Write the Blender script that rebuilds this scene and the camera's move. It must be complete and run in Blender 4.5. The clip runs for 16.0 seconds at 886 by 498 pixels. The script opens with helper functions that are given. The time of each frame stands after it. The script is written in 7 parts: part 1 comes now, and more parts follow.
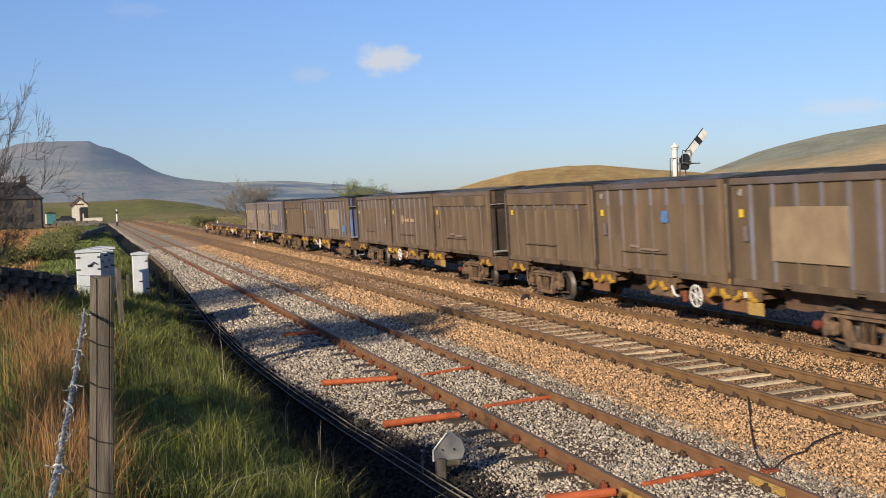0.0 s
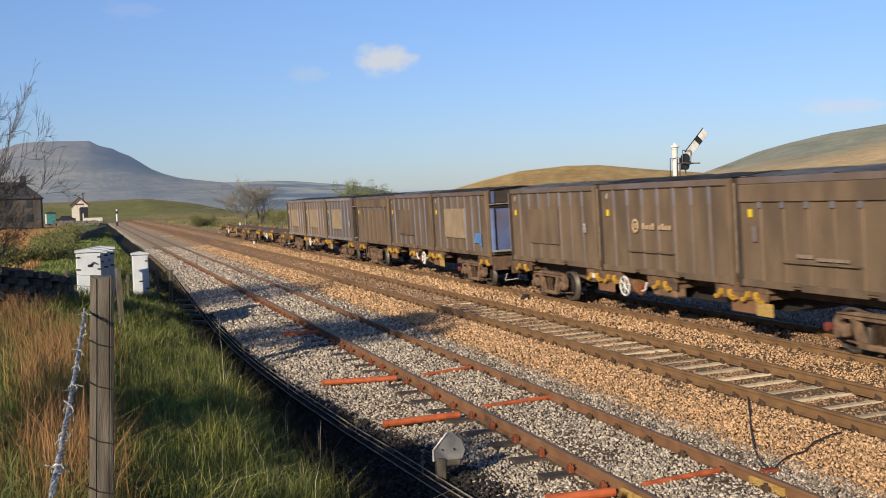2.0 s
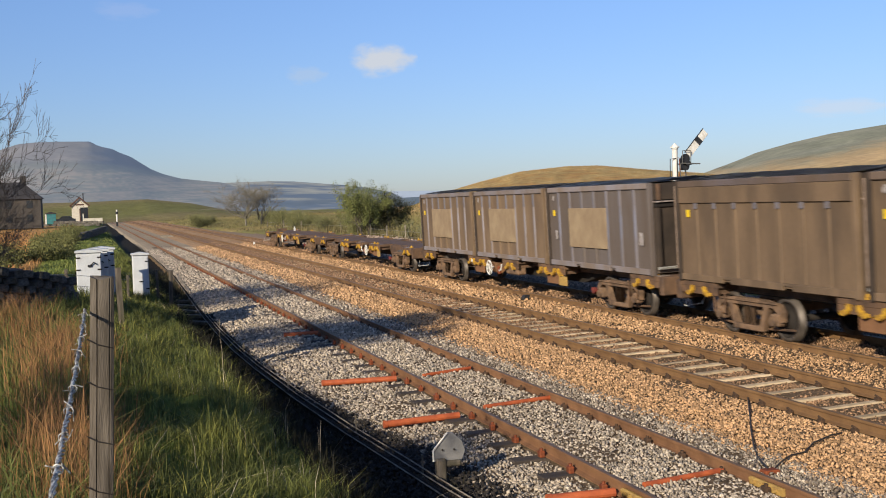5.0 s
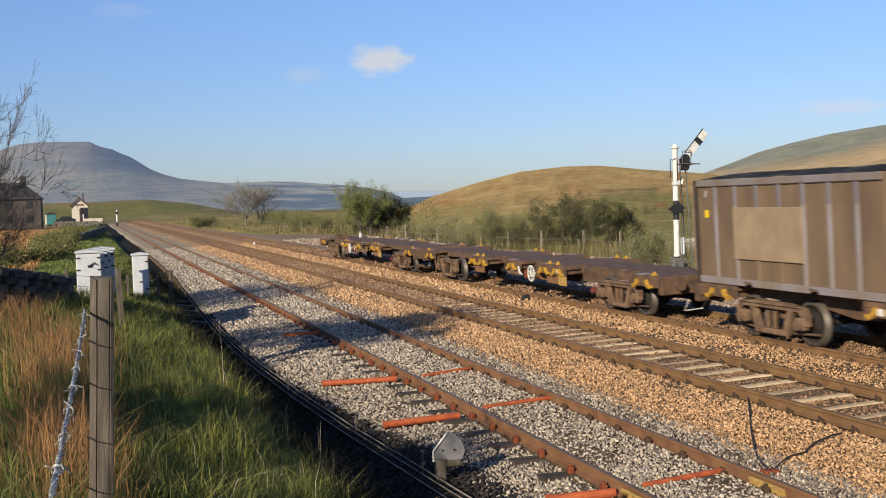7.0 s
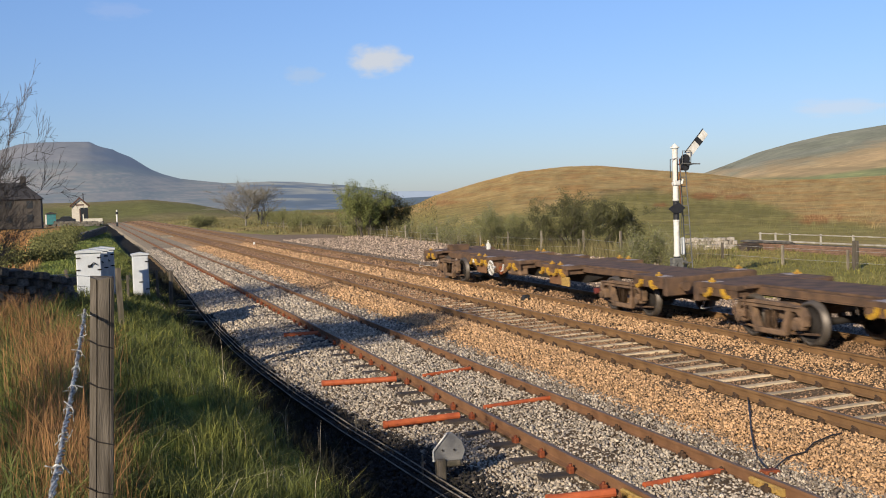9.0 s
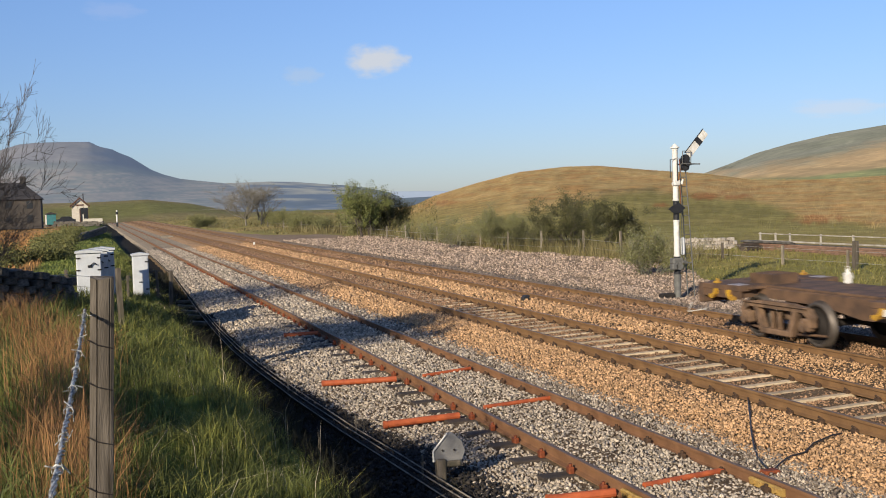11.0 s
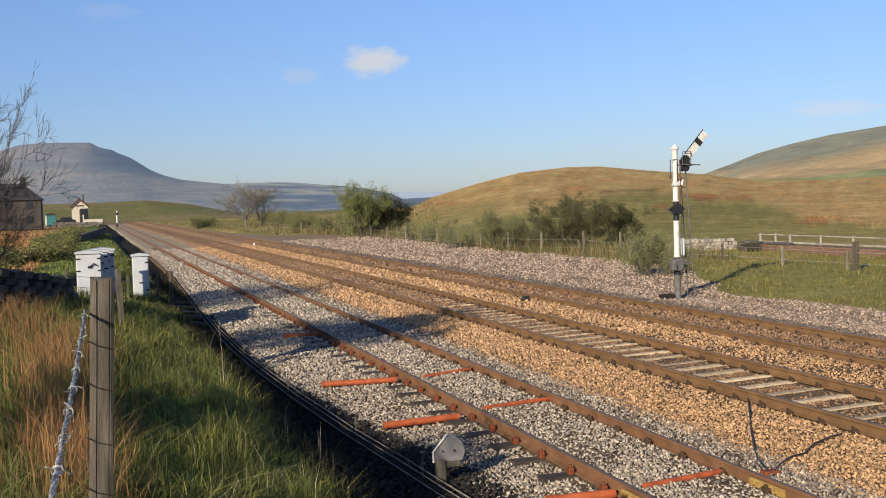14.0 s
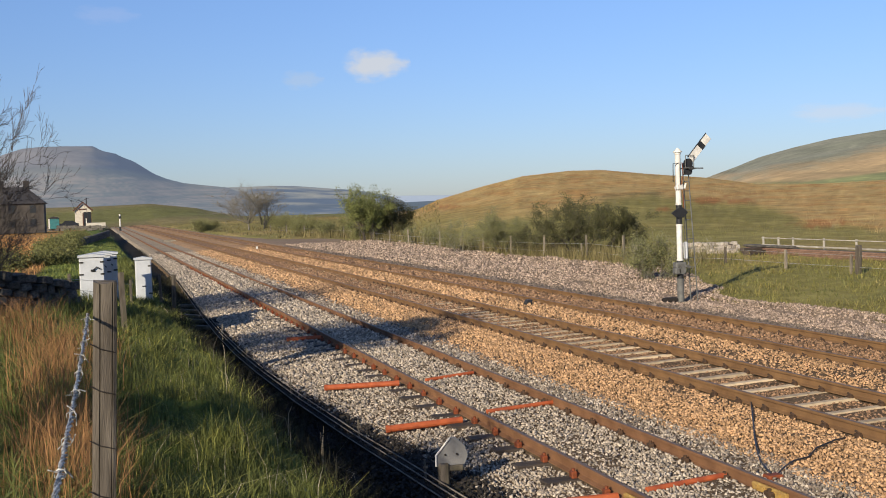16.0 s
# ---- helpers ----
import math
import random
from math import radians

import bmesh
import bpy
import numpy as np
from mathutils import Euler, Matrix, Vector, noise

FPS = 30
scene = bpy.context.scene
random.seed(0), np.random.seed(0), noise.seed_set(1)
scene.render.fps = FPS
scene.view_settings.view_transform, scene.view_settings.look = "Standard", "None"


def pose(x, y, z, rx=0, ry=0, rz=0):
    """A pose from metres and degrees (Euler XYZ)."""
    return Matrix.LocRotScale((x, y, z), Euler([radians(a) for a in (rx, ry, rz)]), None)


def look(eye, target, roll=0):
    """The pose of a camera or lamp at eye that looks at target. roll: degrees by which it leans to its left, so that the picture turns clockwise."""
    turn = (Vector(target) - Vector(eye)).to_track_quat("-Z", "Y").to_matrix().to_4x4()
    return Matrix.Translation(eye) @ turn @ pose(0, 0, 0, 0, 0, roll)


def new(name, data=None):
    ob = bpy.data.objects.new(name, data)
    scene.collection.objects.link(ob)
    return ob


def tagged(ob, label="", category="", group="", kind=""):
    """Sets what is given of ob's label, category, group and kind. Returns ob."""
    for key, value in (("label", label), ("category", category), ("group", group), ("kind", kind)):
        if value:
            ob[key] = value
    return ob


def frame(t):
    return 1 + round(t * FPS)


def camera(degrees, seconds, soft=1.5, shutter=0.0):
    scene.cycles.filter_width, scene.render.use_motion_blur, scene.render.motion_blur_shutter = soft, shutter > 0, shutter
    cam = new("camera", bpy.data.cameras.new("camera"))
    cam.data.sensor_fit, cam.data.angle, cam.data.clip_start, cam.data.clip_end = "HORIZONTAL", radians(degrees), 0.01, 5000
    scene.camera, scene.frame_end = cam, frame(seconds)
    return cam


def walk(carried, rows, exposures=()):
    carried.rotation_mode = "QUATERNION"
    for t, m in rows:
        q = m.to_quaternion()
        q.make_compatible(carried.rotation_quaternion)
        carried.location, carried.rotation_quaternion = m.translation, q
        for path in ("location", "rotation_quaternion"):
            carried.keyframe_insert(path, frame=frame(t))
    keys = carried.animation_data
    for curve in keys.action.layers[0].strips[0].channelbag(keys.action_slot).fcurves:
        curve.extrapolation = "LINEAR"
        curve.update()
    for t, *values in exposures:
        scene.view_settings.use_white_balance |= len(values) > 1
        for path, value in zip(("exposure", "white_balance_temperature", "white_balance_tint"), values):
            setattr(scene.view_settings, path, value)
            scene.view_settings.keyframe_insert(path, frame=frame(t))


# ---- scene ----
# metres; y runs along the railway, x to its right, z = 0 is the rail top of the middle track
EYE = (0.0, 0.0, 2.98)


def aim(left=0.0, up=0.0):
    """The camera's pose, turned by small angles (degrees) from its rest."""
    yaw, tilt = radians(18.0 - left), radians(-2.52 + up)
    d = Vector((math.sin(yaw) * math.cos(tilt), math.cos(yaw) * math.cos(tilt), math.sin(tilt)))
    return look(EYE, Vector(EYE) + d * 10, -1.82)


cam = camera(44.64, 16.0, soft=1.0, shutter=0.35)
walk(cam, [(0.0, aim(0, -0.075)), (2.0, aim(0, -0.08)), (4.2, aim(0, -0.07)), (6.3, aim(0, -0.045)), (9.2, aim(0, -0.045)),
           (11.3, aim(0, -0.035)), (12.0, aim()), (13.2, aim()), (14.4, aim(0.0, 0.0)), (14.7, aim(0.02, 0.05)),
           (15.0, aim(0.06, 0.15)), (15.5, aim(0.135, 0.185)), (16.0, aim(0.14, 0.19))])

# low morning sun from behind the camera's left shoulder, over a clear sky
SUN_AZ, SUN_EL = 227.0, 22.0
world = bpy.data.worlds.new("sky")
scene.world = world
world.use_nodes = True
wn = world.node_tree.nodes
sky = wn.new("ShaderNodeTexSky")
sky.sky_type, sky.sun_disc = "NISHITA", False
sky.sun_elevation, sky.sun_rotation = radians(SUN_EL), radians(SUN_AZ)
sky.altitude, sky.air_density, sky.dust_density, sky.ozone_density = 300, 1.0, 0.35, 1.5
wn["Background"].inputs["Strength"].default_value = 0.076
tint = wn.new("ShaderNodeMix")
tint.data_type, tint.blend_type = "RGBA", "MULTIPLY"
tint.inputs[0].default_value, tint.inputs[7].default_value = 1.0, (0.77, 0.92, 1.27, 1)
world.node_tree.links.new(sky.outputs[0], tint.inputs[6])
coord, split, haze, veil = wn.new("ShaderNodeTexCoord"), wn.new("ShaderNodeSeparateXYZ"), wn.new("ShaderNodeMapRange"), wn.new("ShaderNodeMix")
world.node_tree.links.new(coord.outputs["Generated"], split.inputs[0])
world.node_tree.links.new(split.outputs["Z"], haze.inputs["Value"])
haze.inputs["From Max"].default_value = 0.22
tone = wn.new("ShaderNodeMix")
tone.data_type = "RGBA"
tone.inputs[6].default_value, tone.inputs[7].default_value = (0.79, 0.775, 0.85, 1), (1.18, 1.18, 1.18, 1)
veil.data_type, veil.blend_type = "RGBA", "MULTIPLY"
veil.inputs[0].default_value = 1.0
world.node_tree.links.new(haze.outputs[0], tone.inputs[0])
world.node_tree.links.new(tint.outputs[2], veil.inputs[6])
world.node_tree.links.new(tone.outputs[2], veil.inputs[7])
world.node_tree.links.new(veil.outputs[2], wn["Background"].inputs[0])
sun_data = bpy.data.lights.new("sun", "SUN")
sun_data.energy, sun_data.angle, sun_data.color = 5.0, radians(0.5), (1.0, 0.89, 0.705)
sun = new("sun", sun_data)
a, e = radians(SUN_AZ), radians(SUN_EL)
sun.matrix_world = look((math.sin(a) * math.cos(e) * 60, math.cos(a) * math.cos(e) * 60, math.sin(e) * 60), (0, 0, 0))
scene.view_settings.exposure = 0.3


# ---- materials ----
def material(name, c1, c2=None, scale=8.0, rough=0.85, metal=0.0, bump=0.3, fine=60.0, c3=None, c3_scale=1.2, c3_amount=0.5,
             vary=0.0, stretch=(1, 1, 1), dist=0.01, spec=0.3, glow=None, coords="Object", attr=None, island=0.0, mottle=()):
    """A surface of two mixed tones with large stains (c3), grain and relief; vary: brightness per object; attr: colour by vertex."""
    m = bpy.data.materials.new(name)
    m.use_nodes = True
    n, link = m.node_tree.nodes, m.node_tree.links.new
    p = n["Principled BSDF"]
    p.inputs["Roughness"].default_value, p.inputs["Metallic"].default_value = rough, metal
    p.inputs["Specular IOR Level"].default_value = spec
    tc, mp = n.new("ShaderNodeTexCoord"), n.new("ShaderNodeMapping")
    mp.inputs["Scale"].default_value = stretch
    link(tc.outputs[coords], mp.inputs[0])
    c2 = c2 or tuple(v * 0.75 for v in c1)

    def tex(s, detail=6):
        t = n.new("ShaderNodeTexNoise")
        t.inputs["Scale"].default_value, t.inputs["Detail"].default_value = s, detail
        link(mp.outputs[0], t.inputs["Vector"])
        return t.outputs["Fac"]

    def ramp(fac, lo, hi):
        r = n.new("ShaderNodeMapRange")
        r.inputs["From Min"].default_value, r.inputs["From Max"].default_value = lo, hi
        link(fac, r.inputs["Value"])
        return r.outputs[0]

    def mix(fac, a, b, kind="MIX"):
        x = n.new("ShaderNodeMix")
        x.data_type, x.blend_type = "RGBA", kind
        for v, i in ((fac, 0), (a, 6), (b, 7)):
            if hasattr(v, "links"):
                link(v, x.inputs[i])
            else:
                x.inputs[i].default_value = (*v, 1) if i else v
        return x.outputs[2]

    if attr:
        at = n.new("ShaderNodeAttribute")
        at.attribute_name = attr
        dark = mix(1.0, at.outputs["Color"], c2, "MULTIPLY")
        col = mix(ramp(tex(scale), 0.35, 0.65), at.outputs["Color"], dark)
    else:
        col = mix(ramp(tex(scale), 0.35, 0.65), c1, c2)
    if c3:
        big = n.new("ShaderNodeMath")
        big.operation = "MULTIPLY"
        link(ramp(tex(c3_scale, 4), 0.45, 0.65), big.inputs[0])
        big.inputs[1].default_value = c3_amount
        col = mix(big.outputs[0], col, c3)
    grain = ramp(tex(fine, 3), 0.2, 0.8)
    col = mix(0.35, col, mix(grain, (0.45, 0.45, 0.45), (1.0, 1.0, 1.0)), "MULTIPLY")
    for size, amount in mottle:
        mr = n.new("ShaderNodeMapRange")
        mr.inputs["From Min"].default_value, mr.inputs["From Max"].default_value = 0.3, 0.7
        mr.inputs["To Min"].default_value, mr.inputs["To Max"].default_value = 1 - amount, 1 + amount
        link(tex(size, 5), mr.inputs["Value"])
        col = mix(1.0, col, mr.outputs[0], "MULTIPLY")
    if vary:
        oi, r2 = n.new("ShaderNodeObjectInfo"), n.new("ShaderNodeMapRange")
        r2.inputs["To Min"].default_value, r2.inputs["To Max"].default_value = 1 - vary, 1 + vary
        link(oi.outputs["Random"], r2.inputs["Value"])
        col = mix(1.0, col, r2.outputs[0], "MULTIPLY")
    if island:
        ge, r3 = n.new("ShaderNodeNewGeometry"), n.new("ShaderNodeMapRange")
        r3.inputs["To Min"].default_value, r3.inputs["To Max"].default_value = 1 - island, 1 + island
        link(ge.outputs["Random Per Island"], r3.inputs["Value"])
        col = mix(1.0, col, r3.outputs[0], "MULTIPLY")
    link(col, p.inputs["Base Color"])
    if bump:
        b = n.new("ShaderNodeBump")
        b.inputs["Strength"].default_value, b.inputs["Distance"].default_value = bump, dist
        link(tex(fine * 0.6, 5), b.inputs["Height"])
        link(b.outputs[0], p.inputs["Normal"])
    if glow:
        link(col, p.inputs["Emission Color"]) if glow[0] is None else None
        if glow[0] is not None:
            p.inputs["Emission Color"].default_value = (*glow[0], 1)
        p.inputs["Emission Strength"].default_value = glow[1]
    return m


M = {}
M["ground"] = material("moor_grass", (1, 1, 1), (0.86, 0.87, 0.8), scale=0.5, fine=5, bump=0.5, dist=0.15, attr="tone", rough=1.0, spec=0.1,
                       mottle=((0.07, 0.14), (0.35, 0.2), (1.6, 0.2)))
# the glow of these three paints distance haze over the hills' own colour
M["fell"] = material("hazy_far_moorland", (1, 1, 1), (0.8, 0.83, 0.86), scale=0.004, fine=0.03, bump=0.0, attr="tone", rough=1.0, spec=0.0,
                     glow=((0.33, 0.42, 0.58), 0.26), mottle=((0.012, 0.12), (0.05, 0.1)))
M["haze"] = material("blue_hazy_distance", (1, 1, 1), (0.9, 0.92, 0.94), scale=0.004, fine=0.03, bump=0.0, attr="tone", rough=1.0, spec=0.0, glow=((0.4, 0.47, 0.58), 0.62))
M["fell_near"] = material("hazy_fellside_grass", (1, 1, 1), (0.75, 0.78, 0.72), scale=0.004, fine=0.05, bump=0.0, attr="tone", rough=1.0, spec=0.0,
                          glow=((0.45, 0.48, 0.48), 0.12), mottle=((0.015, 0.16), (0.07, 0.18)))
M["ballast_grey"] = material("grey_limestone_ballast", (0.43, 0.355, 0.26), (0.29, 0.235, 0.17), scale=18, fine=26, bump=0.35, dist=0.06, spec=0.0, rough=1.0, c3=(0.16, 0.13, 0.1), c3_scale=0.6, c3_amount=0.3)
M["ballast_tan"] = material("tan_granite_ballast", (0.5, 0.325, 0.19), (0.34, 0.215, 0.125), scale=18, fine=26, bump=0.35, dist=0.06, spec=0.0, rough=1.0, c3=(0.16, 0.12, 0.09), c3_scale=0.35, c3_amount=0.35)
# dusty bed kept darker than its stones, painting the shade in their gaps
M["dirt"] = material("dusty_bed_with_gap_shade", (0.17, 0.12, 0.078), (0.105, 0.074, 0.048), scale=9, fine=30, bump=0.6, dist=0.04, spec=0.0, rough=1.0)
M["stone_grey"] = material("grey_ballast_stone", (0.5, 0.415, 0.32), (0.31, 0.255, 0.195), scale=9, spec=0.1, bump=0.2, island=0.52)
M["stone_tan"] = material("tan_ballast_stone", (0.57, 0.35, 0.185), (0.4, 0.243, 0.128), scale=9, spec=0.1, bump=0.2, island=0.48)
M["stone_brown"] = material("rust_stained_ballast_stone", (0.34, 0.2, 0.11), (0.22, 0.13, 0.072), scale=9, bump=0.2, island=0.5)
M["stone_dark"] = material("sooty_grey_ballast_stone", (0.24, 0.185, 0.14), (0.14, 0.108, 0.083), scale=9, bump=0.2, island=0.45)
# near-black for the ditch's shade as well as the soil itself
M["edge_soil"] = material("shade_dark_soil", (0.045, 0.037, 0.03), (0.022, 0.018, 0.015), scale=9, bump=0.2, island=0.5)
M["stone_pale"] = material("pale_pink_gravel", (0.46, 0.345, 0.255), (0.26, 0.192, 0.143), scale=9, spec=0.1, bump=0.2, island=0.6)
M["rust"] = material("rusty_rail_steel", (0.24, 0.12, 0.058), (0.16, 0.078, 0.038), scale=3, rough=0.8, fine=90, bump=0.25, dist=0.003)
M["rail_main"] = material("golden_brown_rail_steel", (0.235, 0.13, 0.056), (0.16, 0.086, 0.038), scale=3, rough=0.8, fine=90, bump=0.25, dist=0.003)
M["worn"] = material("worn_rail_head", (0.21, 0.14, 0.09), (0.15, 0.095, 0.06), scale=4, rough=0.55, metal=0.25, fine=120, bump=0.05, dist=0.001)
M["timber"] = material("weathered_timber_sleeper", (0.1, 0.075, 0.055), (0.05, 0.038, 0.03), scale=3, stretch=(1, 6, 6), fine=40, bump=0.5, vary=0.25)
M["concrete"] = material("pale_concrete_sleeper", (0.62, 0.48, 0.31), (0.4, 0.3, 0.19), scale=5, bump=0.25, vary=0.25)
M["orange"] = material("orange_painted_steel", (0.5, 0.12, 0.04), (0.33, 0.075, 0.028), scale=7, rough=0.6, bump=0.15)
M["clip"] = material("rust_red_rail_clip", (0.25, 0.062, 0.02), (0.13, 0.035, 0.014), scale=14, rough=0.7)
M["clip_dark"] = material("dark_rusty_rail_clip", (0.1, 0.055, 0.03), (0.05, 0.03, 0.018), scale=14, rough=0.9)
M["box_brown"] = material("dust_brown_paint", (0.185, 0.123, 0.074), (0.13, 0.087, 0.053), scale=1.6, rough=0.75, fine=30, bump=0.1, c3=(0.085, 0.06, 0.042), c3_scale=0.8, stretch=(1, 1, 0.35), vary=0.1)
M["box_rib"] = material("dusty_blue_grey_rib_paint", (0.155, 0.155, 0.195), (0.14, 0.105, 0.08), scale=1.3, rough=0.7, fine=30, bump=0.1, stretch=(1, 1, 0.5), vary=0.15)
M["box_tan"] = material("pale_dust_brown_paint", (0.205, 0.138, 0.082), (0.15, 0.1, 0.062), scale=1.6, rough=0.75, fine=30, bump=0.1, c3=(0.13, 0.085, 0.055), c3_scale=0.8, stretch=(1, 1, 0.35), vary=0.08)
M["rib_pale"] = material("pale_blue_grey_rib_paint", (0.235, 0.21, 0.22), (0.2, 0.15, 0.115), scale=1.3, rough=0.7, fine=30, bump=0.1, stretch=(1, 1, 0.5), vary=0.1)
M["box_end"] = material("dark_brown_box_end", (0.06, 0.042, 0.03), (0.035, 0.026, 0.02), scale=2.0, rough=0.85, bump=0.1)
M["rib_brown"] = material("worn_brown_rib_paint", (0.16, 0.112, 0.085), (0.12, 0.085, 0.062), scale=1.3, rough=0.7, fine=30, bump=0.1, stretch=(1, 1, 0.5), c3=(0.14, 0.13, 0.16), c3_scale=0.9, vary=0.12)
M["box_blue"] = material("worn_blue_paint", (0.09, 0.14, 0.31), (0.075, 0.095, 0.18), scale=1.5, rough=0.6, fine=25, bump=0.12, c3=(0.14, 0.1, 0.08), c3_scale=0.9, c3_amount=0.6)
M["dark"] = material("sooty_dark_steel", (0.03, 0.024, 0.02), (0.018, 0.014, 0.012), scale=4, rough=0.85, bump=0.2)
M["frame"] = material("brown_dusty_wagon_steel", (0.175, 0.1, 0.056), (0.08, 0.05, 0.034), scale=3, rough=0.8, fine=40, bump=0.2, vary=0.1)
M["ladder"] = material("dull_galvanised_ladder", (0.17, 0.165, 0.15), (0.1, 0.095, 0.085), scale=6, rough=0.6, bump=0.05)
M["wire_dull"] = material("dull_signal_wire", (0.36, 0.31, 0.24), (0.16, 0.135, 0.1), scale=3, rough=0.8, bump=0.0)
# lighter copy of the worn blue, for light caught by the end ribs
M["blue_rib"] = material("lit_blue_rib_paint", (0.15, 0.21, 0.4), (0.11, 0.14, 0.25), scale=1.5, rough=0.6, bump=0.1, c3=(0.15, 0.11, 0.09), c3_scale=0.9)
M["track_bed"] = material("rust_stained_track_bed", (0.34, 0.22, 0.145), (0.2, 0.13, 0.085), scale=14, fine=20, bump=0.8, dist=0.05, spec=0.0, rough=1.0)
M["duct"] = material("weathered_black_duct", (0.045, 0.037, 0.03), (0.022, 0.018, 0.015), scale=6, rough=0.95, spec=0.05, bump=0.4)
M["joint"] = material("faded_yellow_joint_paint", (0.5, 0.32, 0.09), (0.32, 0.19, 0.06), scale=12, rough=0.7, bump=0.2)
M["worn_plate"] = material("scuffed_pale_plate", (0.42, 0.36, 0.33), (0.2, 0.15, 0.12), scale=9, rough=0.5, bump=0.1)
M["bogie"] = material("rust_caked_cast_steel", (0.23, 0.14, 0.082), (0.11, 0.07, 0.045), scale=5, rough=0.9, fine=50, bump=0.35)
M["yellow"] = material("yellow_painted_steel", (0.6, 0.34, 0.03), (0.24, 0.12, 0.03), scale=14, rough=0.6, bump=0.1)
M["white"] = material("white_paint", (0.78, 0.75, 0.68), (0.6, 0.56, 0.5), scale=6, rough=0.6, bump=0.08)
M["tan_panel"] = material("tan_bare_panel", (0.37, 0.275, 0.165), (0.27, 0.19, 0.115), scale=1.5, rough=0.7, bump=0.1, c3=(0.2, 0.13, 0.08), c3_scale=1.1)
M["steel"] = material("worn_tyre_steel", (0.15, 0.125, 0.105), (0.07, 0.056, 0.045), scale=5, rough=0.5, metal=0.4, bump=0.05)
M["grey_box"] = material("grey_painted_cabinet", (0.6, 0.61, 0.62), (0.5, 0.51, 0.52), scale=3, rough=0.6, bump=0.06, c3=(0.42, 0.41, 0.38), c3_scale=1.4)
M["post"] = material("weathered_grey_oak", (0.155, 0.127, 0.097), (0.08, 0.064, 0.047), scale=4, stretch=(6, 6, 0.8), fine=45, bump=0.6, dist=0.008, c3=(0.06, 0.055, 0.03), c3_scale=0.8, c3_amount=0.7, mottle=((2.2, 0.35),))
M["post_pale"] = material("pale_weathered_softwood", (0.3, 0.25, 0.185), (0.13, 0.108, 0.08), scale=4, stretch=(5, 5, 0.6), bump=0.4, vary=0.25)
# bright and near-black mottling paints the wire's glints and dark gaps
M["wire"] = material("galvanised_wire_glints", (0.62, 0.6, 0.55), (0.035, 0.033, 0.03), scale=55, rough=0.4, metal=0.2, bump=0.1)
M["black"] = material("black_paint", (0.02, 0.02, 0.022), (0.03, 0.03, 0.032), rough=0.5, bump=0.1)
M["twig"] = material("bare_twig_bark", (0.12, 0.1, 0.085), (0.07, 0.058, 0.05), scale=6, bump=0.0)
M["twig_pale"] = material("pale_grey_twig_bark", (0.26, 0.235, 0.17), (0.17, 0.155, 0.11), scale=3, bump=0.0)
M["twig_grey"] = material("grey_budding_twigs", (0.21, 0.185, 0.14), (0.14, 0.122, 0.095), scale=3, bump=0.0)
M["leaf_pale"] = material("pale_willow_leaf", (0.23, 0.22, 0.085), (0.14, 0.14, 0.055), scale=2.0, rough=0.7, bump=0.0, island=0.35)
M["gold_grass"] = material("yellowing_verge_grass_blade", (0.31, 0.245, 0.085), (0.2, 0.17, 0.055), scale=0.3, rough=0.8, bump=0.0, island=0.35)
M["bark"] = material("grey_bark", (0.12, 0.1, 0.08), (0.07, 0.055, 0.045), scale=6, stretch=(3, 3, 0.7), bump=0.6)
M["leaf"] = material("spring_leaf", (0.2, 0.21, 0.06), (0.12, 0.135, 0.038), scale=2.0, rough=0.7, bump=0.0, island=0.35)
M["leaf_mid"] = material("olive_rush_leaf", (0.19, 0.18, 0.06), (0.11, 0.115, 0.036), scale=2.0, rough=0.7, bump=0.0, island=0.35)
M["leaf_dark"] = material("dark_bush_leaf", (0.11, 0.105, 0.036), (0.06, 0.06, 0.022), scale=2.0, rough=0.7, bump=0.0, island=0.35)
M["grass"] = material("green_grass_blade", (0.16, 0.172, 0.038), (0.05, 0.062, 0.016), scale=1.9, rough=0.7, bump=0.0, island=0.35)
# brighter copy of the bank grass, painting its sunlit patches
M["grass_bright"] = material("sunlit_tone_grass_blade", (0.33, 0.31, 0.07), (0.2, 0.2, 0.045), scale=3, rough=0.7, bump=0.0, island=0.35)
# this blade colour carries the shade of the ditch
M["grass_dark"] = material("shade_dark_ditch_grass", (0.035, 0.032, 0.014), (0.018, 0.016, 0.009), scale=1.3, rough=0.8, bump=0.0, island=0.35)
M["verge"] = material("olive_verge_grass", (0.23, 0.2, 0.052), (0.115, 0.115, 0.032), scale=0.7, rough=0.8, bump=0.0, island=0.35)
M["knoll_gold"] = material("golden_moor_grass_blade", (0.46, 0.32, 0.13), (0.35, 0.235, 0.09), scale=0.05, rough=0.9, bump=0.0, spec=0.1, island=0.2)
M["knoll_olive"] = material("olive_moor_grass_blade", (0.2, 0.17, 0.052), (0.15, 0.132, 0.04), scale=0.05, rough=0.9, bump=0.0, spec=0.1, island=0.3)
M["field"] = material("bright_field_grass_blade", (0.18, 0.195, 0.048), (0.115, 0.14, 0.032), scale=0.4, rough=0.8, bump=0.0, island=0.3)
M["rust_grass"] = material("rusty_field_grass_blade", (0.5, 0.27, 0.1), (0.34, 0.17, 0.06), scale=0.3, rough=0.8, bump=0.0, island=0.3)
M["stalk"] = material("pale_dead_stalk", (0.5, 0.43, 0.33), (0.35, 0.28, 0.2), scale=3, rough=0.8, bump=0.0, island=0.3)
M["fence_grass"] = material("dry_olive_fence_grass", (0.2, 0.16, 0.07), (0.125, 0.108, 0.045), scale=0.4, rough=0.9, bump=0.0, island=0.4)
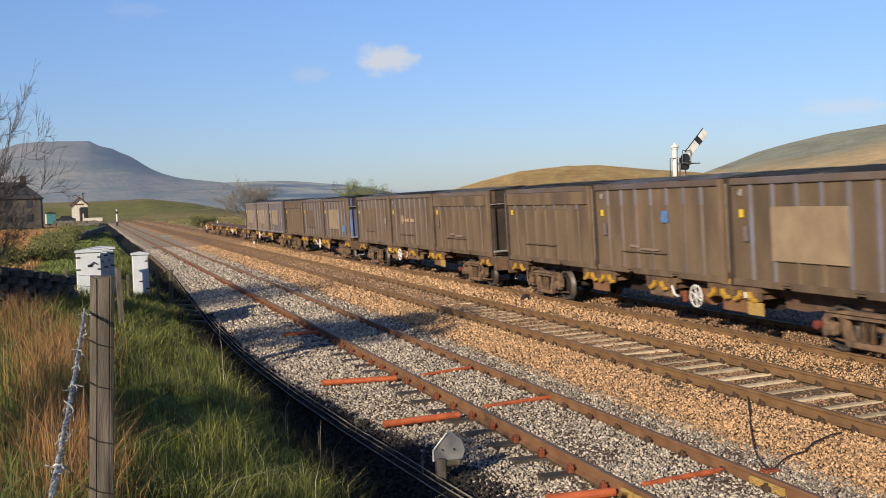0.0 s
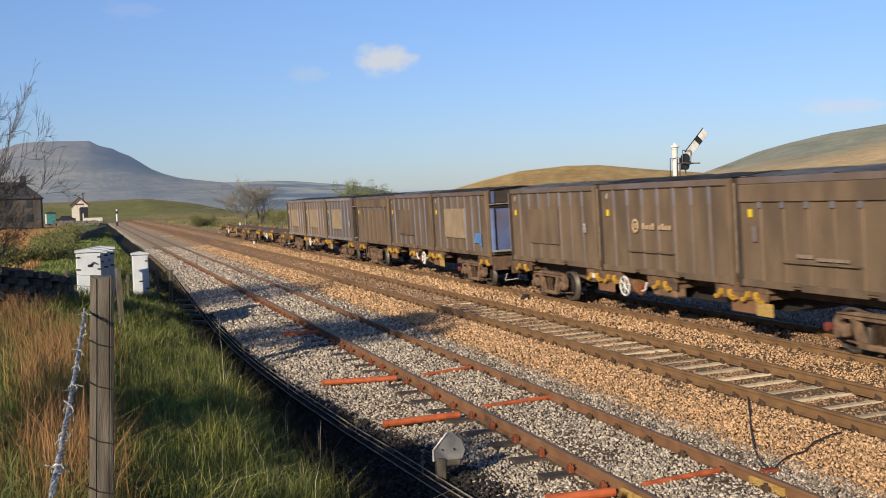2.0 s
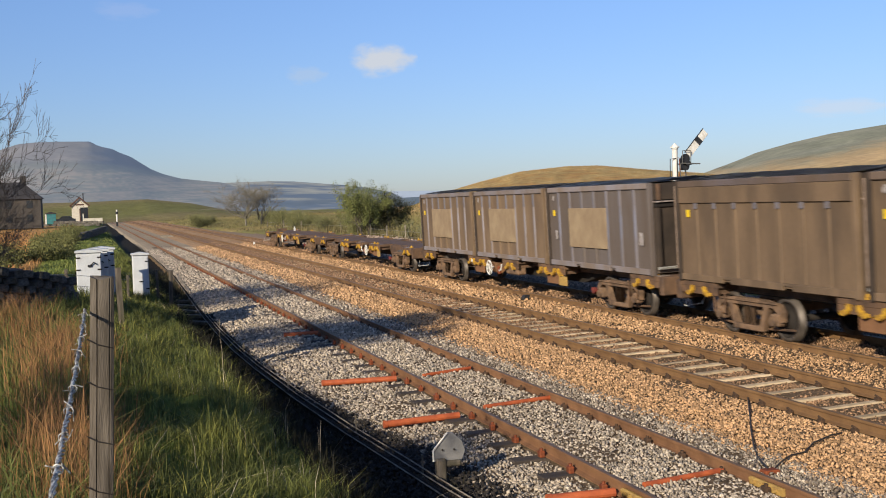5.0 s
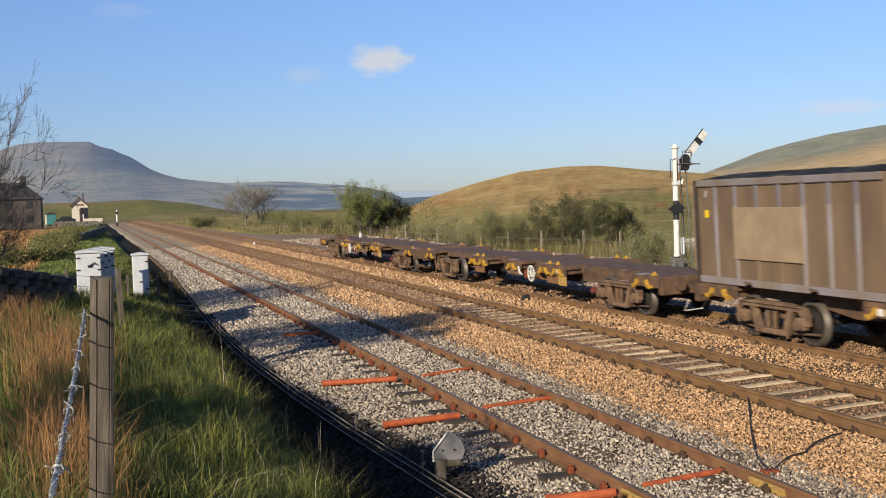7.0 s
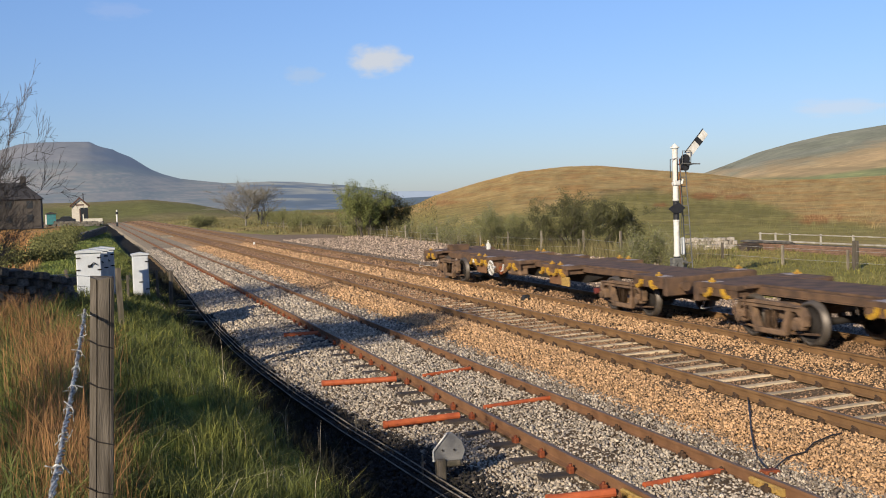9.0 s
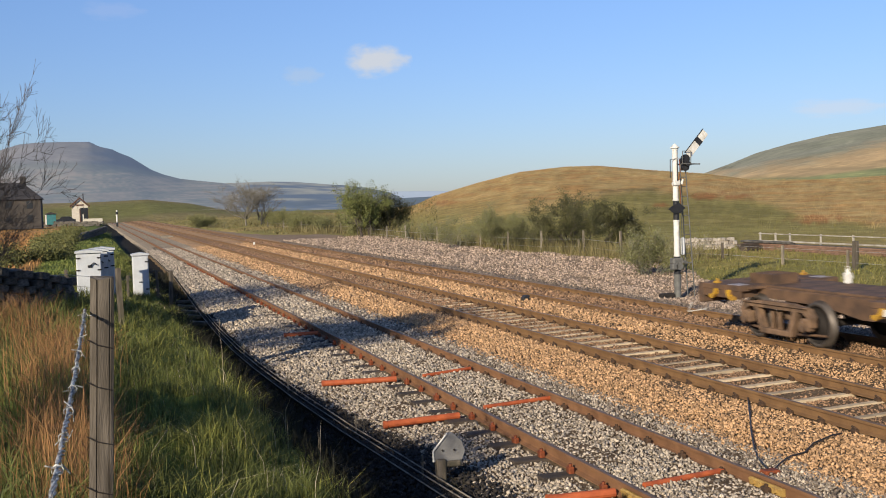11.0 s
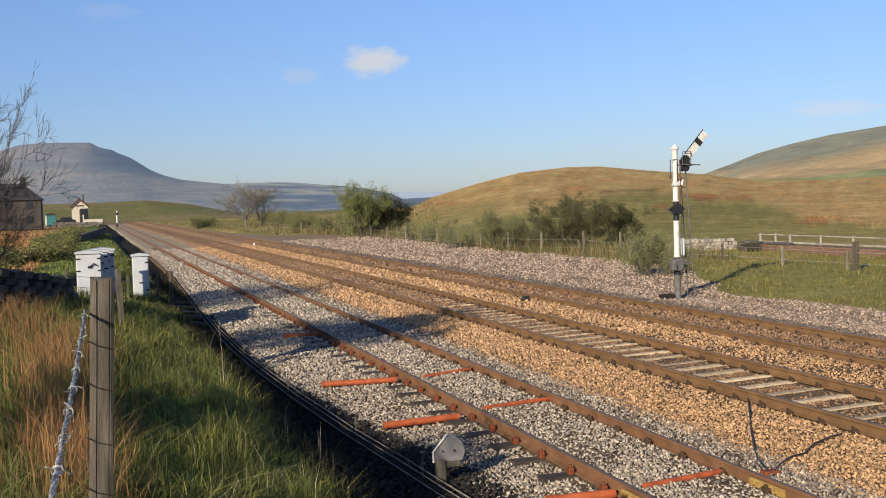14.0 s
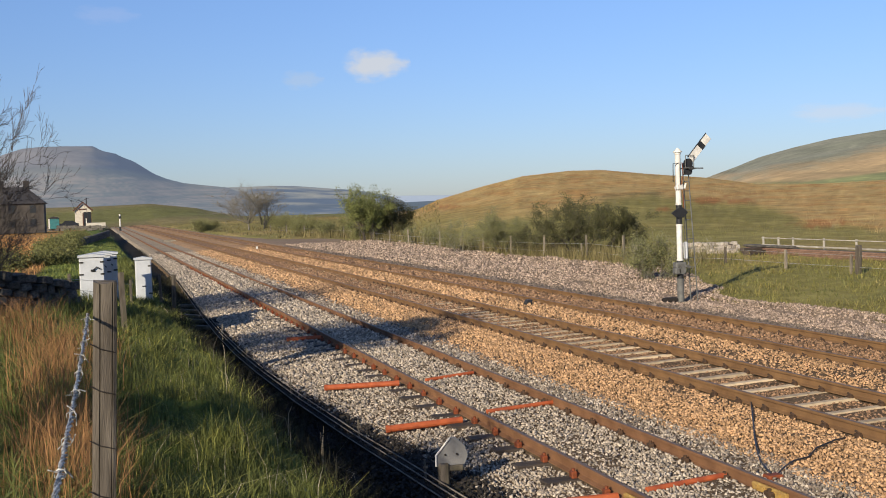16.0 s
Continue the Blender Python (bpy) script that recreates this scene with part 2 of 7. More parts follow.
M["straw"] = material("dry_reed_blade", (0.33, 0.17, 0.066), (0.18, 0.092, 0.038), scale=1.3, rough=0.8, bump=0.0, island=0.35)
M["wall_stone"] = material("dark_limestone", (0.135, 0.12, 0.1), (0.055, 0.05, 0.044), scale=4, bump=0.6, dist=0.03, vary=0.25)
M["rubble"] = material("pale_rubble_limestone", (0.55, 0.48, 0.4), (0.33, 0.28, 0.23), scale=4, bump=0.6, dist=0.03, vary=0.3)
M["red_paint"] = material("worn_red_paint", (0.45, 0.05, 0.03), (0.26, 0.04, 0.025), scale=9, rough=0.6, bump=0.1)
M["red_dull"] = material("dull_red_paint", (0.24, 0.045, 0.035), (0.13, 0.035, 0.025), scale=9, rough=0.7, bump=0.1)
M["marker_grey"] = material("dull_grey_enamel", (0.23, 0.22, 0.21), (0.16, 0.155, 0.15), scale=5, rough=0.5, bump=0.08)
M["rail_white"] = material("flaking_white_timber_paint", (0.5, 0.45, 0.37), (0.3, 0.26, 0.2), scale=3, bump=0.2, c3=(0.2, 0.17, 0.13), c3_scale=1.5, c3_amount=0.5)
M["cream"] = material("cream_boards", (0.62, 0.56, 0.46), (0.5, 0.45, 0.37), scale=1.0, bump=0.2, stretch=(1, 1, 4))
M["brick"] = material("red_brick", (0.3, 0.17, 0.11), (0.17, 0.105, 0.075), scale=6, bump=0.3, vary=0.2)


# ---- mesh helpers ----
def part(name, bm, mat, parent=None, label="", smooth=False):
    """Links a bmesh as one mesh object, under a thing or a part if one is given."""
    me = bpy.data.meshes.new(name)
    bm.to_mesh(me)
    bm.free()
    if smooth:
        for p in me.polygons:
            p.use_smooth = True
    me.materials.append(mat)
    ob = new(name, me)
    ob.parent = parent
    return tagged(ob, label)


def share(name, mesh, parent, m):
    """One more object on a mesh that exists."""
    ob = new(name, mesh)
    ob.parent = parent
    ob.matrix_basis = m
    return ob


def empty(name, m=None):
    ob = new(name)
    ob.empty_display_size = 0.2
    if m:
        ob.matrix_basis = m
    return ob


def block(bm, x0, x1, y0, y1, z0, z1, cut=0.0):
    """A box between limits; cut: chamfer of its edges."""
    m = Matrix.LocRotScale(((x0 + x1) / 2, (y0 + y1) / 2, (z0 + z1) / 2), None, (x1 - x0, y1 - y0, z1 - z0))
    vs = bmesh.ops.create_cube(bm, size=1, matrix=m)["verts"]
    if cut:
        es = list({ed for v in vs for ed in v.link_edges})
        bmesh.ops.bevel(bm, geom=es, offset=cut, segments=1, affect="EDGES")


def tube(bm, p0, p1, r0, r1=None, n=8, caps=True):
    """A round bar from p0 to p1."""
    p0, p1 = Vector(p0), Vector(p1)
    d = p1 - p0
    q = d.to_track_quat("Z", "Y").to_matrix().to_4x4()
    bmesh.ops.create_cone(bm, cap_ends=caps, segments=n, radius1=r0, radius2=r0 if r1 is None else r1, depth=d.length,
                          matrix=Matrix.Translation((p0 + p1) / 2) @ q)


def bent(bm, pts, r, n=6):
    """A round bar through several points, in one piece."""
    pts = [Vector(p) for p in pts]
    rings, u = [], None
    for i, p in enumerate(pts):
        d = (pts[min(i + 1, len(pts) - 1)] - pts[max(i - 1, 0)]).normalized()
        u = d.orthogonal().normalized() if u is None else (u - d * u.dot(d)).normalized()
        w = d.cross(u)
        rings.append([bm.verts.new(p + (u * math.cos(2 * math.pi * k / n) + w * math.sin(2 * math.pi * k / n)) * r) for k in range(n)])
    for a_, b_ in zip(rings, rings[1:]):
        for k in range(n):
            bm.faces.new((a_[k], a_[(k + 1) % n], b_[(k + 1) % n], b_[k]))
    bm.faces.new(list(reversed(rings[0])))
    bm.faces.new(rings[-1])


def extrude(bm, outline, axis, lo, hi):
    """A prism: an outline of (u, v) pairs pushed along an axis from lo to hi. axis x: (y, z); y: (x, z); z: (x, y)."""
    put = {"x": lambda u, v, w: (w, u, v), "y": lambda u, v, w: (u, w, v), "z": lambda u, v, w: (u, v, w)}[axis]
    a_ = [bm.verts.new(put(u, v, lo)) for u, v in outline]
    b_ = [bm.verts.new(put(u, v, hi)) for u, v in outline]
    k = len(outline)
    fs = [bm.faces.new(a_), bm.faces.new(list(reversed(b_)))]
    for i in range(k):
        fs.append(bm.faces.new((a_[(i + 1) % k], a_[i], b_[i], b_[(i + 1) % k])))
    bmesh.ops.recalc_face_normals(bm, faces=fs)


def ramp01(v):
    v = min(1.0, max(0.0, v))
    return v * v * (3 - 2 * v)


def curve_at(v, pairs):
    """Straight-line interpolation through (v, value) pairs."""
    return float(np.interp(v, [p[0] for p in pairs], [p[1] for p in pairs]))


# ---- ground ----
TRACKS = ((6.13, -0.136, 0.0), (10.12, 0.0, 1.8), (13.49, 0.07, 1.8))     # centre x, height of rail top, cant


def rough_at(x, y, s, amount):
    return amount * noise.noise((x * s, y * s, 3.7))


BANK = [(-40, 0.9), (-6, 1.0), (-0.3, 1.0), (0.8, 0.86), (1.6, 0.7), (2.05, 0.52), (2.4, 0.2), (2.75, 0.0)]


def bank_height(y):
    return curve_at(y, [(-20, 1.8), (12, 1.75), (28, 1.4), (32, 1.4), (60, 1.2), (120, 0.9), (300, 0.5)])


GOLD = [(10, -2.0), (14.5, -1.2), (16.15, -0.39), (17.67, 0.28), (20.08, 0.89), (22.19, 1.33), (24.57, 1.52), (26.33, 1.51),
        (28.95, 1.21), (31.8, 0.93), (34.03, 0.56), (37.29, 0.45), (40.4, 0.53), (60, 0.8), (90, 0.3)]
MOUND = [(-40, 0.6), (-6, 0.5), (0, 0.48), (2.76, 0.54), (5.0, 0.26), (7.28, -0.28), (9.61, -0.42), (13, -0.8), (18, -1.2)]


def height(x, y):
    """The height of the ground."""
    r, az = math.hypot(x, y), math.degrees(math.atan2(x, y))
    if x < 2.75:
        z = -0.55 + bank_height(y) * curve_at(x, BANK) + rough_at(x, y, 0.9, 0.12) * ramp01((2.6 - x) / 0.8)
        if -4 < x and y < 34:
            z += (rough_at(x, y, 2.1, 0.13) + rough_at(x, y, 4.3, 0.05)) * ramp01((2.5 - x) / 0.6) * ramp01((x + 4) / 1)
    elif x < 16.9:
        z = -0.55
    else:
        z = -0.55 + 0.42 * ramp01((x - 16.9) / 1.2) + rough_at(x, y, 0.4, 0.08) + 0.25 * ramp01((x - 19) / 6)
    z += rough_at(x, y, 0.03, 0.8) * ramp01((r - 120) / 150)
    z -= 6 * ramp01((r - 350) / 1500) + 30 * ramp01((r - 1200) / 3000)
    k = curve_at(az, GOLD)
    if -8 < az < 175 and x > 27:
        top = 2.98 + math.tan(radians(k)) * 270
        t = ramp01((r - 62) / 208) if r < 270 else 1 - 0.9 * ramp01((r - 290) / 400)
        t = t * ramp01((x - 27) / 14)
        z = max(z, z + (top - z) * t + rough_at(x, y, 0.02, 1.2) * t * (1 - ramp01((r - 150) / 110)))
    if -60 < az < 18 and r > 300:
        top = 2.98 + math.tan(radians(curve_at(az, MOUND))) * 460
        t = ramp01((r - 310) / 150) if r < 460 else 1 - 0.9 * ramp01((r - 480) / 400)
        z = max(z, z + (top - z) * t)
    return z


OLIVE = [(10, -0.4), (17, -0.75), (21, -1.0), (24, -0.7), (26.8, 0.05), (29, 0.2), (31, 0.0), (34, -0.5), (37, -1.5), (41, -2.2), (60, -2.4)]


def olive_slope(az, el):
    """How green the knoll's grass is: its lower slopes."""
    return ramp01((curve_at(az, OLIVE) - el) / 0.5 + 0.5)


def tone_at(x, y, z):
    """The colour of what grows at a place: green bank, rusty reeds, golden moor, rough pasture."""
    r, az = math.hypot(x, y), math.degrees(math.atan2(x, y))
    n1, n2 = noise.noise((x * 0.05, y * 0.05, 0)), noise.noise((x * 0.012, y * 0.012, 5))
    n3 = noise.noise((x * 0.4, y * 0.4, 9))
    lr = math.log(max(1.0, r))
    m1, m2, m3 = noise.noise((az * 0.45, lr * 1.6, 3)), noise.noise((az * 1.5, lr * 5, 6)), noise.noise((az * 4.2, lr * 11, 8))
    green, gold, rusty, shaded_earth = Vector((0.125, 0.155, 0.034)), Vector((0.45, 0.315, 0.13)), Vector((0.3, 0.15, 0.05)), Vector((0.022, 0.018, 0.013))
    olive = Vector((0.25, 0.215, 0.07))
    if x < 2.75:
        c = green.lerp(rusty, ramp01((-1.0 - x + n3 * 2.0) / 1.5) * 0.3 if y < 24 else ramp01((-1.9 - x) / 0.8))
        if y > 34:
            c = (c * 1.15).lerp(Vector((0.46, 0.25, 0.09)), ramp01((-2.2 - x) / 0.9) * 0.9)
        # bank foot blends to near-black, the ditch's shade put into the ground colour
        c = c.lerp(shaded_earth, ramp01((x - (1.65 if y < 24 else 2.2)) / 0.4) * 0.85)
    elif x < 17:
        c = shaded_earth
    else:
        c = olive.lerp(gold, ramp01(0.35 + n1 * 1.4 + n3 * 0.3) * 0.6)
        hillside = ramp01((x - 33) / 25)
        if hillside > 0:
            el = math.degrees(math.atan2(z - 2.98, r))
            band = noise.noise((az * 0.5, el * 9, 2)) + 0.6 * noise.noise((az * 1.3, el * 21, 4))
            k = gold.lerp(Vector((0.44, 0.245, 0.085)), ramp01(0.4 + band)) * (1 + 0.2 * m2 + 0.2 * m3)
            k = k.lerp(Vector((0.225, 0.2, 0.062)) * (1 + 0.25 * m2 + 0.25 * m3), 0.85 * olive_slope(az, el + 0.25 * m1 + 0.12 * m2))
            for ca, ce, wa, we in ((31.7, -0.16, 0.9, 0.2), (33.2, -0.28, 0.8, 0.17), (37.1, -1.5, 1.1, 0.25), (29.4, -0.6, 0.5, 0.12), (18.2, -0.1, 0.8, 0.16)):
                d = math.hypot((az - ca) / wa, (el - ce) / we) + 0.7 * m3 + 0.5 * m2
                k = k.lerp(Vector((0.36, 0.14, 0.05)), 0.75 * ramp01(1.3 - d))
            d = abs(el - 0.24 - 0.03 * (az - 27) - 0.05 * m2)
            if 26.2 < az < 29.4:
                k = k.lerp(Vector((0.13, 0.1, 0.05)), 0.6 * ramp01(1.2 - d / 0.07))
            c = c.lerp(k, hillside)
    if r > 280:
        far = Vector((0.19, 0.18, 0.062)).lerp(Vector((0.235, 0.19, 0.085)), ramp01(0.5 + n2 * 2))
        if az < 14:
            c = c.lerp(far, ramp01((r - 280) / 60))
    return c


def polar_sheet(name, azs, rs, h, tone, mat):
    """A sheet of ground on rings round the camera."""
    verts, cols, faces = [], [], []
    for rr in rs:
        for az in azs:
            x, y = rr * math.sin(radians(az)), rr * math.cos(radians(az))
            z = h(x, y)
            verts.append((x, y, z))
            c = tone(x, y, z)
            cols.append((*c, 1.0))
    k = len(azs)
    for i in range(len(rs) - 1):
        for j in range(k - 1):
            faces.append((i * k + j, i * k + j + 1, (i + 1) * k + j + 1, (i + 1) * k + j))
    me = bpy.data.meshes.new(name)
    me.from_pydata(verts, [], faces)
    me.polygons.foreach_set("use_smooth", [True] * len(me.polygons))
    layer = me.color_attributes.new("tone", "FLOAT_COLOR", "POINT")
    layer.data.foreach_set("color", [v for c in cols for v in c])
    me.materials.append(mat)
    me.flip_normals()
    return new(name, me)


azs = [-180 + 4 * i for i in range(42)] + [-10 + 0.2 * i for i in range(291)] + [52 + 4 * i for i in range(33)]
azs = sorted({round(v, 3) for v in azs if v <= 180} | {180.0})
rs = [0.3 * 1.027 ** i for i in range(355)]
rs = [0.002, 0.1] + [v for v in rs if v < 4700] + [4700]
tagged(polar_sheet("ground", azs, rs, height, tone_at, M["ground"]), "rough moorland grass, green, rusty and golden", "ground", kind="structure")


# distant hills, far enough not to shift
def hill(name, r_in, r_c, line, tone, mat, label, power=1.5, floor=-36.0, depth=500, gully=12.0):
    a0, a1 = line[0][0], line[-1][0]
    az_ = [a0 + (a1 - a0) * i / 160 for i in range(161)]
    r_ = [r_in + (r_c - r_in) * i / 60 for i in range(61)] + [r_c + depth * i / 6 for i in range(1, 7)]

    def h(x, y):
        r, az = math.hypot(x, y), math.degrees(math.atan2(x, y))
        t = max(0.0, (r - r_in) / (r_c - r_in))
        soft_ = sum(curve_at(az + 0.5 * q, line) for q in range(-3, 4)) / 7
        top = 2.98 + math.tan(radians(soft_ + (curve_at(az, line) - soft_) * min(1.0, t) ** 6)) * r_c
        if t <= 1:
            g = noise.noise((x * 0.004, y * 0.0016, 2)) + 0.5 * noise.noise((x * 0.011, y * 0.004, 4))
            return floor + (top - floor) * t ** power + g * gully * math.sin(math.pi * t)
        return top - (top - floor) * ramp01((r - r_c) / depth)
    return tagged(polar_sheet(name, az_, r_, h, tone, mat), label, "hill", kind="structure")


def moor(c1, c2, s=0.003, zf=0.012):
    a_, b_ = Vector(c1), Vector(c2)
    def tone(x, y, z):
        az = math.degrees(math.atan2(x, y))
        n_ = noise.noise((az * 0.6 * s / 0.003, z * zf, 1)) + 0.5 * noise.noise((az * 160 * s * 0.012 / zf, z * zf * 2.5, 5)) + 0.3 * noise.noise((az * 6, z * 0.05 + az, 7))
        return a_.lerp(b_, ramp01(0.5 + 1.3 * n_))
    return tone


def angles(x, y, z):
    r = math.hypot(x, y)
    return math.degrees(math.atan2(x, y)), math.degrees(math.atan2(z - 2.98, r))


def fell_tone(x, y, z):
    """Tan grass low down with a green pasture strip, grey-green moor above."""
    az, el = angles(x, y, z)
    g = noise.noise((az * 0.35, el * 3.0, 1)) + 0.6 * noise.noise((az * 1.1, el * 9.0, 4)) + 0.4 * noise.noise((az * 3.1, el * 14, 6))
    edge = curve_at(az, [(28, 0.6), (33, 0.95), (36.5, 1.35), (40.4, 2.1), (46, 2.6)])
    c = Vector((0.52, 0.33, 0.15)).lerp(Vector((0.25, 0.235, 0.165)), ramp01((el - edge) / 0.8 + 0.5 + 0.45 * g))
    c = c * (1 + 0.22 * g)
    low, high = curve_at(az, [(32, 0.6), (36.5, 0.35), (40.4, 0.15)]), curve_at(az, [(32, 0.62), (36.5, 0.62), (40.4, 0.95)])
    strip_ = ramp01((el - low) / 0.12 + 0.5) * ramp01((high - el) / 0.16 + 0.5)
    c = c.lerp(Vector((0.17, 0.205, 0.06)) * (1 + 0.3 * g), 0.85 * strip_)
    wood = ramp01(1.2 - abs(el - 1.2 - 0.06 * (az - 32.2)) / 0.05) * ramp01((az - 31.3) / 0.3) * ramp01((33.4 - az) / 0.4)
    return c.lerp(Vector((0.09, 0.08, 0.05)), 0.7 * wood)


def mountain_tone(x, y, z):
    """Grey-brown summit grass, a face painted dark for shade, pale banded slopes below."""
    az, el = angles(x, y, z)
    n1 = noise.noise((az * 0.5, el * 3.5, 1))
    n2 = noise.noise((az * 0.45, el * 16, 5)) + 0.5 * noise.noise((az * 1.7, el * 34, 8))
    c = Vector((0.15, 0.125, 0.098)) * (1 + 0.2 * n1)
    low = Vector((0.235, 0.185, 0.125)).lerp(Vector((0.125, 0.125, 0.09)), ramp01(0.5 + n2))
    foot = curve_at(az, [(-6, 2.1), (-1, 2.2), (0.4, 2.1), (1.6, 1.95), (2.6, 1.75), (4.2, 1.5), (6, 1.25)])
    # the right face's blue shade is put into its colour
    shaded_face = ramp01((az + 0.5 + 0.8 * n1 + 0.25 * n2) / 1.5) * ramp01((4.9 - az) / 0.8)
    c = c.lerp(Vector((0.012, 0.026, 0.065)), 0.92 * shaded_face)
    c = c.lerp(Vector((0.12, 0.125, 0.075)), 0.5 * ramp01(1.2 - abs(el - foot - 0.12) / 0.3))
    return c.lerp(low, ramp01((foot - el + 0.3 * n1) / 0.45 + 0.4))


def ridge_tone(x, y, z):
    """Pale limestone grass in long streaks over blue-grey scar and wood."""
    az, el = angles(x, y, z)
    n1 = noise.noise((az * 0.3, el * 6 + az * 0.25, 1)) + 0.6 * noise.noise((az * 0.9, el * 15 + az * 0.6, 5))
    c = Vector((0.045, 0.06, 0.08)).lerp(Vector((0.25, 0.225, 0.15)), ramp01(0.35 + 1.3 * n1 + 0.5 * (el - 0.7)))
    return c.lerp(Vector((0.03, 0.04, 0.045)), 0.8 * ramp01(1.3 - abs(el - 0.1 - 0.1 * n1) / 0.12) * ramp01((az - 8.5) / 1.5))


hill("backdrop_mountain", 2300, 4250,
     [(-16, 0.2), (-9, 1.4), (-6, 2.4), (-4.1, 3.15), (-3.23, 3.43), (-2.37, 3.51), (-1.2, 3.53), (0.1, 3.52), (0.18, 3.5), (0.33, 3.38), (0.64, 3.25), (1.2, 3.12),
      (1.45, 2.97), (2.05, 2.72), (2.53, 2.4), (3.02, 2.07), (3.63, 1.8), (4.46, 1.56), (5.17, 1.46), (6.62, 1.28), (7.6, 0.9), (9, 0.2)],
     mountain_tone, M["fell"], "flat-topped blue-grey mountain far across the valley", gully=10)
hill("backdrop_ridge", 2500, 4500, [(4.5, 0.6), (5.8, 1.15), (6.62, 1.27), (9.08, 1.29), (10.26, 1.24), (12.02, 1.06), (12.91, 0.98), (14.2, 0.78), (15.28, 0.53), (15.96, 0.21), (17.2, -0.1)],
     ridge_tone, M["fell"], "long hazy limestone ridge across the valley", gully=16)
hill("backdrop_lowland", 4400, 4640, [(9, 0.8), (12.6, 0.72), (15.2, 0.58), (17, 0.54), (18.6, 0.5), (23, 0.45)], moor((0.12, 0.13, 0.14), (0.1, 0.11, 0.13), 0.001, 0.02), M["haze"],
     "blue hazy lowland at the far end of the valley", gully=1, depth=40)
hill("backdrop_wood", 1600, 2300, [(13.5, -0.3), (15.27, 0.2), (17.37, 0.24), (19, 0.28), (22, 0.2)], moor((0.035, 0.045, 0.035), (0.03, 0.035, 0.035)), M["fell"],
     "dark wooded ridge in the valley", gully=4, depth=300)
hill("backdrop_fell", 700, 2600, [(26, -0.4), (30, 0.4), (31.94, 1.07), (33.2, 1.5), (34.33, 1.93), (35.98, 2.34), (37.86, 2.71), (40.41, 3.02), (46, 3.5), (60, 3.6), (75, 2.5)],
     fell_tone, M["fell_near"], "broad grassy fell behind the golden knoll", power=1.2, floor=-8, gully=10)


# ---- railway ----
EDGE = [(4.2, 4), (3.95, 8), (3.68, 11.4), (3.56, 13.2), (3.42, 15.1), (3.25, 18.2), (3.12, 22), (3.07, 25), (3.1, 29), (3.2, 33.6), (3.45, 42), (3.8, 54), (4.0, 75), (4.0, 110)]


def edge_x(y):
    """Where the siding's ballast ends against the duct."""
    return float(np.interp(y, [p[1] for p in EDGE], [p[0] for p in EDGE]))

def strip(name, profile, y0, y1, mat, label, category, step=0.5, wave=0.03, left=None):
    """A bed along the line: a cross-section of (x, z) pairs with a rough top, from y0 to y1."""
    xs = []
    for (xa, za), (xb, zb) in zip(profile, profile[1:]):
        k = max(1, int((xb - xa) / 0.25))
        xs += [(xa + (xb - xa) * i / k, za + (zb - za) * i / k) for i in range(k)]
    xs.append(profile[-1])
    ys = [y0]
    while ys[-1] < y1:
        ys.append(min(y1, ys[-1] + max(step, ys[-1] * 0.012)))
    verts, faces = [], []
    for y in ys:
        for i, (x, z) in enumerate(xs):
            x = max(x, left(y) - 0.12 + 0.1 * i) if left else x
            edge = 0 if i in (0, len(xs) - 1) else 1
            verts.append((x + (0 if edge else noise.noise((x, y * 0.8, 0)) * 0.18), y, z + edge * (noise.noise((x * 1.6, y * 1.6, 1)) * wave + noise.noise((x * 6, y * 6, 2)) * wave * 0.5)))
    k = len(xs)
    for i in range(len(ys) - 1):
        for j in range(k - 1):
            faces.append((i * k + j, i * k + j + 1, (i + 1) * k + j + 1, (i + 1) * k + j))
    me = bpy.data.meshes.new(name)
    me.from_pydata(verts, [], faces)
    me.materials.append(mat)
    return tagged(new(name, me), label, category, kind="structure")


strip("ballast_siding", [(3.1, -0.52), (3.45, -0.36), (4.7, -0.345), (5.3, -0.33), (5.5, -0.275), (6.8, -0.275), (7.4, -0.28), (8.15, -0.3)], -6, 90, M["dirt"], "dark dirt under the siding's ballast", "ballast", left=edge_x)
strip("ballast_siding_far", [(4.1, -0.52), (4.4, -0.34), (4.9, -0.31), (8.15, -0.27)], 90, 420, M["ballast_grey"], "grey limestone ballast of the siding", "ballast")
strip("ballast_main", [(7.75, -0.4), (8.1, -0.3), (8.75, -0.21), (9.3, -0.205), (11.0, -0.16), (11.7, -0.1), (12.3, -0.1), (14.7, -0.06), (15.3, -0.12), (16.2, -0.3), (17.0, -0.5)],
      -6, 90, M["dirt"], "dark dirt under the main lines' ballast", "ballast")
strip("ballast_main_far", [(7.75, -0.4), (8.1, -0.27), (8.75, -0.19), (9.3, -0.19), (11.0, -0.14), (11.7, -0.08), (12.3, -0.08), (14.7, -0.04), (15.3, -0.1), (16.2, -0.28), (17.0, -0.5)],
      90, 420, M["ballast_tan"], "tan granite ballast of the main lines", "ballast")

for k, (xc, zl, zr) in enumerate(((TRACKS[1][0], -0.19, -0.15), (TRACKS[2][0], -0.085, -0.055))):
    strip("track_bed", [(xc - 0.95, zl - 0.03), (xc - 0.7, zl + 0.012), (xc + 0.7, zr + 0.012), (xc + 0.95, zr - 0.03)], 60, 420, M["track_bed"], "rust-stained ballast between the rails", "ballast", wave=0.015)

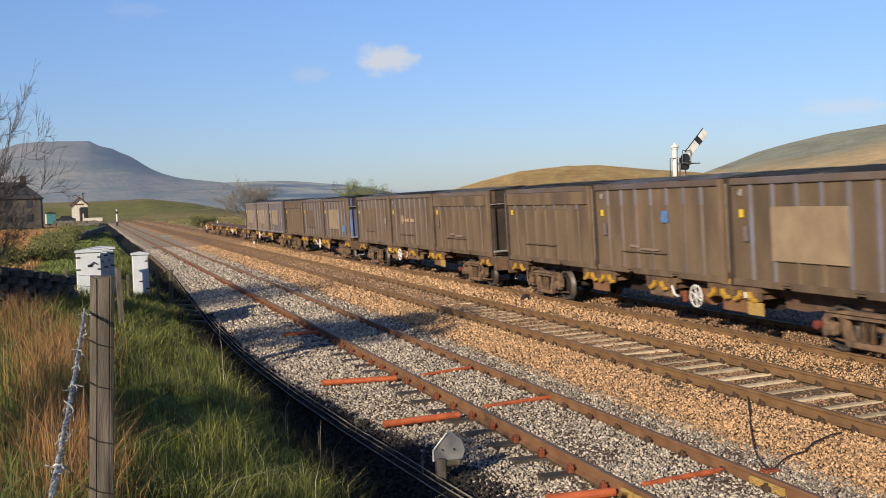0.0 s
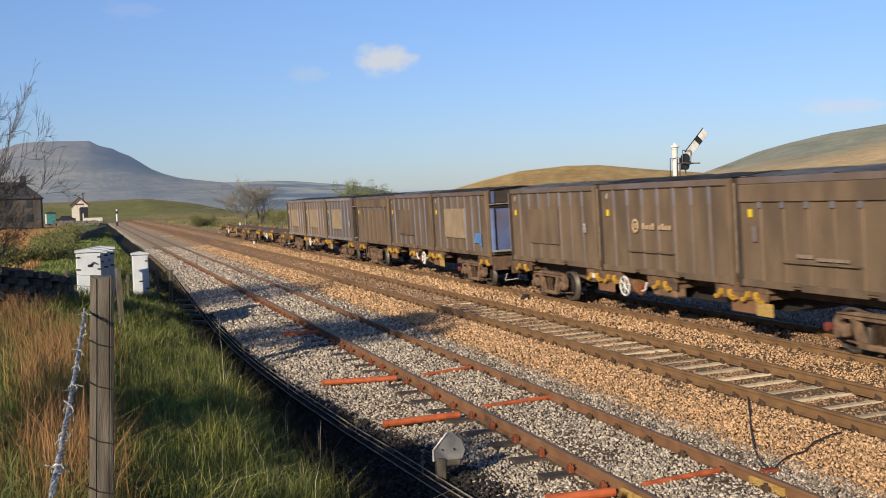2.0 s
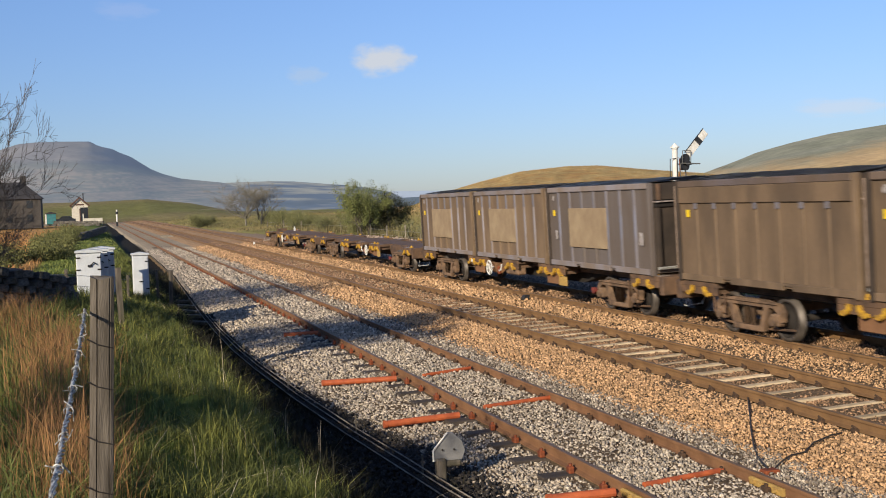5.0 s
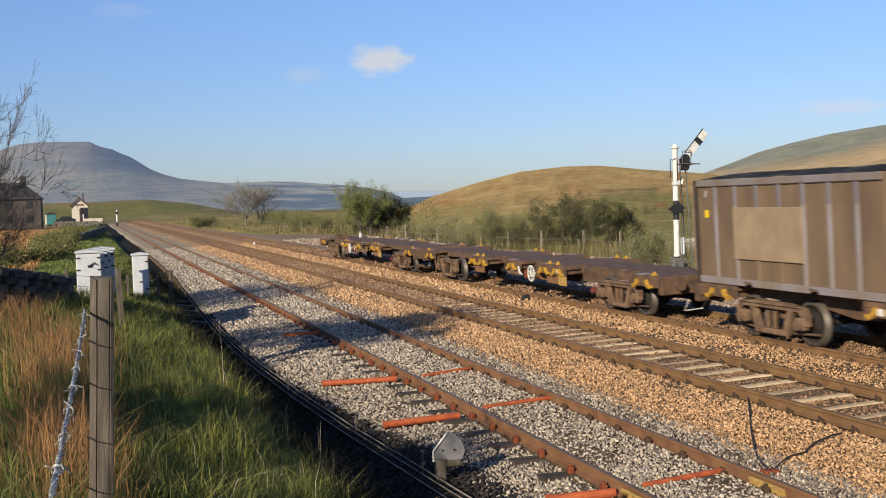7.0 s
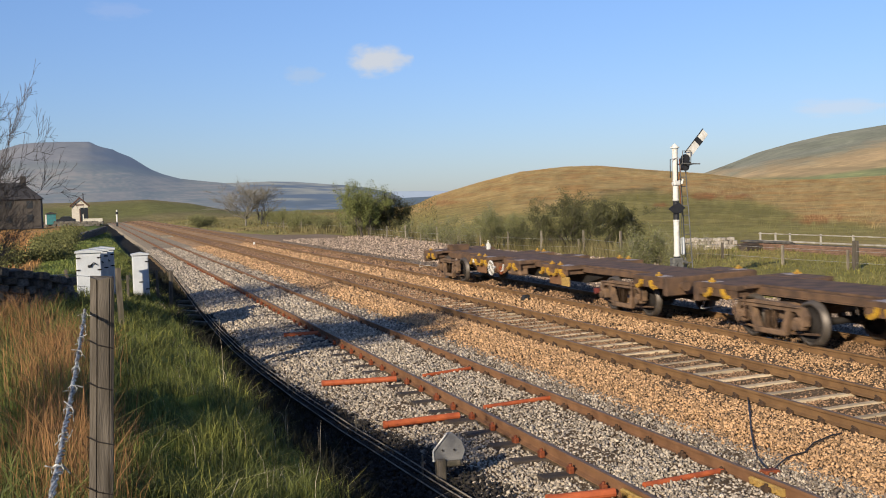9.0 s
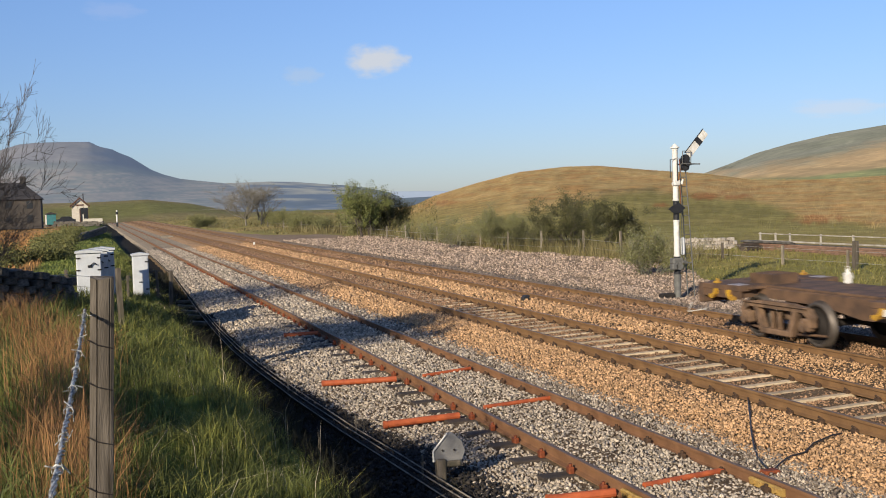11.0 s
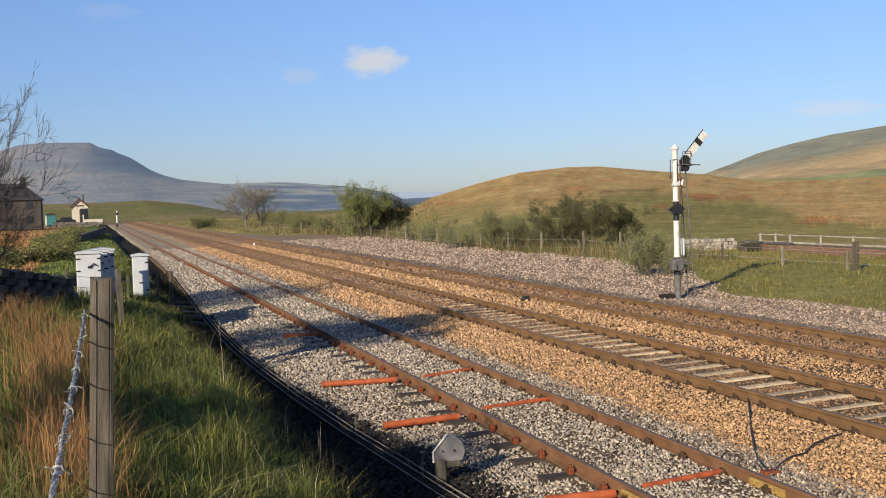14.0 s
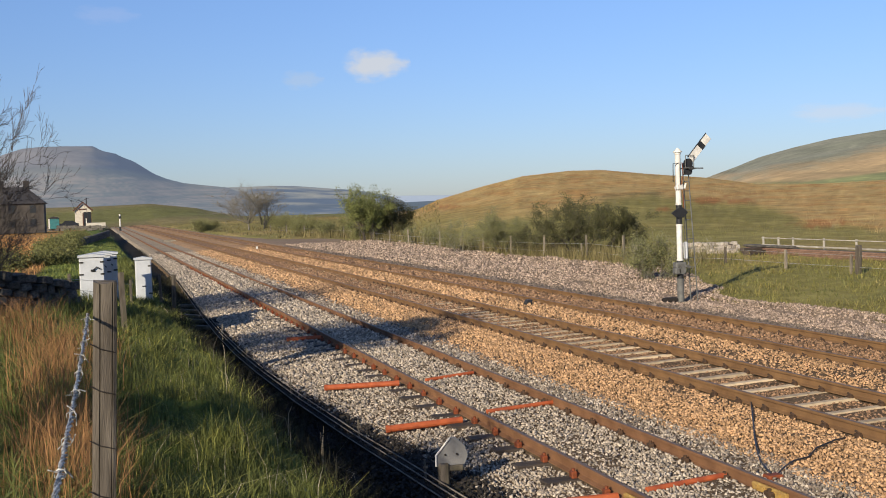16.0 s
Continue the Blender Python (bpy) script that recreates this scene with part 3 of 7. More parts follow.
RAIL = [(-0.07, -0.155), (0.07, -0.155), (0.07, -0.145), (0.012, -0.125), (0.009, -0.045), (0.034, -0.035), (0.035, -0.006), (0.028, 0.0),
        (-0.028, 0.0), (-0.035, -0.006), (-0.034, -0.035), (-0.009, -0.045), (-0.012, -0.125), (-0.07, -0.145)]


def rail_z(track, side):
    xc, zr, cant = TRACKS[track]
    return zr + side * 0.7525 * math.sin(radians(cant))


def track(i, name, label, y0=-8.0, y1=430.0):
    xc, zr, cant = TRACKS[i]
    thing = tagged(empty(name, pose(xc, 0, zr, 0, -cant, 0)), label, "railway track", kind="structure")
    for s in (-1, 1):
        bm = bmesh.new()
        extrude(bm, [(s * 0.7525 + u, v) for u, v in RAIL], "y", y0, y1)
        part("rail", bm, M["rail_main"] if i else M["rust"], thing, "rusty flat-bottomed steel rail")
        bm = bmesh.new()
        extrude(bm, [(s * 0.7525 - 0.024, 0.0), (s * 0.7525 + 0.024, 0.0), (s * 0.7525 + 0.024, 0.0025), (s * 0.7525 - 0.024, 0.0025)], "y", y0, y1)
        part("rail_head", bm, M["worn"], thing, "worn running surface of a rail")
    return thing


track_siding = track(0, "track_siding", "rusty siding track on dark timber sleepers")
track_middle = track(1, "track_middle", "main line track on pale concrete sleepers")
track_far = track(2, "track_far", "main line track half buried in ballast")

bm = bmesh.new()
extrude(bm, [(-1.25, -0.42), (1.25, -0.42), (1.25, -0.3), (0.95, -0.165), (0.9, -0.155), (-0.72, -0.155), (-0.76, -0.165), (-1.2, -0.4)], "y", -0.06, 0.06)
ob = part("sleeper", bm, M["concrete"], track_middle)
ob.matrix_basis = Matrix.Translation((0, 12.9, 0))
for i in range(1, 72):
    share("sleeper", ob.data, track_middle, pose(random.uniform(-0.03, 0.03), 12.9 + i * 0.68, random.uniform(-0.016, 0.014), random.uniform(-4, 4), 0, random.uniform(-1.2, 1.2)))
for i in range(-26, 0):
    share("sleeper", ob.data, track_middle, Matrix.Translation((0, 12.9 + i * 0.68, 0)))
bm = bmesh.new()
block(bm, -1.25, 1.25, -0.12, 0.12, -0.29, -0.16, 0.012)
ob = part("sleeper", bm, M["timber"], track_siding)
ob.matrix_basis = Matrix.Translation((0, 11.62, 0))
for i in range(-18, 100):
    if i:
        share("sleeper", ob.data, track_siding, pose(random.uniform(-0.04, 0.04), 11.62 + i * 0.872, random.uniform(-0.012, 0.008), 0, 0, random.uniform(-1, 1)))


# the pale gravel margin beyond the far track, wide past the signal
def margin(y):
    return curve_at(y, [(-10, 17.9), (20, 18.1), (23.6, 18.5), (26, 18.6), (28, 18.05), (29.6, 18.3), (31.3, 19.6), (33.2, 20.1), (36.7, 21.7), (42, 22.5), (59, 22.0), (83, 23), (105, 22.5), (118, 18.5), (150, 16.2), (300, 15.6)])


ys, verts, faces = [-6.0], [], []
while ys[-1] < 300:
    ys.append(ys[-1] + max(0.6, ys[-1] * 0.015))
for y in ys:
    for j in range(13):
        f = j / 12
        x = 15.1 + (margin(y) + noise.noise((0, y * 0.5, 7)) * 0.4 - 15.1) * f
        z = max(height(x, y) + 0.03, -0.16 - 0.1 * f + 0.16 * ramp01((y - 36) / 12) * math.sin(math.pi * min(1, f * 1.1))) if 0 < j < 12 else height(x, y) - 0.1
        verts.append((x, y, z + noise.noise((x * 2, y * 2, 1)) * 0.03))
for i in range(len(ys) - 1):
    for j in range(12):
        faces.append((i * 13 + j, i * 13 + j + 1, (i + 1) * 13 + j + 1, (i + 1) * 13 + j))
me = bpy.data.meshes.new("gravel_margin")
me.from_pydata(verts, [], faces)
me.materials.append(material("pale_pink_gravel_bed", (0.3, 0.225, 0.165), (0.2, 0.15, 0.11), scale=14, fine=22, bump=0.35, dist=0.06, spec=0.0, rough=1.0, c3=(0.3, 0.24, 0.2), c3_scale=0.3, c3_amount=0.3))
gravel_margin = tagged(new("gravel_margin", me), "pale pinkish gravel margin beside the line", "gravel", kind="structure")

# rail fastenings of the siding
bm = bmesh.new()
block(bm, -0.035, 0.035, -0.06, 0.06, -0.165, -0.075, 0.012)
tube(bm, (0, 0, -0.08), (0, 0, -0.045), 0.022, n=6)
clip_mesh = {}
for i in range(-8, 62):
    for s in (-1, 1):
        for q in (-0.1, 0.1):
            m = pose(s * 0.7525 + q, 11.62 + i * 0.872, random.uniform(-0.01, 0.005), random.uniform(-5, 5), 0, random.uniform(-8, 8))
            if s not in clip_mesh:
                ob = part("rail_clip", bm.copy(), M["clip"] if s < 0 else M["clip_dark"], track_siding, "rusty red rail fastening" if s < 0 else "dark rusty rail fastening")
                ob.matrix_basis, clip_mesh[s] = m, ob.data
            else:
                share("rail_clip", clip_mesh[s], track_siding, m)
bm.free()
bm = bmesh.new()
block(bm, -0.035, 0.035, -0.06, 0.06, -0.17, -0.11, 0.015)
tube(bm, (0, -0.05, -0.11), (0, 0.05, -0.085), 0.018, n=6)
ob = part("rail_clip", bm, M["clip_dark"], track_middle, "dark rusty rail fastening")
ob.matrix_basis = Matrix.Translation((-0.86, 12.9, 0))
for i in range(-6, 45):
    for s in (-1, 1):
        for q in (-0.1, 0.1):
            if (i, s, q) != (0, -1, -0.1):
                share("rail_clip", ob.data, track_middle, Matrix.Translation((s * 0.7525 + q, 12.9 + i * 0.68, 0)))
for i in range(-2, 52):
    for s in (-1, 1):
        share("rail_clip", ob.data, track_far, Matrix.Translation((s * 0.7525 - 0.1, 12.9 + i * 0.72, random.uniform(-0.015, 0.01))))
# yellow insulated joint plates
for x, y in ((6.8825, 9.95), (5.3775, 10.1)):
    bm = bmesh.new()
    extrude(bm, [(-0.06, -0.14), (-0.075, -0.06), (-0.05, -0.045), (-0.02, -0.05), (-0.02, -0.13)], "y", -0.3, 0.3)
    for k in (-0.2, -0.07, 0.07, 0.2):
        tube(bm, (-0.1, k, -0.09), (-0.05, k, -0.09), 0.025, n=6)
    part("joint_plate", bm, M["joint"], track_siding, "yellow painted joint plate with bolts").matrix_basis = Matrix.Translation((x - TRACKS[0][0], y, 0))


# ---- scattered stones and grass ----
def bed(x):
    return float(np.interp(x, [3.1, 3.45, 4.7, 5.3, 5.5, 6.8, 7.4, 8.1, 8.75, 9.3, 11.0, 11.7, 12.3, 14.7, 15.3, 16.2, 17.0],
                           [-0.5, -0.36, -0.345, -0.33, -0.275, -0.275, -0.28, -0.28, -0.21, -0.205, -0.16, -0.1, -0.1, -0.06, -0.12, -0.25, -0.3]))


RNG = np.random.default_rng(7)
OCTA = np.array([(-1, 0, 0), (1, 0, 0), (0, -1, 0), (0, 1, 0), (0, 0, -1), (0, 0, 1)], float) * 0.62
OCTA_FACES = np.array([(0, 2, 5), (2, 1, 5), (1, 3, 5), (3, 0, 5), (2, 0, 4), (1, 2, 4), (3, 1, 4), (0, 3, 4)])
CUBE = np.array([(-1, -1, -1), (1, -1, -1), (1, 1, -1), (-1, 1, -1), (-1, -1, 1), (1, -1, 1), (1, 1, 1), (-1, 1, 1)], float) / 2
CUBE_FACES = np.array([(0, 3, 2, 1), (4, 5, 6, 7), (0, 1, 5, 4), (1, 2, 6, 5), (2, 3, 7, 6), (3, 0, 4, 7)])


def quads_object(name, verts, quads, mat, label, category, kind="stuff", tris=None):
    me = bpy.data.meshes.new(name)
    me.vertices.add(len(verts))
    me.vertices.foreach_set("co", np.ascontiguousarray(verts, dtype=np.float32).ravel())
    size = quads.shape[1]
    me.loops.add(quads.size)
    me.loops.foreach_set("vertex_index", np.ascontiguousarray(quads, dtype=np.int32).ravel())
    me.polygons.add(len(quads))
    me.polygons.foreach_set("loop_start", np.arange(0, quads.size, size, dtype=np.int32))
    me.update(calc_edges=True)
    me.validate()
    me.materials.append(mat)
    return tagged(new(name, me), label, category, kind=kind)


def turns(n, tilt=0.6):
    """Random turns: any heading, and a tilt."""
    a_, b_, c_ = RNG.uniform(0, 2 * np.pi, n), RNG.normal(0, tilt, n), RNG.normal(0, tilt, n)
    ca, sa, cb, sb, cc, sc = np.cos(a_), np.sin(a_), np.cos(b_), np.sin(b_), np.cos(c_), np.sin(c_)
    z0, z1 = np.zeros(n), np.ones(n)
    rz = np.stack([np.stack([ca, -sa, z0], 1), np.stack([sa, ca, z0], 1), np.stack([z0, z0, z1], 1)], 1)
    rx = np.stack([np.stack([z1, z0, z0], 1), np.stack([z0, cb, -sb], 1), np.stack([z0, sb, cb], 1)], 1)
    ry = np.stack([np.stack([cc, z0, sc], 1), np.stack([z0, z1, z0], 1), np.stack([-sc, z0, cc], 1)], 1)
    return rz @ rx @ ry


def stones(name, places, sizes, mat, label):
    n = len(places)
    shape = OCTA[None] * RNG.uniform(0.6, 1.5, (n, 1, 3)) + RNG.uniform(-0.24, 0.24, (n, 6, 3))
    shape = shape * sizes[:, None, None]
    v = np.einsum("nij,nkj->nki", turns(n), shape) + places[:, None, :]
    f = (OCTA_FACES[None] + 6 * np.arange(n)[:, None, None]).reshape(-1, 3)
    return quads_object(name, v.reshape(-1, 3), f, mat, label, "ballast stones")


def sown(n, x0, x1, y0, y1, power=1.6):
    """Places in a strip of ground, closer together near the camera."""
    u = RNG.uniform(0, 1, n)
    y = y0 * (y1 / y0) ** (u ** (1.0 / power)) if power != 1 else RNG.uniform(y0, y1, n)
    return RNG.uniform(x0, x1, n), y


RAILS = [c + s * 0.7525 for c, _, _ in TRACKS for s in (-1, 1)]


def ballast_stones(name, n, x0, x1, y0, y1, mat, label, size=0.043, lift=0.0):
    u = RNG.uniform(0, 1, n)
    y = np.exp(np.log(y0) + (np.log(y1) - np.log(y0)) * u)
    x = RNG.uniform(x0, x1, n)
    ok = np.ones(n, bool)
    for r in RAILS:
        ok &= np.abs(x - r) > 0.075 + 0.0009 * y
    xm, zm, _ = TRACKS[1]
    phase = np.abs((y - 12.9 + 0.34) % 0.68 - 0.34)
    ok &= ~((np.abs(x - xm) < 0.7) & (phase < 0.065 + 0.0007 * y) & (RNG.uniform(0, 1, n) < np.where(np.abs(x - xm) > 0.4, 0.86, 0.96)))
    xs, _, _ = TRACKS[0]
    ph2 = np.abs((y - 11.62 + 0.436) % 0.872 - 0.436)
    ok &= ~((np.abs(x - xs) < 1.2) & (x < xs) & (ph2 < 0.115) & (RNG.uniform(0, 1, n) < 0.96) & (x < xs - 0.7))
    ok &= (x > np.interp(y, [p[1] for p in EDGE], [p[0] for p in EDGE]) + 0.03 + np.clip((22 - y) / 8, 0, 1) * RNG.uniform(0.1, 0.55, n) + np.clip((15 - y) / 4, 0, 1) * RNG.uniform(0.0, 0.35, n)) if name != "edge_soil" else x < np.interp(y, [p[1] for p in EDGE], [p[0] for p in EDGE]) + 0.2 + np.clip((20 - y) / 8, 0, 1) * RNG.uniform(0.1, 0.65, n)
    x, y = x[ok], y[ok]
    grow = np.clip(y / 20, 0.8, 2.3)
    s = size * RNG.uniform(0.55, 1.25, len(x)) * grow
    z = np.array([bed(v) for v in x]) + RNG.uniform(-0.25, 0.55, len(x)) * s + lift - 0.012 * np.clip((y - 30) / 40, 0, 1.5)
    return stones(name, np.stack([x, y, z], 1), s, mat, label)


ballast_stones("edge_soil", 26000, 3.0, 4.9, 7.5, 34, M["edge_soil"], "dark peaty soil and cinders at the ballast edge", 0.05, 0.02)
ballast_stones("siding_stones", 90000, 3.35, 7.8, 8.0, 92, M["stone_grey"], "loose grey limestone ballast stones")
ballast_stones("stained_stones", 3400, 6.95, 7.9, 8.0, 70, M["stone_dark"], "soot-stained ballast stones beside the siding", 0.045, 0.012)
ballast_stones("main_stones", 47000, 7.6, 9.45, 7.5, 92, M["stone_tan"], "loose tan granite ballast stones")
ballast_stones("six_foot_stones", 23500, 10.8, 12.75, 9.5, 92, M["stone_tan"], "loose tan granite ballast stones between the lines")
ballast_stones("track_stones", 40000, 9.3, 10.95, 8.5, 100, M["stone_brown"], "rust-stained ballast stones between rails", 0.038, -0.01)
ballast_stones("far_track_stones", 22000, 12.6, 14.5, 11, 100, M["stone_brown"], "rust-stained ballast stones of the far line", 0.05)
ballast_stones("shoulder_stones", 20000, 14.35, 16.5, 12, 90, M["stone_dark"], "dark grey-brown ballast stones on the far shoulder", 0.05)
n = 30000
y = np.exp(np.log(13.0) + (np.log(95.0) - np.log(13.0)) * RNG.uniform(0, 1, n))
x = 16.0 + (np.array([margin(v) for v in y]) + 0.25 - 16.0) * RNG.uniform(0, 1, n) ** 0.9
deps_z = np.array([max(height(a, b) + 0.03, -0.16 - 0.1 * ((a - 15.1) / max(0.5, margin(b) - 15.1)) + 0.16 * ramp01((b - 36) / 12) * math.sin(math.pi * min(1, max(0, (a - 15.1) / max(0.5, margin(b) - 15.1)) * 1.1)))
                   if a > 15.1 else bed(a) for a, b in zip(x, y)])
s = 0.045 * RNG.uniform(0.6, 1.5, n) * np.clip(y / 28, 0.9, 2.2)
stones("gravel_stones", np.stack([x, y, deps_z + s * 0.2], 1), s, M["stone_pale"], "pale pinkish gravel stones beside the line")


def blades(name, x, y, z, length, width, mat, label, lean=0.35, category="grass"):
    """Blades of grass: each a bent strip that narrows to its tip."""
    n = len(x)
    a_ = RNG.uniform(0, 2 * np.pi, n)
    side = np.stack([np.cos(a_), np.sin(a_), np.zeros(n)], 1) * (width / 2)[:, None]
    b_ = RNG.uniform(0, 2 * np.pi, n)
    l_ = np.abs(RNG.normal(0, lean, n))
    away = np.stack([np.cos(b_) * l_, np.sin(b_) * l_, np.zeros(n)], 1)
    root = np.stack([x, y, z], 1)
    up = np.array([0, 0, 1.0])
    mid = root + (up + away * 0.5) * (length * 0.55)[:, None]
    tip = root + (up * 0.92 + away * 1.5) * length[:, None]
    v = np.stack([root - side, root + side, mid + side * 0.8, mid - side * 0.8, tip + side * 0.12, tip - side * 0.12], 1)
    f = np.array([(0, 1, 2, 3), (3, 2, 4, 5)])
    f = (f[None] + 6 * np.arange(n)[:, None, None]).reshape(-1, 4)
    return quads_object(name, v.reshape(-1, 3), f, mat, label, category)


def ground_z(x, y):
    return np.array([height(a, b) for a, b in zip(x, y)])


def patchy(x, y, s, lo, seed=0.0):
    """Keeps places where a slow noise is above lo."""
    return np.array([noise.noise((a * s, b * s, seed)) > lo for a, b in zip(x, y)])


def sow(name, n, x0, x1, y0, y1, lmin, lmax, w, mat, label, lean=0.35, patch=None, log=True, grow=18.0):
    u = RNG.uniform(0, 1, n)
    y_ = np.exp(np.log(y0) + (np.log(y1) - np.log(y0)) * u) if log else RNG.uniform(y0, y1, n)
    x_ = RNG.uniform(x0, x1, n)
    if patch:
        k = patchy(x_, y_, *patch)
        x_, y_ = x_[k], y_[k]
    if x0 > 17:
        k = x_ > np.array([margin(v) + 0.3 * noise.noise((0, v * 0.9, 2)) for v in y_])
        x_, y_ = x_[k], y_[k]
    elif x1 > 3.4:
        k = x_ < np.array([edge_x(v) + 0.22 + 0.2 * min(1, max(0, (14 - v) / 4)) for v in y_])
        x_, y_ = x_[k], y_[k]
    if name.startswith("bank_"):
        k = x_ < np.interp(y_, [5, 9, 12, 17, 20, 24, 30], [1.6, 1.7, 1.75, 1.7, 1.68, 1.9, 2.4]) + RNG.normal(0, 0.12, len(x_))
        x_, y_ = x_[k], y_[k]
    g = np.clip(y_ / grow, 0.7, 3.0)
    clump = np.array([max(0.25, 0.8 + 1.1 * noise.noise((a * 1.5, b * 1.5, 4)) + 0.5 * noise.noise((a * 4.0, b * 4.0, 7))) for a, b in zip(x_, y_)])
    blades(name, x_, y_, ground_z(x_, y_) - 0.02, RNG.uniform(lmin, lmax, len(x_)) * clump, w * g * RNG.uniform(0.6, 1.3, len(x_)), mat, label, lean)


sow("bank_grass", 120000, -0.6, 2.75, 3.0, 70, 0.06, 0.27, 0.010, M["grass"], "green tussocky bank grass", 0.6)
sow("bank_bright_grass", 34000, -0.6, 2.6, 3.0, 60, 0.1, 0.28, 0.010, M["grass_bright"], "yellow-green tufts in the bank grass", 0.6, (1.4, 0.0, 2.0))
sow("bank_straw", 700, -0.3, 2.8, 3.0, 45, 0.15, 0.4, 0.006, M["stalk"], "dry straw among the bank grass", 0.5)
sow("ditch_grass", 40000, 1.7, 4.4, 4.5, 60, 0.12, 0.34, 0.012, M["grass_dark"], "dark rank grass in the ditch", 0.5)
sow("reeds", 1500, -3.6, -0.25, 6.5, 26, 0.3, 0.6, 0.007, M["straw"], "tall rusty dry reeds by the fence", 0.3, (0.9, 0.3, 4.0))
sow("dead_stalks", 60, 1.4, 3.3, 5.5, 15, 0.35, 0.75, 0.006, M["stalk"], "pale dead stalks at the edge of the ditch", 0.3)
sow("reed_grass", 46000, -3.8, 0.1, 2.6, 26, 0.15, 0.45, 0.011, M["grass"], "rough green grass among the reeds", 0.6)
TUFTS = ((-1.04, 17.0), (-0.45, 12.3), (-0.32, 15.2), (-0.5, 10.3), (-0.2, 9.1), (-1.85, 24.0), (-0.14, 7.4), (-0.3, 8.3), (-0.36, 11.3), (-0.25, 13.4), (-1.3, 19.5), (-1.6, 21.5), (-0.2, 6.6), (-0.62, 14.1))
tx = np.concatenate([RNG.normal(a, 0.11 + 0.008 * b, 260) for a, b in TUFTS])
ty = np.concatenate([RNG.normal(b, 0.22, 260) for a, b in TUFTS])
blades("reed_tufts", tx, ty, ground_z(tx, ty) - 0.03, RNG.uniform(0.3, 0.72, len(tx)), 0.006 * np.clip(ty / 12, 0.8, 2.0) * RNG.uniform(0.6, 1.4, len(tx)), M["straw"], "rusty dry tufts of rush by the post", 0.3)
# tussocks of the knoll, golden above and olive below
ta, tr = RNG.uniform(13.5, 43, 30000), np.exp(RNG.uniform(math.log(60), math.log(268), 30000))
tx, ty = tr * np.sin(np.radians(ta)), tr * np.cos(np.radians(ta))
keep = tx > 31
ta, tr, tx, ty = ta[keep], tr[keep], tx[keep], ty[keep]
tz = ground_z(tx, ty)
green_ = np.array([olive_slope(a, math.degrees(math.atan2(c - 2.98, b)) + 0.5 * noise.noise((a * 0.5, b * 0.02, 3))) for a, b, c in zip(ta, tr, tz)]) > RNG.uniform(0.2, 0.8, len(ta))
for k, nm, mt, lb in ((~green_, "golden_tussocks", "knoll_gold", "golden moor grass tussocks on the knoll"), (green_, "olive_tussocks", "knoll_olive", "olive green grass tussocks on the knoll")):
    blades(nm, tx[k], ty[k], tz[k] - 0.05, RNG.uniform(0.08, 0.25, k.sum()), tr[k] * RNG.uniform(0.00012, 0.0004, k.sum()), M[mt], lb, 0.8)
# rough scrubby grass of the flat beyond the line
tx, ty = RNG.uniform(17.5, 75, 13000), np.exp(RNG.uniform(math.log(105), math.log(330), 13000))
keep = (tx > np.array([margin(v) + 1 for v in ty])) & (np.arctan2(tx, ty) < 0.31)
tx, ty = tx[keep], ty[keep]
blades("flat_tussocks", tx, ty, ground_z(tx, ty) - 0.05, RNG.uniform(0.12, 0.5, len(tx)), RNG.uniform(0.05, 0.16, len(tx)), M["fence_grass"], "olive rough grass and rushes beyond the line", 0.6)
sow("field_grass", 18000, -22, -2.2, 34, 160, 0.15, 0.4, 0.02, M["rust_grass"], "rusty orange field grass behind the wall", 0.5, grow=25.0)
sow("field_green", 14000, -2.2, 2.3, 27, 160, 0.06, 0.18, 0.018, M["field"], "short bright green grass beside the line", 0.5, grow=25.0)
sow("verge_grass", 34000, 17.8, 31, 18, 60, 0.05, 0.2, 0.016, M["verge"], "short green grass on the far verge", 0.8, grow=25.0)
sow("verge_straw", 16000, 17.8, 33, 18, 60, 0.05, 0.22, 0.015, M["gold_grass"], "yellowed grass on the far verge", 0.8, (0.35, 0.0, 3.0), grow=25.0)
sow("verge_tufts", 5200, 18.2, 32, 18, 50, 0.15, 0.42, 0.02, M["leaf_mid"], "dark rushy tufts on the far verge", 0.6, (0.6, 0.18, 8.0), grow=25.0)
sow("fence_straw", 14000, 21.4, 26.5, 40, 125, 0.3, 0.9, 0.016, M["fence_grass"], "dry pale grass along the far fence", 0.3, grow=30.0)


# ---- train ----
SPEED = 10.0                                 # metres a second
REARS = (31.1, 50.8, 70.9, 90.15, 110.2, 130.0)  # where each wagon's rear stands at the start
LONG = 18.26                                  # length of a wagon's three loads
cant_pose = pose(0, 0, 0, 0, -TRACKS[2][2], 0)
WHEELS = []


def train_pose(y, turn=0):
    return Matrix.Translation((TRACKS[2][0], y, TRACKS[2][1])) @ cant_pose @ pose(0, 0, 0, 0, 0, turn)


def lathe(bm, profile, n=28):
    """A ring round the x axis from a profile of (x, radius) pairs."""
    rings = []
    for i in range(n):
        a_ = 2 * math.pi * i / n
        rings.append([bm.verts.new((x, r * math.cos(a_), r * math.sin(a_))) for x, r in profile])
    k = len(profile)
    for i in range(n):
        p, q = rings[i], rings[(i + 1) % n]
        for j in range(k - 1):
            bm.faces.new((p[j], p[j + 1], q[j + 1], q[j]))
    bmesh.ops.recalc_face_normals(bm, faces=bm.faces[:])


MESH = {}


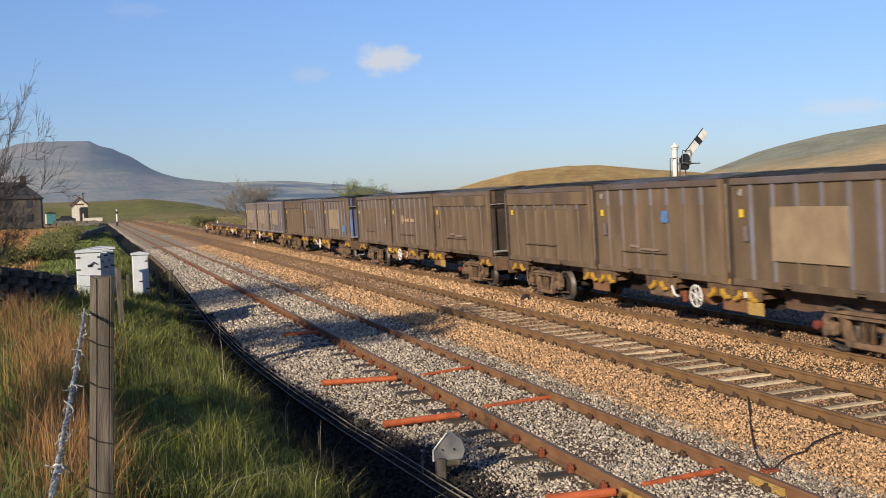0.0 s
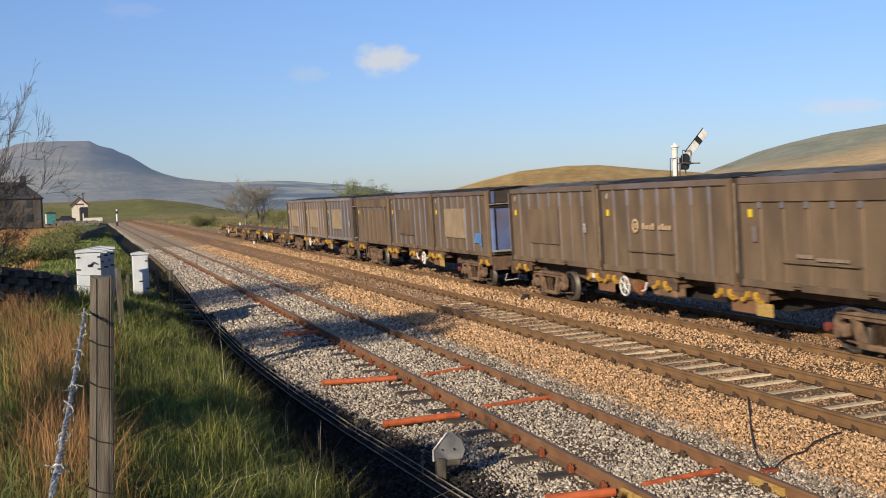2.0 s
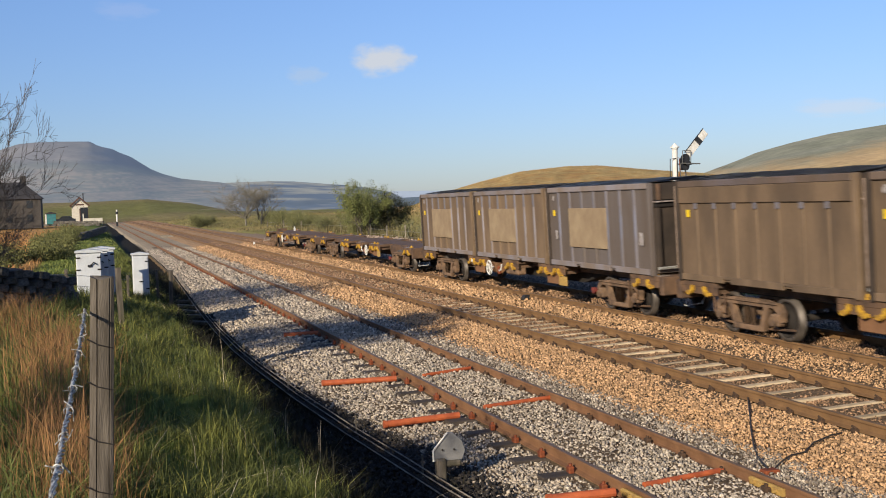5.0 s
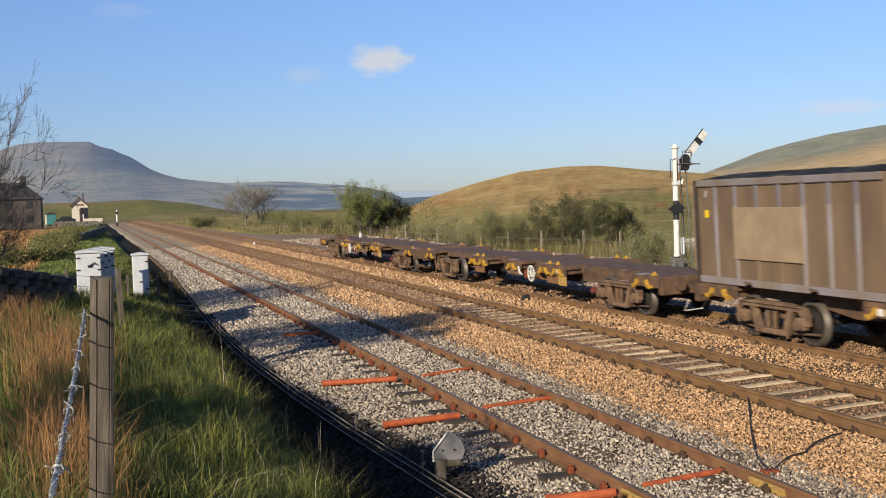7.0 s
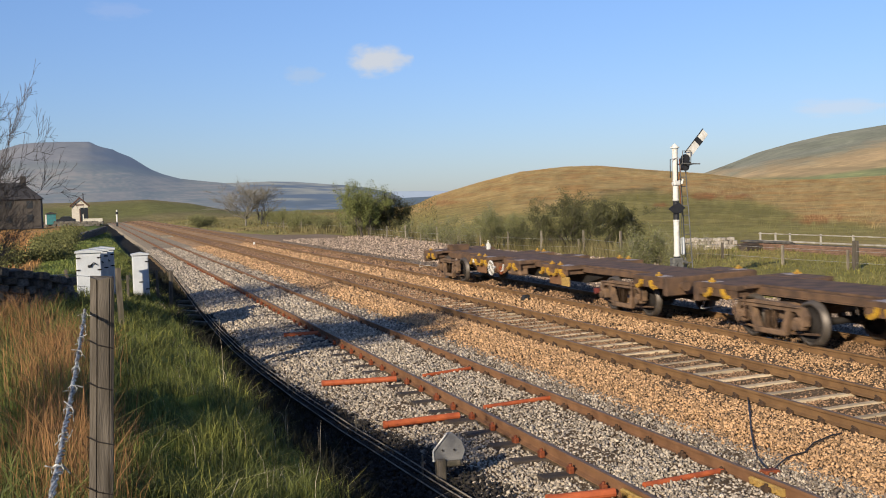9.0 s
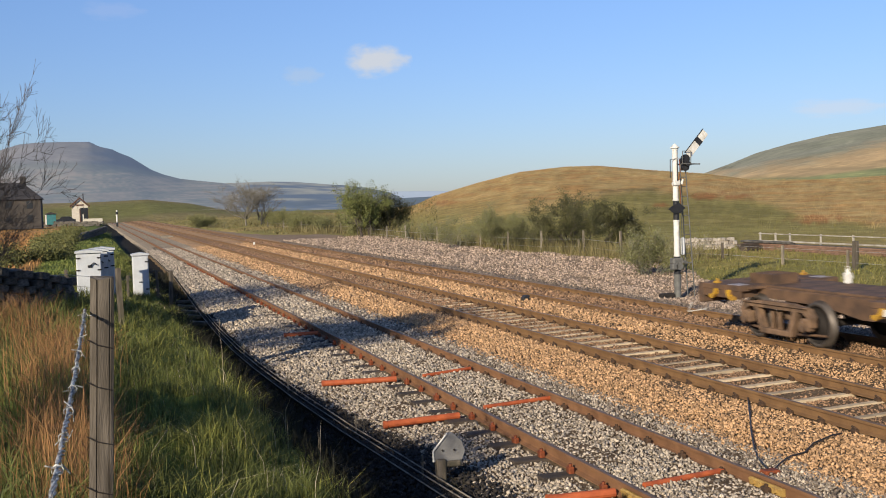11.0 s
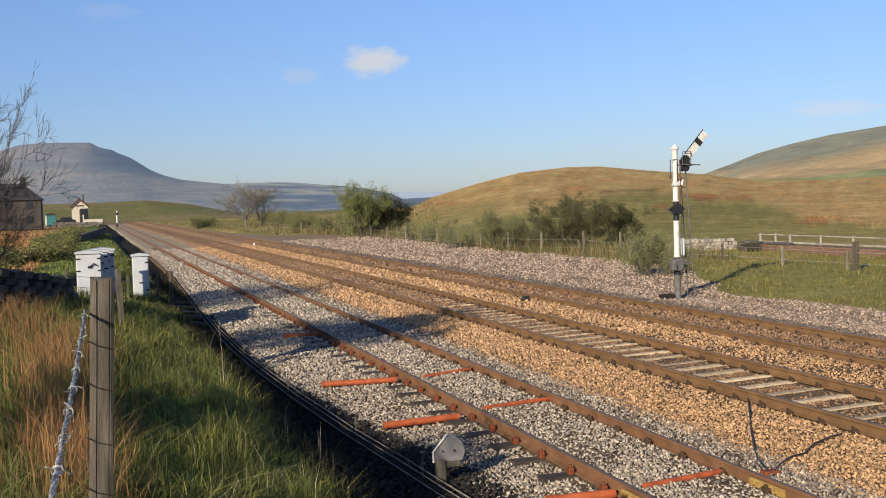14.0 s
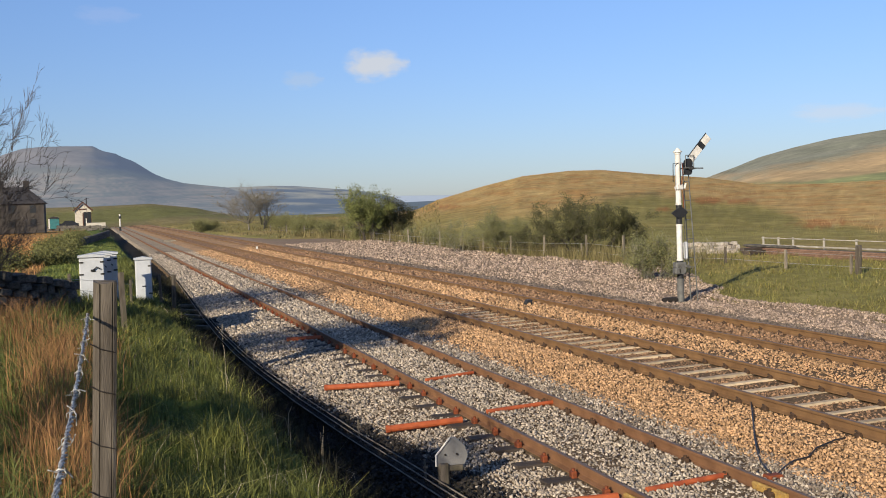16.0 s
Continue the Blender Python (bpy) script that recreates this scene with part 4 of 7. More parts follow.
def mesh_once(key, build, mat, smooth=False):
    """A mesh that is built the first time and shared after."""
    if key not in MESH:
        bm = bmesh.new()
        build(bm)
        me = bpy.data.meshes.new(key)
        bm.to_mesh(me)
        bm.free()
        if smooth:
            me.polygons.foreach_set("use_smooth", [True] * len(me.polygons))
        me.materials.append(mat)
        if key == "wheelset":
            me.materials.append(M["steel"])
        MESH[key] = me
    return MESH[key]


def build_wheelset(bm):
    tube(bm, (-0.95, 0, 0), (0.95, 0, 0), 0.07, n=10)
    for s in (-1, 1):
        lathe(bm, [(s * 0.69, 0.07), (s * 0.7, 0.16), (s * 0.735, 0.18), (s * 0.735, 0.33), (s * 0.7, 0.36)], 24)
        lathe(bm, [(s * 0.80, 0.07), (s * 0.79, 0.16), (s * 0.755, 0.18), (s * 0.755, 0.33), (s * 0.81, 0.35)], 24)


    old = set(bm.faces)
    for s in (-1, 1):
        lathe(bm, [(s * 0.68, 0.35), (s * 0.68, 0.445), (s * 0.705, 0.45), (s * 0.72, 0.422), (s * 0.815, 0.418), (s * 0.815, 0.35), (s * 0.68, 0.35)], 32)
    for f in set(bm.faces) - old:
        f.material_index = 1


def build_side_frame(bm):
    # a top beam that arches down at both ends, two struts and a lower truss, open between them
    extrude(bm, [(-1.1, 0.4), (-1.13, 0.6), (-1.02, 0.74), (-0.5, 0.8), (0.5, 0.8), (1.02, 0.74), (1.13, 0.6), (1.1, 0.4), (0.99, 0.4), (0.97, 0.58), (0.85, 0.66), (-0.85, 0.66), (-0.97, 0.58), (-0.99, 0.4)],
            "x", -0.06, 0.06)
    block(bm, -0.1, 0.02, -1.0, 1.0, 0.735, 0.765, 0.008)
    for s in (-1, 1):
        extrude(bm, [(s * 0.56, 0.68), (s * 0.7, 0.68), (s * 0.5, 0.2), (s * 0.34, 0.2)], "x", -0.06, 0.06)
        for q in (-0.11, 0.11):
            tube(bm, (-0.01, q, 0.28), (-0.01, q, 0.62), 0.06, n=8)
    block(bm, -0.08, 0.06, -0.5, 0.5, 0.16, 0.27, 0.02)


def build_axle_box(bm):
    block(bm, -0.1, 0.08, -0.12, 0.12, 0.32, 0.56, 0.03)
    tube(bm, (-0.15, 0, 0.42), (-0.08, 0, 0.42), 0.095, n=12)


def build_lock(bm):
    """A yellow twist-lock bracket, hanging at the deck's edge."""
    extrude(bm, [(-0.14, 0.95), (-0.07, 0.96), (-0.05, 0.88), (0.03, 0.83), (0.12, 0.83), (0.14, 0.77), (0.04, 0.74), (-0.06, 0.78), (-0.12, 0.85)], "x", -0.04, 0.04)


def build_pin(bm):
    block(bm, -0.06, 0.06, -0.07, 0.07, 0, 0.05, 0.01)
    bmesh.ops.create_cone(bm, cap_ends=True, segments=8, radius1=0.035, radius2=0.02, depth=0.05, matrix=Matrix.Translation((0, 0, 0.075)))


def build_handwheel(bm):
    n = 20
    for i in range(n):
        a0, a1 = 2 * math.pi * i / n, 2 * math.pi * (i + 1) / n
        tube(bm, (0, 0.23 * math.cos(a0), 0.23 * math.sin(a0)), (0, 0.23 * math.cos(a1), 0.23 * math.sin(a1)), 0.019, n=6)
    for i in range(3):
        a0 = math.pi * i / 3 + 0.4
        tube(bm, (0, 0.23 * math.cos(a0), 0.23 * math.sin(a0)), (0, -0.23 * math.cos(a0), -0.23 * math.sin(a0)), 0.016, n=6)
    tube(bm, (-0.03, 0, 0), (0.2, 0, 0), 0.04, n=8)


def wagon(y, turn):
    """A flat wagon; its rear end at the origin, its front at -LONG."""
    base = train_pose(y - (LONG if turn else 0), 180 if turn else 0)
    thing = tagged(empty("container_wagon", base), "rusty brown flat wagon with yellow twist locks on its sides", "wagon", "wagons of the train")
    add = lambda nm, key, build, mat, m=Matrix(), smooth=False, parent=None, label="": tagged(
        share(nm, mesh_once(key, build, mat, smooth), parent or thing, m), label)

    def spine(bm):
        for s in (-1, 1):
            block(bm, s * 0.42 - 0.08, s * 0.42 + 0.08, -LONG + 0.1, -0.1, 0.78, 0.99)
        extrude(bm, [(-14.0, 0.78), (-12.8, 0.52), (-5.4, 0.52), (-4.2, 0.78)], "x", -0.5, 0.5)
    add("spine_beam", "spine", spine, M["dark"])

    def deck(bm):
        block(bm, -0.6, 0.6, -LONG - 0.1, 0.1, 0.985, 1.035, 0.008)
        for u0, u1 in ((-0.1, 1.5), (16.8, LONG + 0.1)):
            block(bm, -1.0, 1.0, -u1, -u0, 0.97, 1.028, 0.008)
    add("deck", "deck", deck, M["frame"], label="rusty brown steel deck with worn plates")

    def sill(bm):
        block(bm, -0.05, 0.05, -LONG - 0.1, 0.1, 0.84, 0.99, 0.012)
        block(bm, -0.09, 0.04, -LONG - 0.1, 0.1, 0.84, 0.865)
    for s in (-1, 1):
        add("side_sill", "sill", sill, M["frame"], Matrix.Translation((s * 0.62, 0, 0)))
        for u0, u1 in ((-0.1, 1.4), (5.2, 7.0), (8.6, 9.9), (11.25, 13.15), (16.9, LONG + 0.1)):
            def wing(bm):
                block(bm, -0.2, 0.4, u0, u1, 0.93, 1.045, 0.012)
                block(bm, -0.19, -0.16, u0, u1, 0.78, 0.94)
                for q in (u0 + 0.12, u1 - 0.12):
                    block(bm, -0.2, 0.38, q - 0.03, q + 0.03, 0.8, 0.93)
            add("outrigger", "wing%.1f" % u0, wing, M["frame"], pose(s * 0.98, 0, 0, 0, 0, 0) @ Matrix.Diagonal((-s, -1, 1, 1)), label="rusty deck outrigger with worn edges")
            add("worn_plate", "plate%.1f" % u0, lambda bm: block(bm, -0.13, 0.13, u0 + 0.15, u0 + 0.55, 1.045, 1.051), M["worn_plate"], pose(s * 0.99, 0, 0) @ Matrix.Diagonal((1, -1, 1, 1)))

    for i in range(19):
        add("cross_beam", "beam", lambda bm: block(bm, -0.56, 0.56, -0.04, 0.04, 0.82, 0.98), M["dark"], Matrix.Translation((0, -0.4 - i * 0.97, 0)))

    def end_beam(bm):
        block(bm, -1.2, 1.2, -0.08, 0.1, 0.62, 1.04, 0.02)
    for v, t in ((0.1, 0), (-LONG - 0.1, 180)):
        add("headstock", "headstock", end_beam, M["frame"], pose(0, v, 0, 0, 0, t))
        for s in (-1, 1):
            def buffer(bm):
                tube(bm, (0, 0.1, 0), (0, 0.26, 0), 0.08, 0.075, n=14)
                tube(bm, (0, 0.26, 0), (0, 0.3, 0), 0.12, 0.115, n=16)
            add("buffer", "buffer", buffer, M["frame"], pose(s * 0.8, v, 0.84, 0, 0, t))

        def rail_grip(bm):
            bent(bm, [(0, 0.12, 0.62), (0, 0.3, 0.42), (-0.42, 0.34, 0.4), (-0.42, 0.16, 0.62)], 0.011, 5)
        add("shunter_grip", "grip", rail_grip, M["white"], pose(-0.45 if t == 0 else 0.9, v, 0.0, 0, 0, t), label="white bent steel grip bar")

        def hose(bm):
            bent(bm, [(0, 0.1, 0.72), (0, 0.3, 0.6), (0, 0.5, 0.5), (0.02, 0.74, 0.52), (0.03, 0.8, 0.62)], 0.03, 6)
        add("brake_hose", "hose", hose, M["black"], pose(0.3, v, 0, 0, 0, t))

    def coupling(bm):
        block(bm, -0.1, 0.1, -0.15, 0.15, 0.66, 0.86, 0.02)
        tube(bm, (0, 0.75, 0.74), (0, 0.1, 0.76), 0.06, n=8)
    add("coupling", "coupling", coupling, M["bogie"], Matrix.Translation((0, 0.2, 0)))

    for b in (2.3, LONG - 2.3):
        bogie = add("bogie", "bolster", lambda bm: (block(bm, -0.88, 0.88, -0.2, 0.2, 0.44, 0.74, 0.03), block(bm, -0.5, 0.5, -0.45, 0.45, 0.6, 0.8, 0.03)),
                    M["bogie"], Matrix.Translation((0, -b, 0)), label="rust-caked cast steel bogie")
        for s in (-1, 1):
            add("side_frame", "side_frame", build_side_frame, M["bogie"], pose(s * 1.0, 0, 0, 0, 0, 0 if s < 0 else 180), parent=bogie)
            for q in (-0.93, 0.93):
                add("axle_box", "axle_box", build_axle_box, M["bogie"], pose(s * 1.0, q, 0, 0, 0, 0 if s < 0 else 180), parent=bogie)

            def shoe_gear(bm):
                bent(bm, [(0, -1.3, 0.26), (0, -0.4, 0.2), (0, 0.4, 0.2), (0, 1.3, 0.26)], 0.025, 6)
            add("brake_rod", "brake_rod", shoe_gear, M["frame"], Matrix.Translation((s * 0.9, 0, 0)), parent=bogie)
        for q in (-0.93, 0.93):
            ws = add("wheelset", "wheelset", build_wheelset, M["dark"], Matrix.Translation((0, q, 0.42)), True, bogie)
            WHEELS.append((ws, (0, q, 0.42), 1 if turn else -1))

    def tag_plate(bm):
        block(bm, -0.03, 0.03, -0.42, 0.42, 0.5, 0.78, 0.015)

    for s in (-1, 1):
        f = Matrix() if s < 0 else Matrix.Diagonal((-1, 1, 1, 1))
        for u in (6.1, 12.16):
            add("bracket_plate", "bracket_plate", tag_plate, M["rust"], f @ Matrix.Translation((-1.1, -u, 0)), label="rusty orange bracket plate")
        for u, m in ((0.4, 1), (1.05, -1), (5.45, 1), (5.9, -1), (6.35, 1), (6.85, -1), (8.95, 1), (9.45, -1), (11.45, 1), (11.95, -1), (12.4, 1), (12.9, -1), (17.2, 1), (17.85, -1)):
            k = "lock" if m > 0 else "lock_turned"
            add("twist_lock", k, build_lock if m > 0 else (lambda bm: extrude(bm, [(0.14, 0.95), (0.07, 0.96), (0.05, 0.88), (-0.03, 0.83), (-0.12, 0.83), (-0.14, 0.77), (-0.04, 0.74), (0.06, 0.78), (0.12, 0.85)], "x", -0.04, 0.04)),
                M["yellow"], f @ Matrix.Translation((-1.2, -u, 0)), label="yellow twist lock bracket")
        for u in (0.35, 5.85, 6.4, 11.9, 12.45, 17.9):
            add("lock_pin", "pin", build_pin, M["yellow"], f @ Matrix.Translation((-1.06, -u, 1.04)), label="yellow lock pin")
        add("notice_plate", "notice", lambda bm: block(bm, -0.01, 0.01, -0.26, 0.26, 0.5, 0.76, 0.004), M["joint"], f @ Matrix.Translation((-1.2, -(LONG - 13.0) if turn else -13.0, 0)), label="cream data plate")
        add("brake_case", "brake_case", lambda bm: block(bm, -0.2, 0.1, -0.5, 0.5, 0.58, 0.88, 0.04), M["bogie"], f @ Matrix.Translation((-0.95, -9.2, 0)))
        add("brake_handwheel", "handwheel", build_handwheel, M["white"], f @ Matrix.Translation((-1.25, -10.9, 0.73)), label="white brake handwheel")
        add("brake_cylinder", "brake_cyl", lambda bm: tube(bm, (0, -0.25, 0), (0, 0.25, 0), 0.17, n=14), M["rust"], f @ Matrix.Translation((-0.95, -10.9, 0.7)))
        add("brake_lever", "lever", lambda bm: bent(bm, [(0, 0.15, 0.88), (0, 0.05, 0.7), (0, -0.1, 0.66)], 0.025, 6), M["white"], f @ Matrix.Translation((-1.22, -10.0, 0)), label="white brake lever")
        add("step_iron", "step", lambda bm: bent(bm, [(0, -0.2, 0.86), (0, -0.2, 0.45), (0, 0.2, 0.45), (0, 0.2, 0.86)], 0.02, 5), M["frame"], f @ Matrix.Translation((-1.12, -1.4, 0)))
        add("side_panel", "side_panel", lambda bm: extrude(bm, [(-17.6, 0.97), (-17.5, 0.8), (-15.0, 0.76), (-13.9, 0.6), (-13.3, 0.62), (-13.2, 0.97)], "x", -0.03, 0.03), M["frame"], f @ Matrix.Translation((-0.67, 0, 0)))
        add("small_label", "small_label", lambda bm: block(bm, -0.006, 0.006, -0.08, 0.08, -0.06, 0.06), M["white"], f @ Matrix.Translation((-1.2, -12.7, 0.88)))
        add("red_rod_end", "red_rod_end", lambda bm: tube(bm, (-0.05, 0, 0), (0.05, 0, 0), 0.085, 0.075, n=14), M["red_dull"], f @ Matrix.Translation((-1.16, -3.42 if turn else -LONG + 3.42, 0.5)), label="dull red brake rod end")
        add("red_valve", "red_valve", lambda bm: (block(bm, -0.05, 0.05, -0.06, 0.06, -0.14, 0.12, 0.02), tube(bm, (0, -0.1, 0.0), (0, 0.12, 0.02), 0.03, n=8)), M["clip"], f @ Matrix.Translation((-1.15, -10.28, 0.68)), label="red painted brake valve")
    return thing


def container(y, style, patch="", marks=(), end="brown", lid="grey", hatch=False, skin="box_brown", ribs="box_rib", rib_low="rib_brown", rails="rib_brown", ring=False):
    """A waste container on its wagon: style ribbed (ribs to the top) or banded (a smooth band under the top)."""
    words = {"ribbed": "dusty brown steel container with upright ribs", "banded": "dusty brown steel container with a smooth upper band"}[style]
    words += {"": "", "tan": " and a bare tan panel", "faint": " and a faint square panel"}[patch]
    thing = tagged(empty("container", train_pose(y)), words, "container", "containers on the train")
    add = lambda nm, key, build, mat, m=Matrix(), label="", parent=None: tagged(share(nm, mesh_once(key + mat.name, build, mat), parent or thing, m), label)
    thing.scale = (1.0, 0.965, 1.0)
    body_mat = M[skin]
    add("body", "body", lambda bm: block(bm, -1.18, 1.18, -6.02, -0.04, 1.1, 3.12), body_mat)
    for s in (-1, 1):
        for q in (-0.05, -6.01):
            add("corner_post", "corner", lambda bm: block(bm, -0.06, 0.06, -0.06, 0.06, 1.04, 3.2, 0.012), M["box_end"] if q > -1 else body_mat, Matrix.Translation((s * 1.17, q, 0)))
        add("hinge_bar", "hinge_bar", lambda bm: tube(bm, (0, 0, 1.3), (0, 0, 3.1), 0.022, n=6), M["mark_pale"], Matrix.Translation((s * 1.2, 0.06, 0)), "pale rusty hinge bar")
        add("bottom_rail", "bottom_rail", lambda bm: (block(bm, -0.04, 0.04, -5.95, -4.15, 1.06, 1.2, 0.01), block(bm, -0.04, 0.04, -3.85, -2.05, 1.06, 1.2, 0.01),
                                                       block(bm, -0.04, 0.04, -1.75, -0.11, 1.06, 1.2, 0.01), block(bm, -0.04, 0.04, -4.15, -3.85, 1.15, 1.2),
                                                       block(bm, -0.04, 0.04, -2.05, -1.75, 1.15, 1.2)), M[rails] if rails != "rib_brown" else body_mat, Matrix.Translation((s * 1.18, 0, 0)))
        add("top_rail", "top_rail", lambda bm: block(bm, -0.05, 0.05, -5.95, -0.11, 3.06, 3.2, 0.015), M[rails], Matrix.Translation((s * 1.18, 0, 0)))
        if style == "ribbed":
            for i in range(1, 8):
                if patch == "tan" and i in (3, 4):
                    add("rib", "rib_low", lambda bm: extrude(bm, [(-0.05, 0), (-0.03, 0.04), (0.03, 0.04), (0.05, 0)], "z", 1.2, 1.6), body_mat, pose(s * 1.18, -0.05 - 0.745 * i, 0, 0, 0, 90 * -s))
                    add("rib", "rib_high", lambda bm: extrude(bm, [(-0.05, 0), (-0.03, 0.04), (0.03, 0.04), (0.05, 0)], "z", 2.62, 3.06), M[ribs], pose(s * 1.18, -0.05 - 0.745 * i, 0, 0, 0, 90 * -s))
                else:
                    add("rib", "rib", lambda bm: extrude(bm, [(-0.05, 0), (-0.03, 0.04), (0.03, 0.04), (0.05, 0)], "z", 1.2, 3.06), M[rib_low], pose(s * 1.18, -0.05 - 0.745 * i, 0, 0, 0, 90 * -s))
                    add("rib_top", "rib_top", lambda bm: extrude(bm, [(-0.052, 0), (-0.032, 0.043), (0.032, 0.043), (0.052, 0)], "z", 2.68 + 0.0, 3.055), M[ribs], pose(s * 1.18, -0.05 - 0.745 * i, 0, 0, 0, 90 * -s))
        else:
            add("upper_band", "band", lambda bm: block(bm, -0.035, 0.03, -5.95, -0.11, 2.72, 3.06, 0.01), body_mat, Matrix.Translation((s * 1.19, 0, 0)))
            for i in range(1, 8):
                add("rib", "rib_short", lambda bm: extrude(bm, [(-0.04, 0), (-0.025, 0.022), (0.025, 0.022), (0.04, 0)], "z", 1.2, 2.72), body_mat, pose(s * 1.18, -0.05 - 0.745 * i, 0, 0, 0, 90 * -s))
                add("drip", "drip", lambda bm: block(bm, -0.03, 0.01, -0.05, 0.05, 2.6, 2.72), M[ribs], Matrix.Translation((s * 1.2, -0.05 - 0.745 * i, 0)))
    # plain end walls take a darker brown than the sides
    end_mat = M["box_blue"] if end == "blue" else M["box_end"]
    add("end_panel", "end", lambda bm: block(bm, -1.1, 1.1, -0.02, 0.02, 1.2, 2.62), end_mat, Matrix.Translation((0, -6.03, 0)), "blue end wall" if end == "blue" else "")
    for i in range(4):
        # blue ribs lighter than their wall: relief shading put into the colours
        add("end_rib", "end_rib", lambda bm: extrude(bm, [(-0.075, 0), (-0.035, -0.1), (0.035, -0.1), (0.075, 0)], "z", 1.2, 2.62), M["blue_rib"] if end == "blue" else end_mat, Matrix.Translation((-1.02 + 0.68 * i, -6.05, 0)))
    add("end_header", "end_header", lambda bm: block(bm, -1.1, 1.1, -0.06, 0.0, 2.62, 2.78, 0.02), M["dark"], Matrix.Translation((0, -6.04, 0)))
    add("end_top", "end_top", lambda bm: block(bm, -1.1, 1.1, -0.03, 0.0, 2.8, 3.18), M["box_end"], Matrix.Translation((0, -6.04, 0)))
    for i in range(3):
        add("end_upright", "end_upright", lambda bm: block(bm, -0.05, 0.05, -0.05, 0.0, 2.79, 3.17, 0.01), M["box_blue"] if end == "blue" else M["frame"], Matrix.Translation((-0.98 + 0.98 * i, -6.06, 0)))
    add("end_ledge", "end_ledge", lambda bm: block(bm, -1.12, 1.12, -0.1, 0.0, 2.74, 2.77, 0.006), M["worn_plate"], Matrix.Translation((0, -6.07, 0)))
    add("end_bar", "end_bar", lambda bm: tube(bm, (-1.1, 0, 1.22), (1.1, 0, 1.22), 0.035), M["wire"], Matrix.Translation((0, -6.14, 0)))
    lids = {"grey": M["lid_grey"], "white": M["lid_white"], "blue": M["lid_blue"]}

    def cover(bm):
        n_, k_ = 12, 6
        g = [[bm.verts.new((-1.16 + 2.32 * j / k_, -0.06 - 5.94 * i / n_, 3.2 + 0.1 * math.sin(math.pi * j / k_) + 0.018 * math.sin(i * 2.3) * math.cos(j * 2.0))) for j in range(k_ + 1)] for i in range(n_ + 1)]
        for i in range(n_):
            for j in range(k_):
                bm.faces.new((g[i][j], g[i + 1][j], g[i + 1][j + 1], g[i][j + 1]))
        bmesh.ops.solidify(bm, geom=bm.faces[:], thickness=0.01)
    add("cover_sheet", "cover", cover, lids[lid], label="sagging " + lid + " sheet tied over the top")
    if patch == "tan":
        add("bare_panel", "bare_panel", lambda bm: block(bm, -0.018, 0.018, -3.78, -1.5, 1.6, 2.63, 0.006), M["tan_panel"], Matrix.Translation((-1.215, 0, 0)), "bare tan panel")
    if patch == "faint":
        add("square_panel", "faint_panel", lambda bm: block(bm, -0.012, 0.012, -3.7, -1.56, 1.62, 2.6, 0.004), body_mat, Matrix.Translation((-1.222, 0, 0)))
    if hatch:
        for z0, z1, y0, y1 in ((1.58, 1.61, -3.8, -1.5), (1.2, 1.6, -1.53, -1.5), (1.2, 1.6, -3.8, -3.77)):
            add("hatch_edge", "hatch%.2f%.2f" % (z0, y0), lambda bm: block(bm, -0.02, 0.02, y0, y1, z0, z1), body_mat, Matrix.Translation((-1.225, 0, 0)))
    add("yellow_label", "ylabel", lambda bm: block(bm, -0.008, 0.008, -0.06, 0.06, 2.42, 2.58), M["label_yellow"], Matrix.Translation((-1.2, -0.46, 0)), "yellow warning label")
    add("white_mark", "wmark", lambda bm: (block(bm, -0.006, 0.006, -0.06, 0.02, 2.84, 2.98), block(bm, -0.006, 0.006, 0.03, 0.06, 2.86, 2.94)), M["label_white"], Matrix.Translation((-1.2, -0.44, 0)), "small white stencil mark")
    if ring:
        def circle(bm):
            lathe(bm, [(-0.006, 0.11), (-0.006, 0.17), (0.004, 0.17), (0.004, 0.11), (-0.006, 0.11)], 20)
            block(bm, -0.006, 0.004, -0.05, 0.05, -0.06, 0.06)
        add("round_emblem", "round_emblem", circle, M["mark_orange"], Matrix.Translation((-1.222, -1.95, 2.2)), "faded orange round emblem")
    for u, z, w, h, colour in marks:
        add("painted_mark", "mark%.2f%.2f" % (w, h), lambda bm: block(bm, -0.006, 0.006, -w / 2, w / 2, -h / 2, h / 2), M[colour], Matrix.Translation((-1.222, -u, z)))
    return thing


M["mark_ring"] = material("dull_purple_grey_print", (0.2, 0.155, 0.15), (0.15, 0.11, 0.1), scale=14, rough=0.7, bump=0.0)
M["lid_grey"] = material("grey_sheet", (0.3, 0.31, 0.33), (0.16, 0.15, 0.15), scale=1.2, rough=0.6, bump=0.2)
M["lid_white"] = material("pale_sheet", (0.66, 0.67, 0.7), (0.4, 0.4, 0.42), scale=1.0, rough=0.6, bump=0.2)
M["lid_blue"] = material("blue_grey_sheet", (0.28, 0.36, 0.5), (0.2, 0.21, 0.24), scale=1.0, rough=0.6, bump=0.2)
M["box_grey"] = material("blue_grey_dusty_paint", (0.145, 0.118, 0.105), (0.12, 0.09, 0.07), scale=1.4, rough=0.7, bump=0.1, stretch=(1, 1, 0.35), vary=0.08)
M["label_yellow"] = material("yellow_label", (0.85, 0.6, 0.02), (0.7, 0.45, 0.02), scale=9, rough=0.5, bump=0.0)
M["label_white"] = material("dirty_white_stencil", (0.4, 0.36, 0.34), (0.22, 0.18, 0.16), scale=14, rough=0.7, bump=0.0)
M["mark_blue"] = material("faded_blue_spray", (0.1, 0.25, 0.55), (0.1, 0.16, 0.26), scale=6, rough=0.6, bump=0.0)
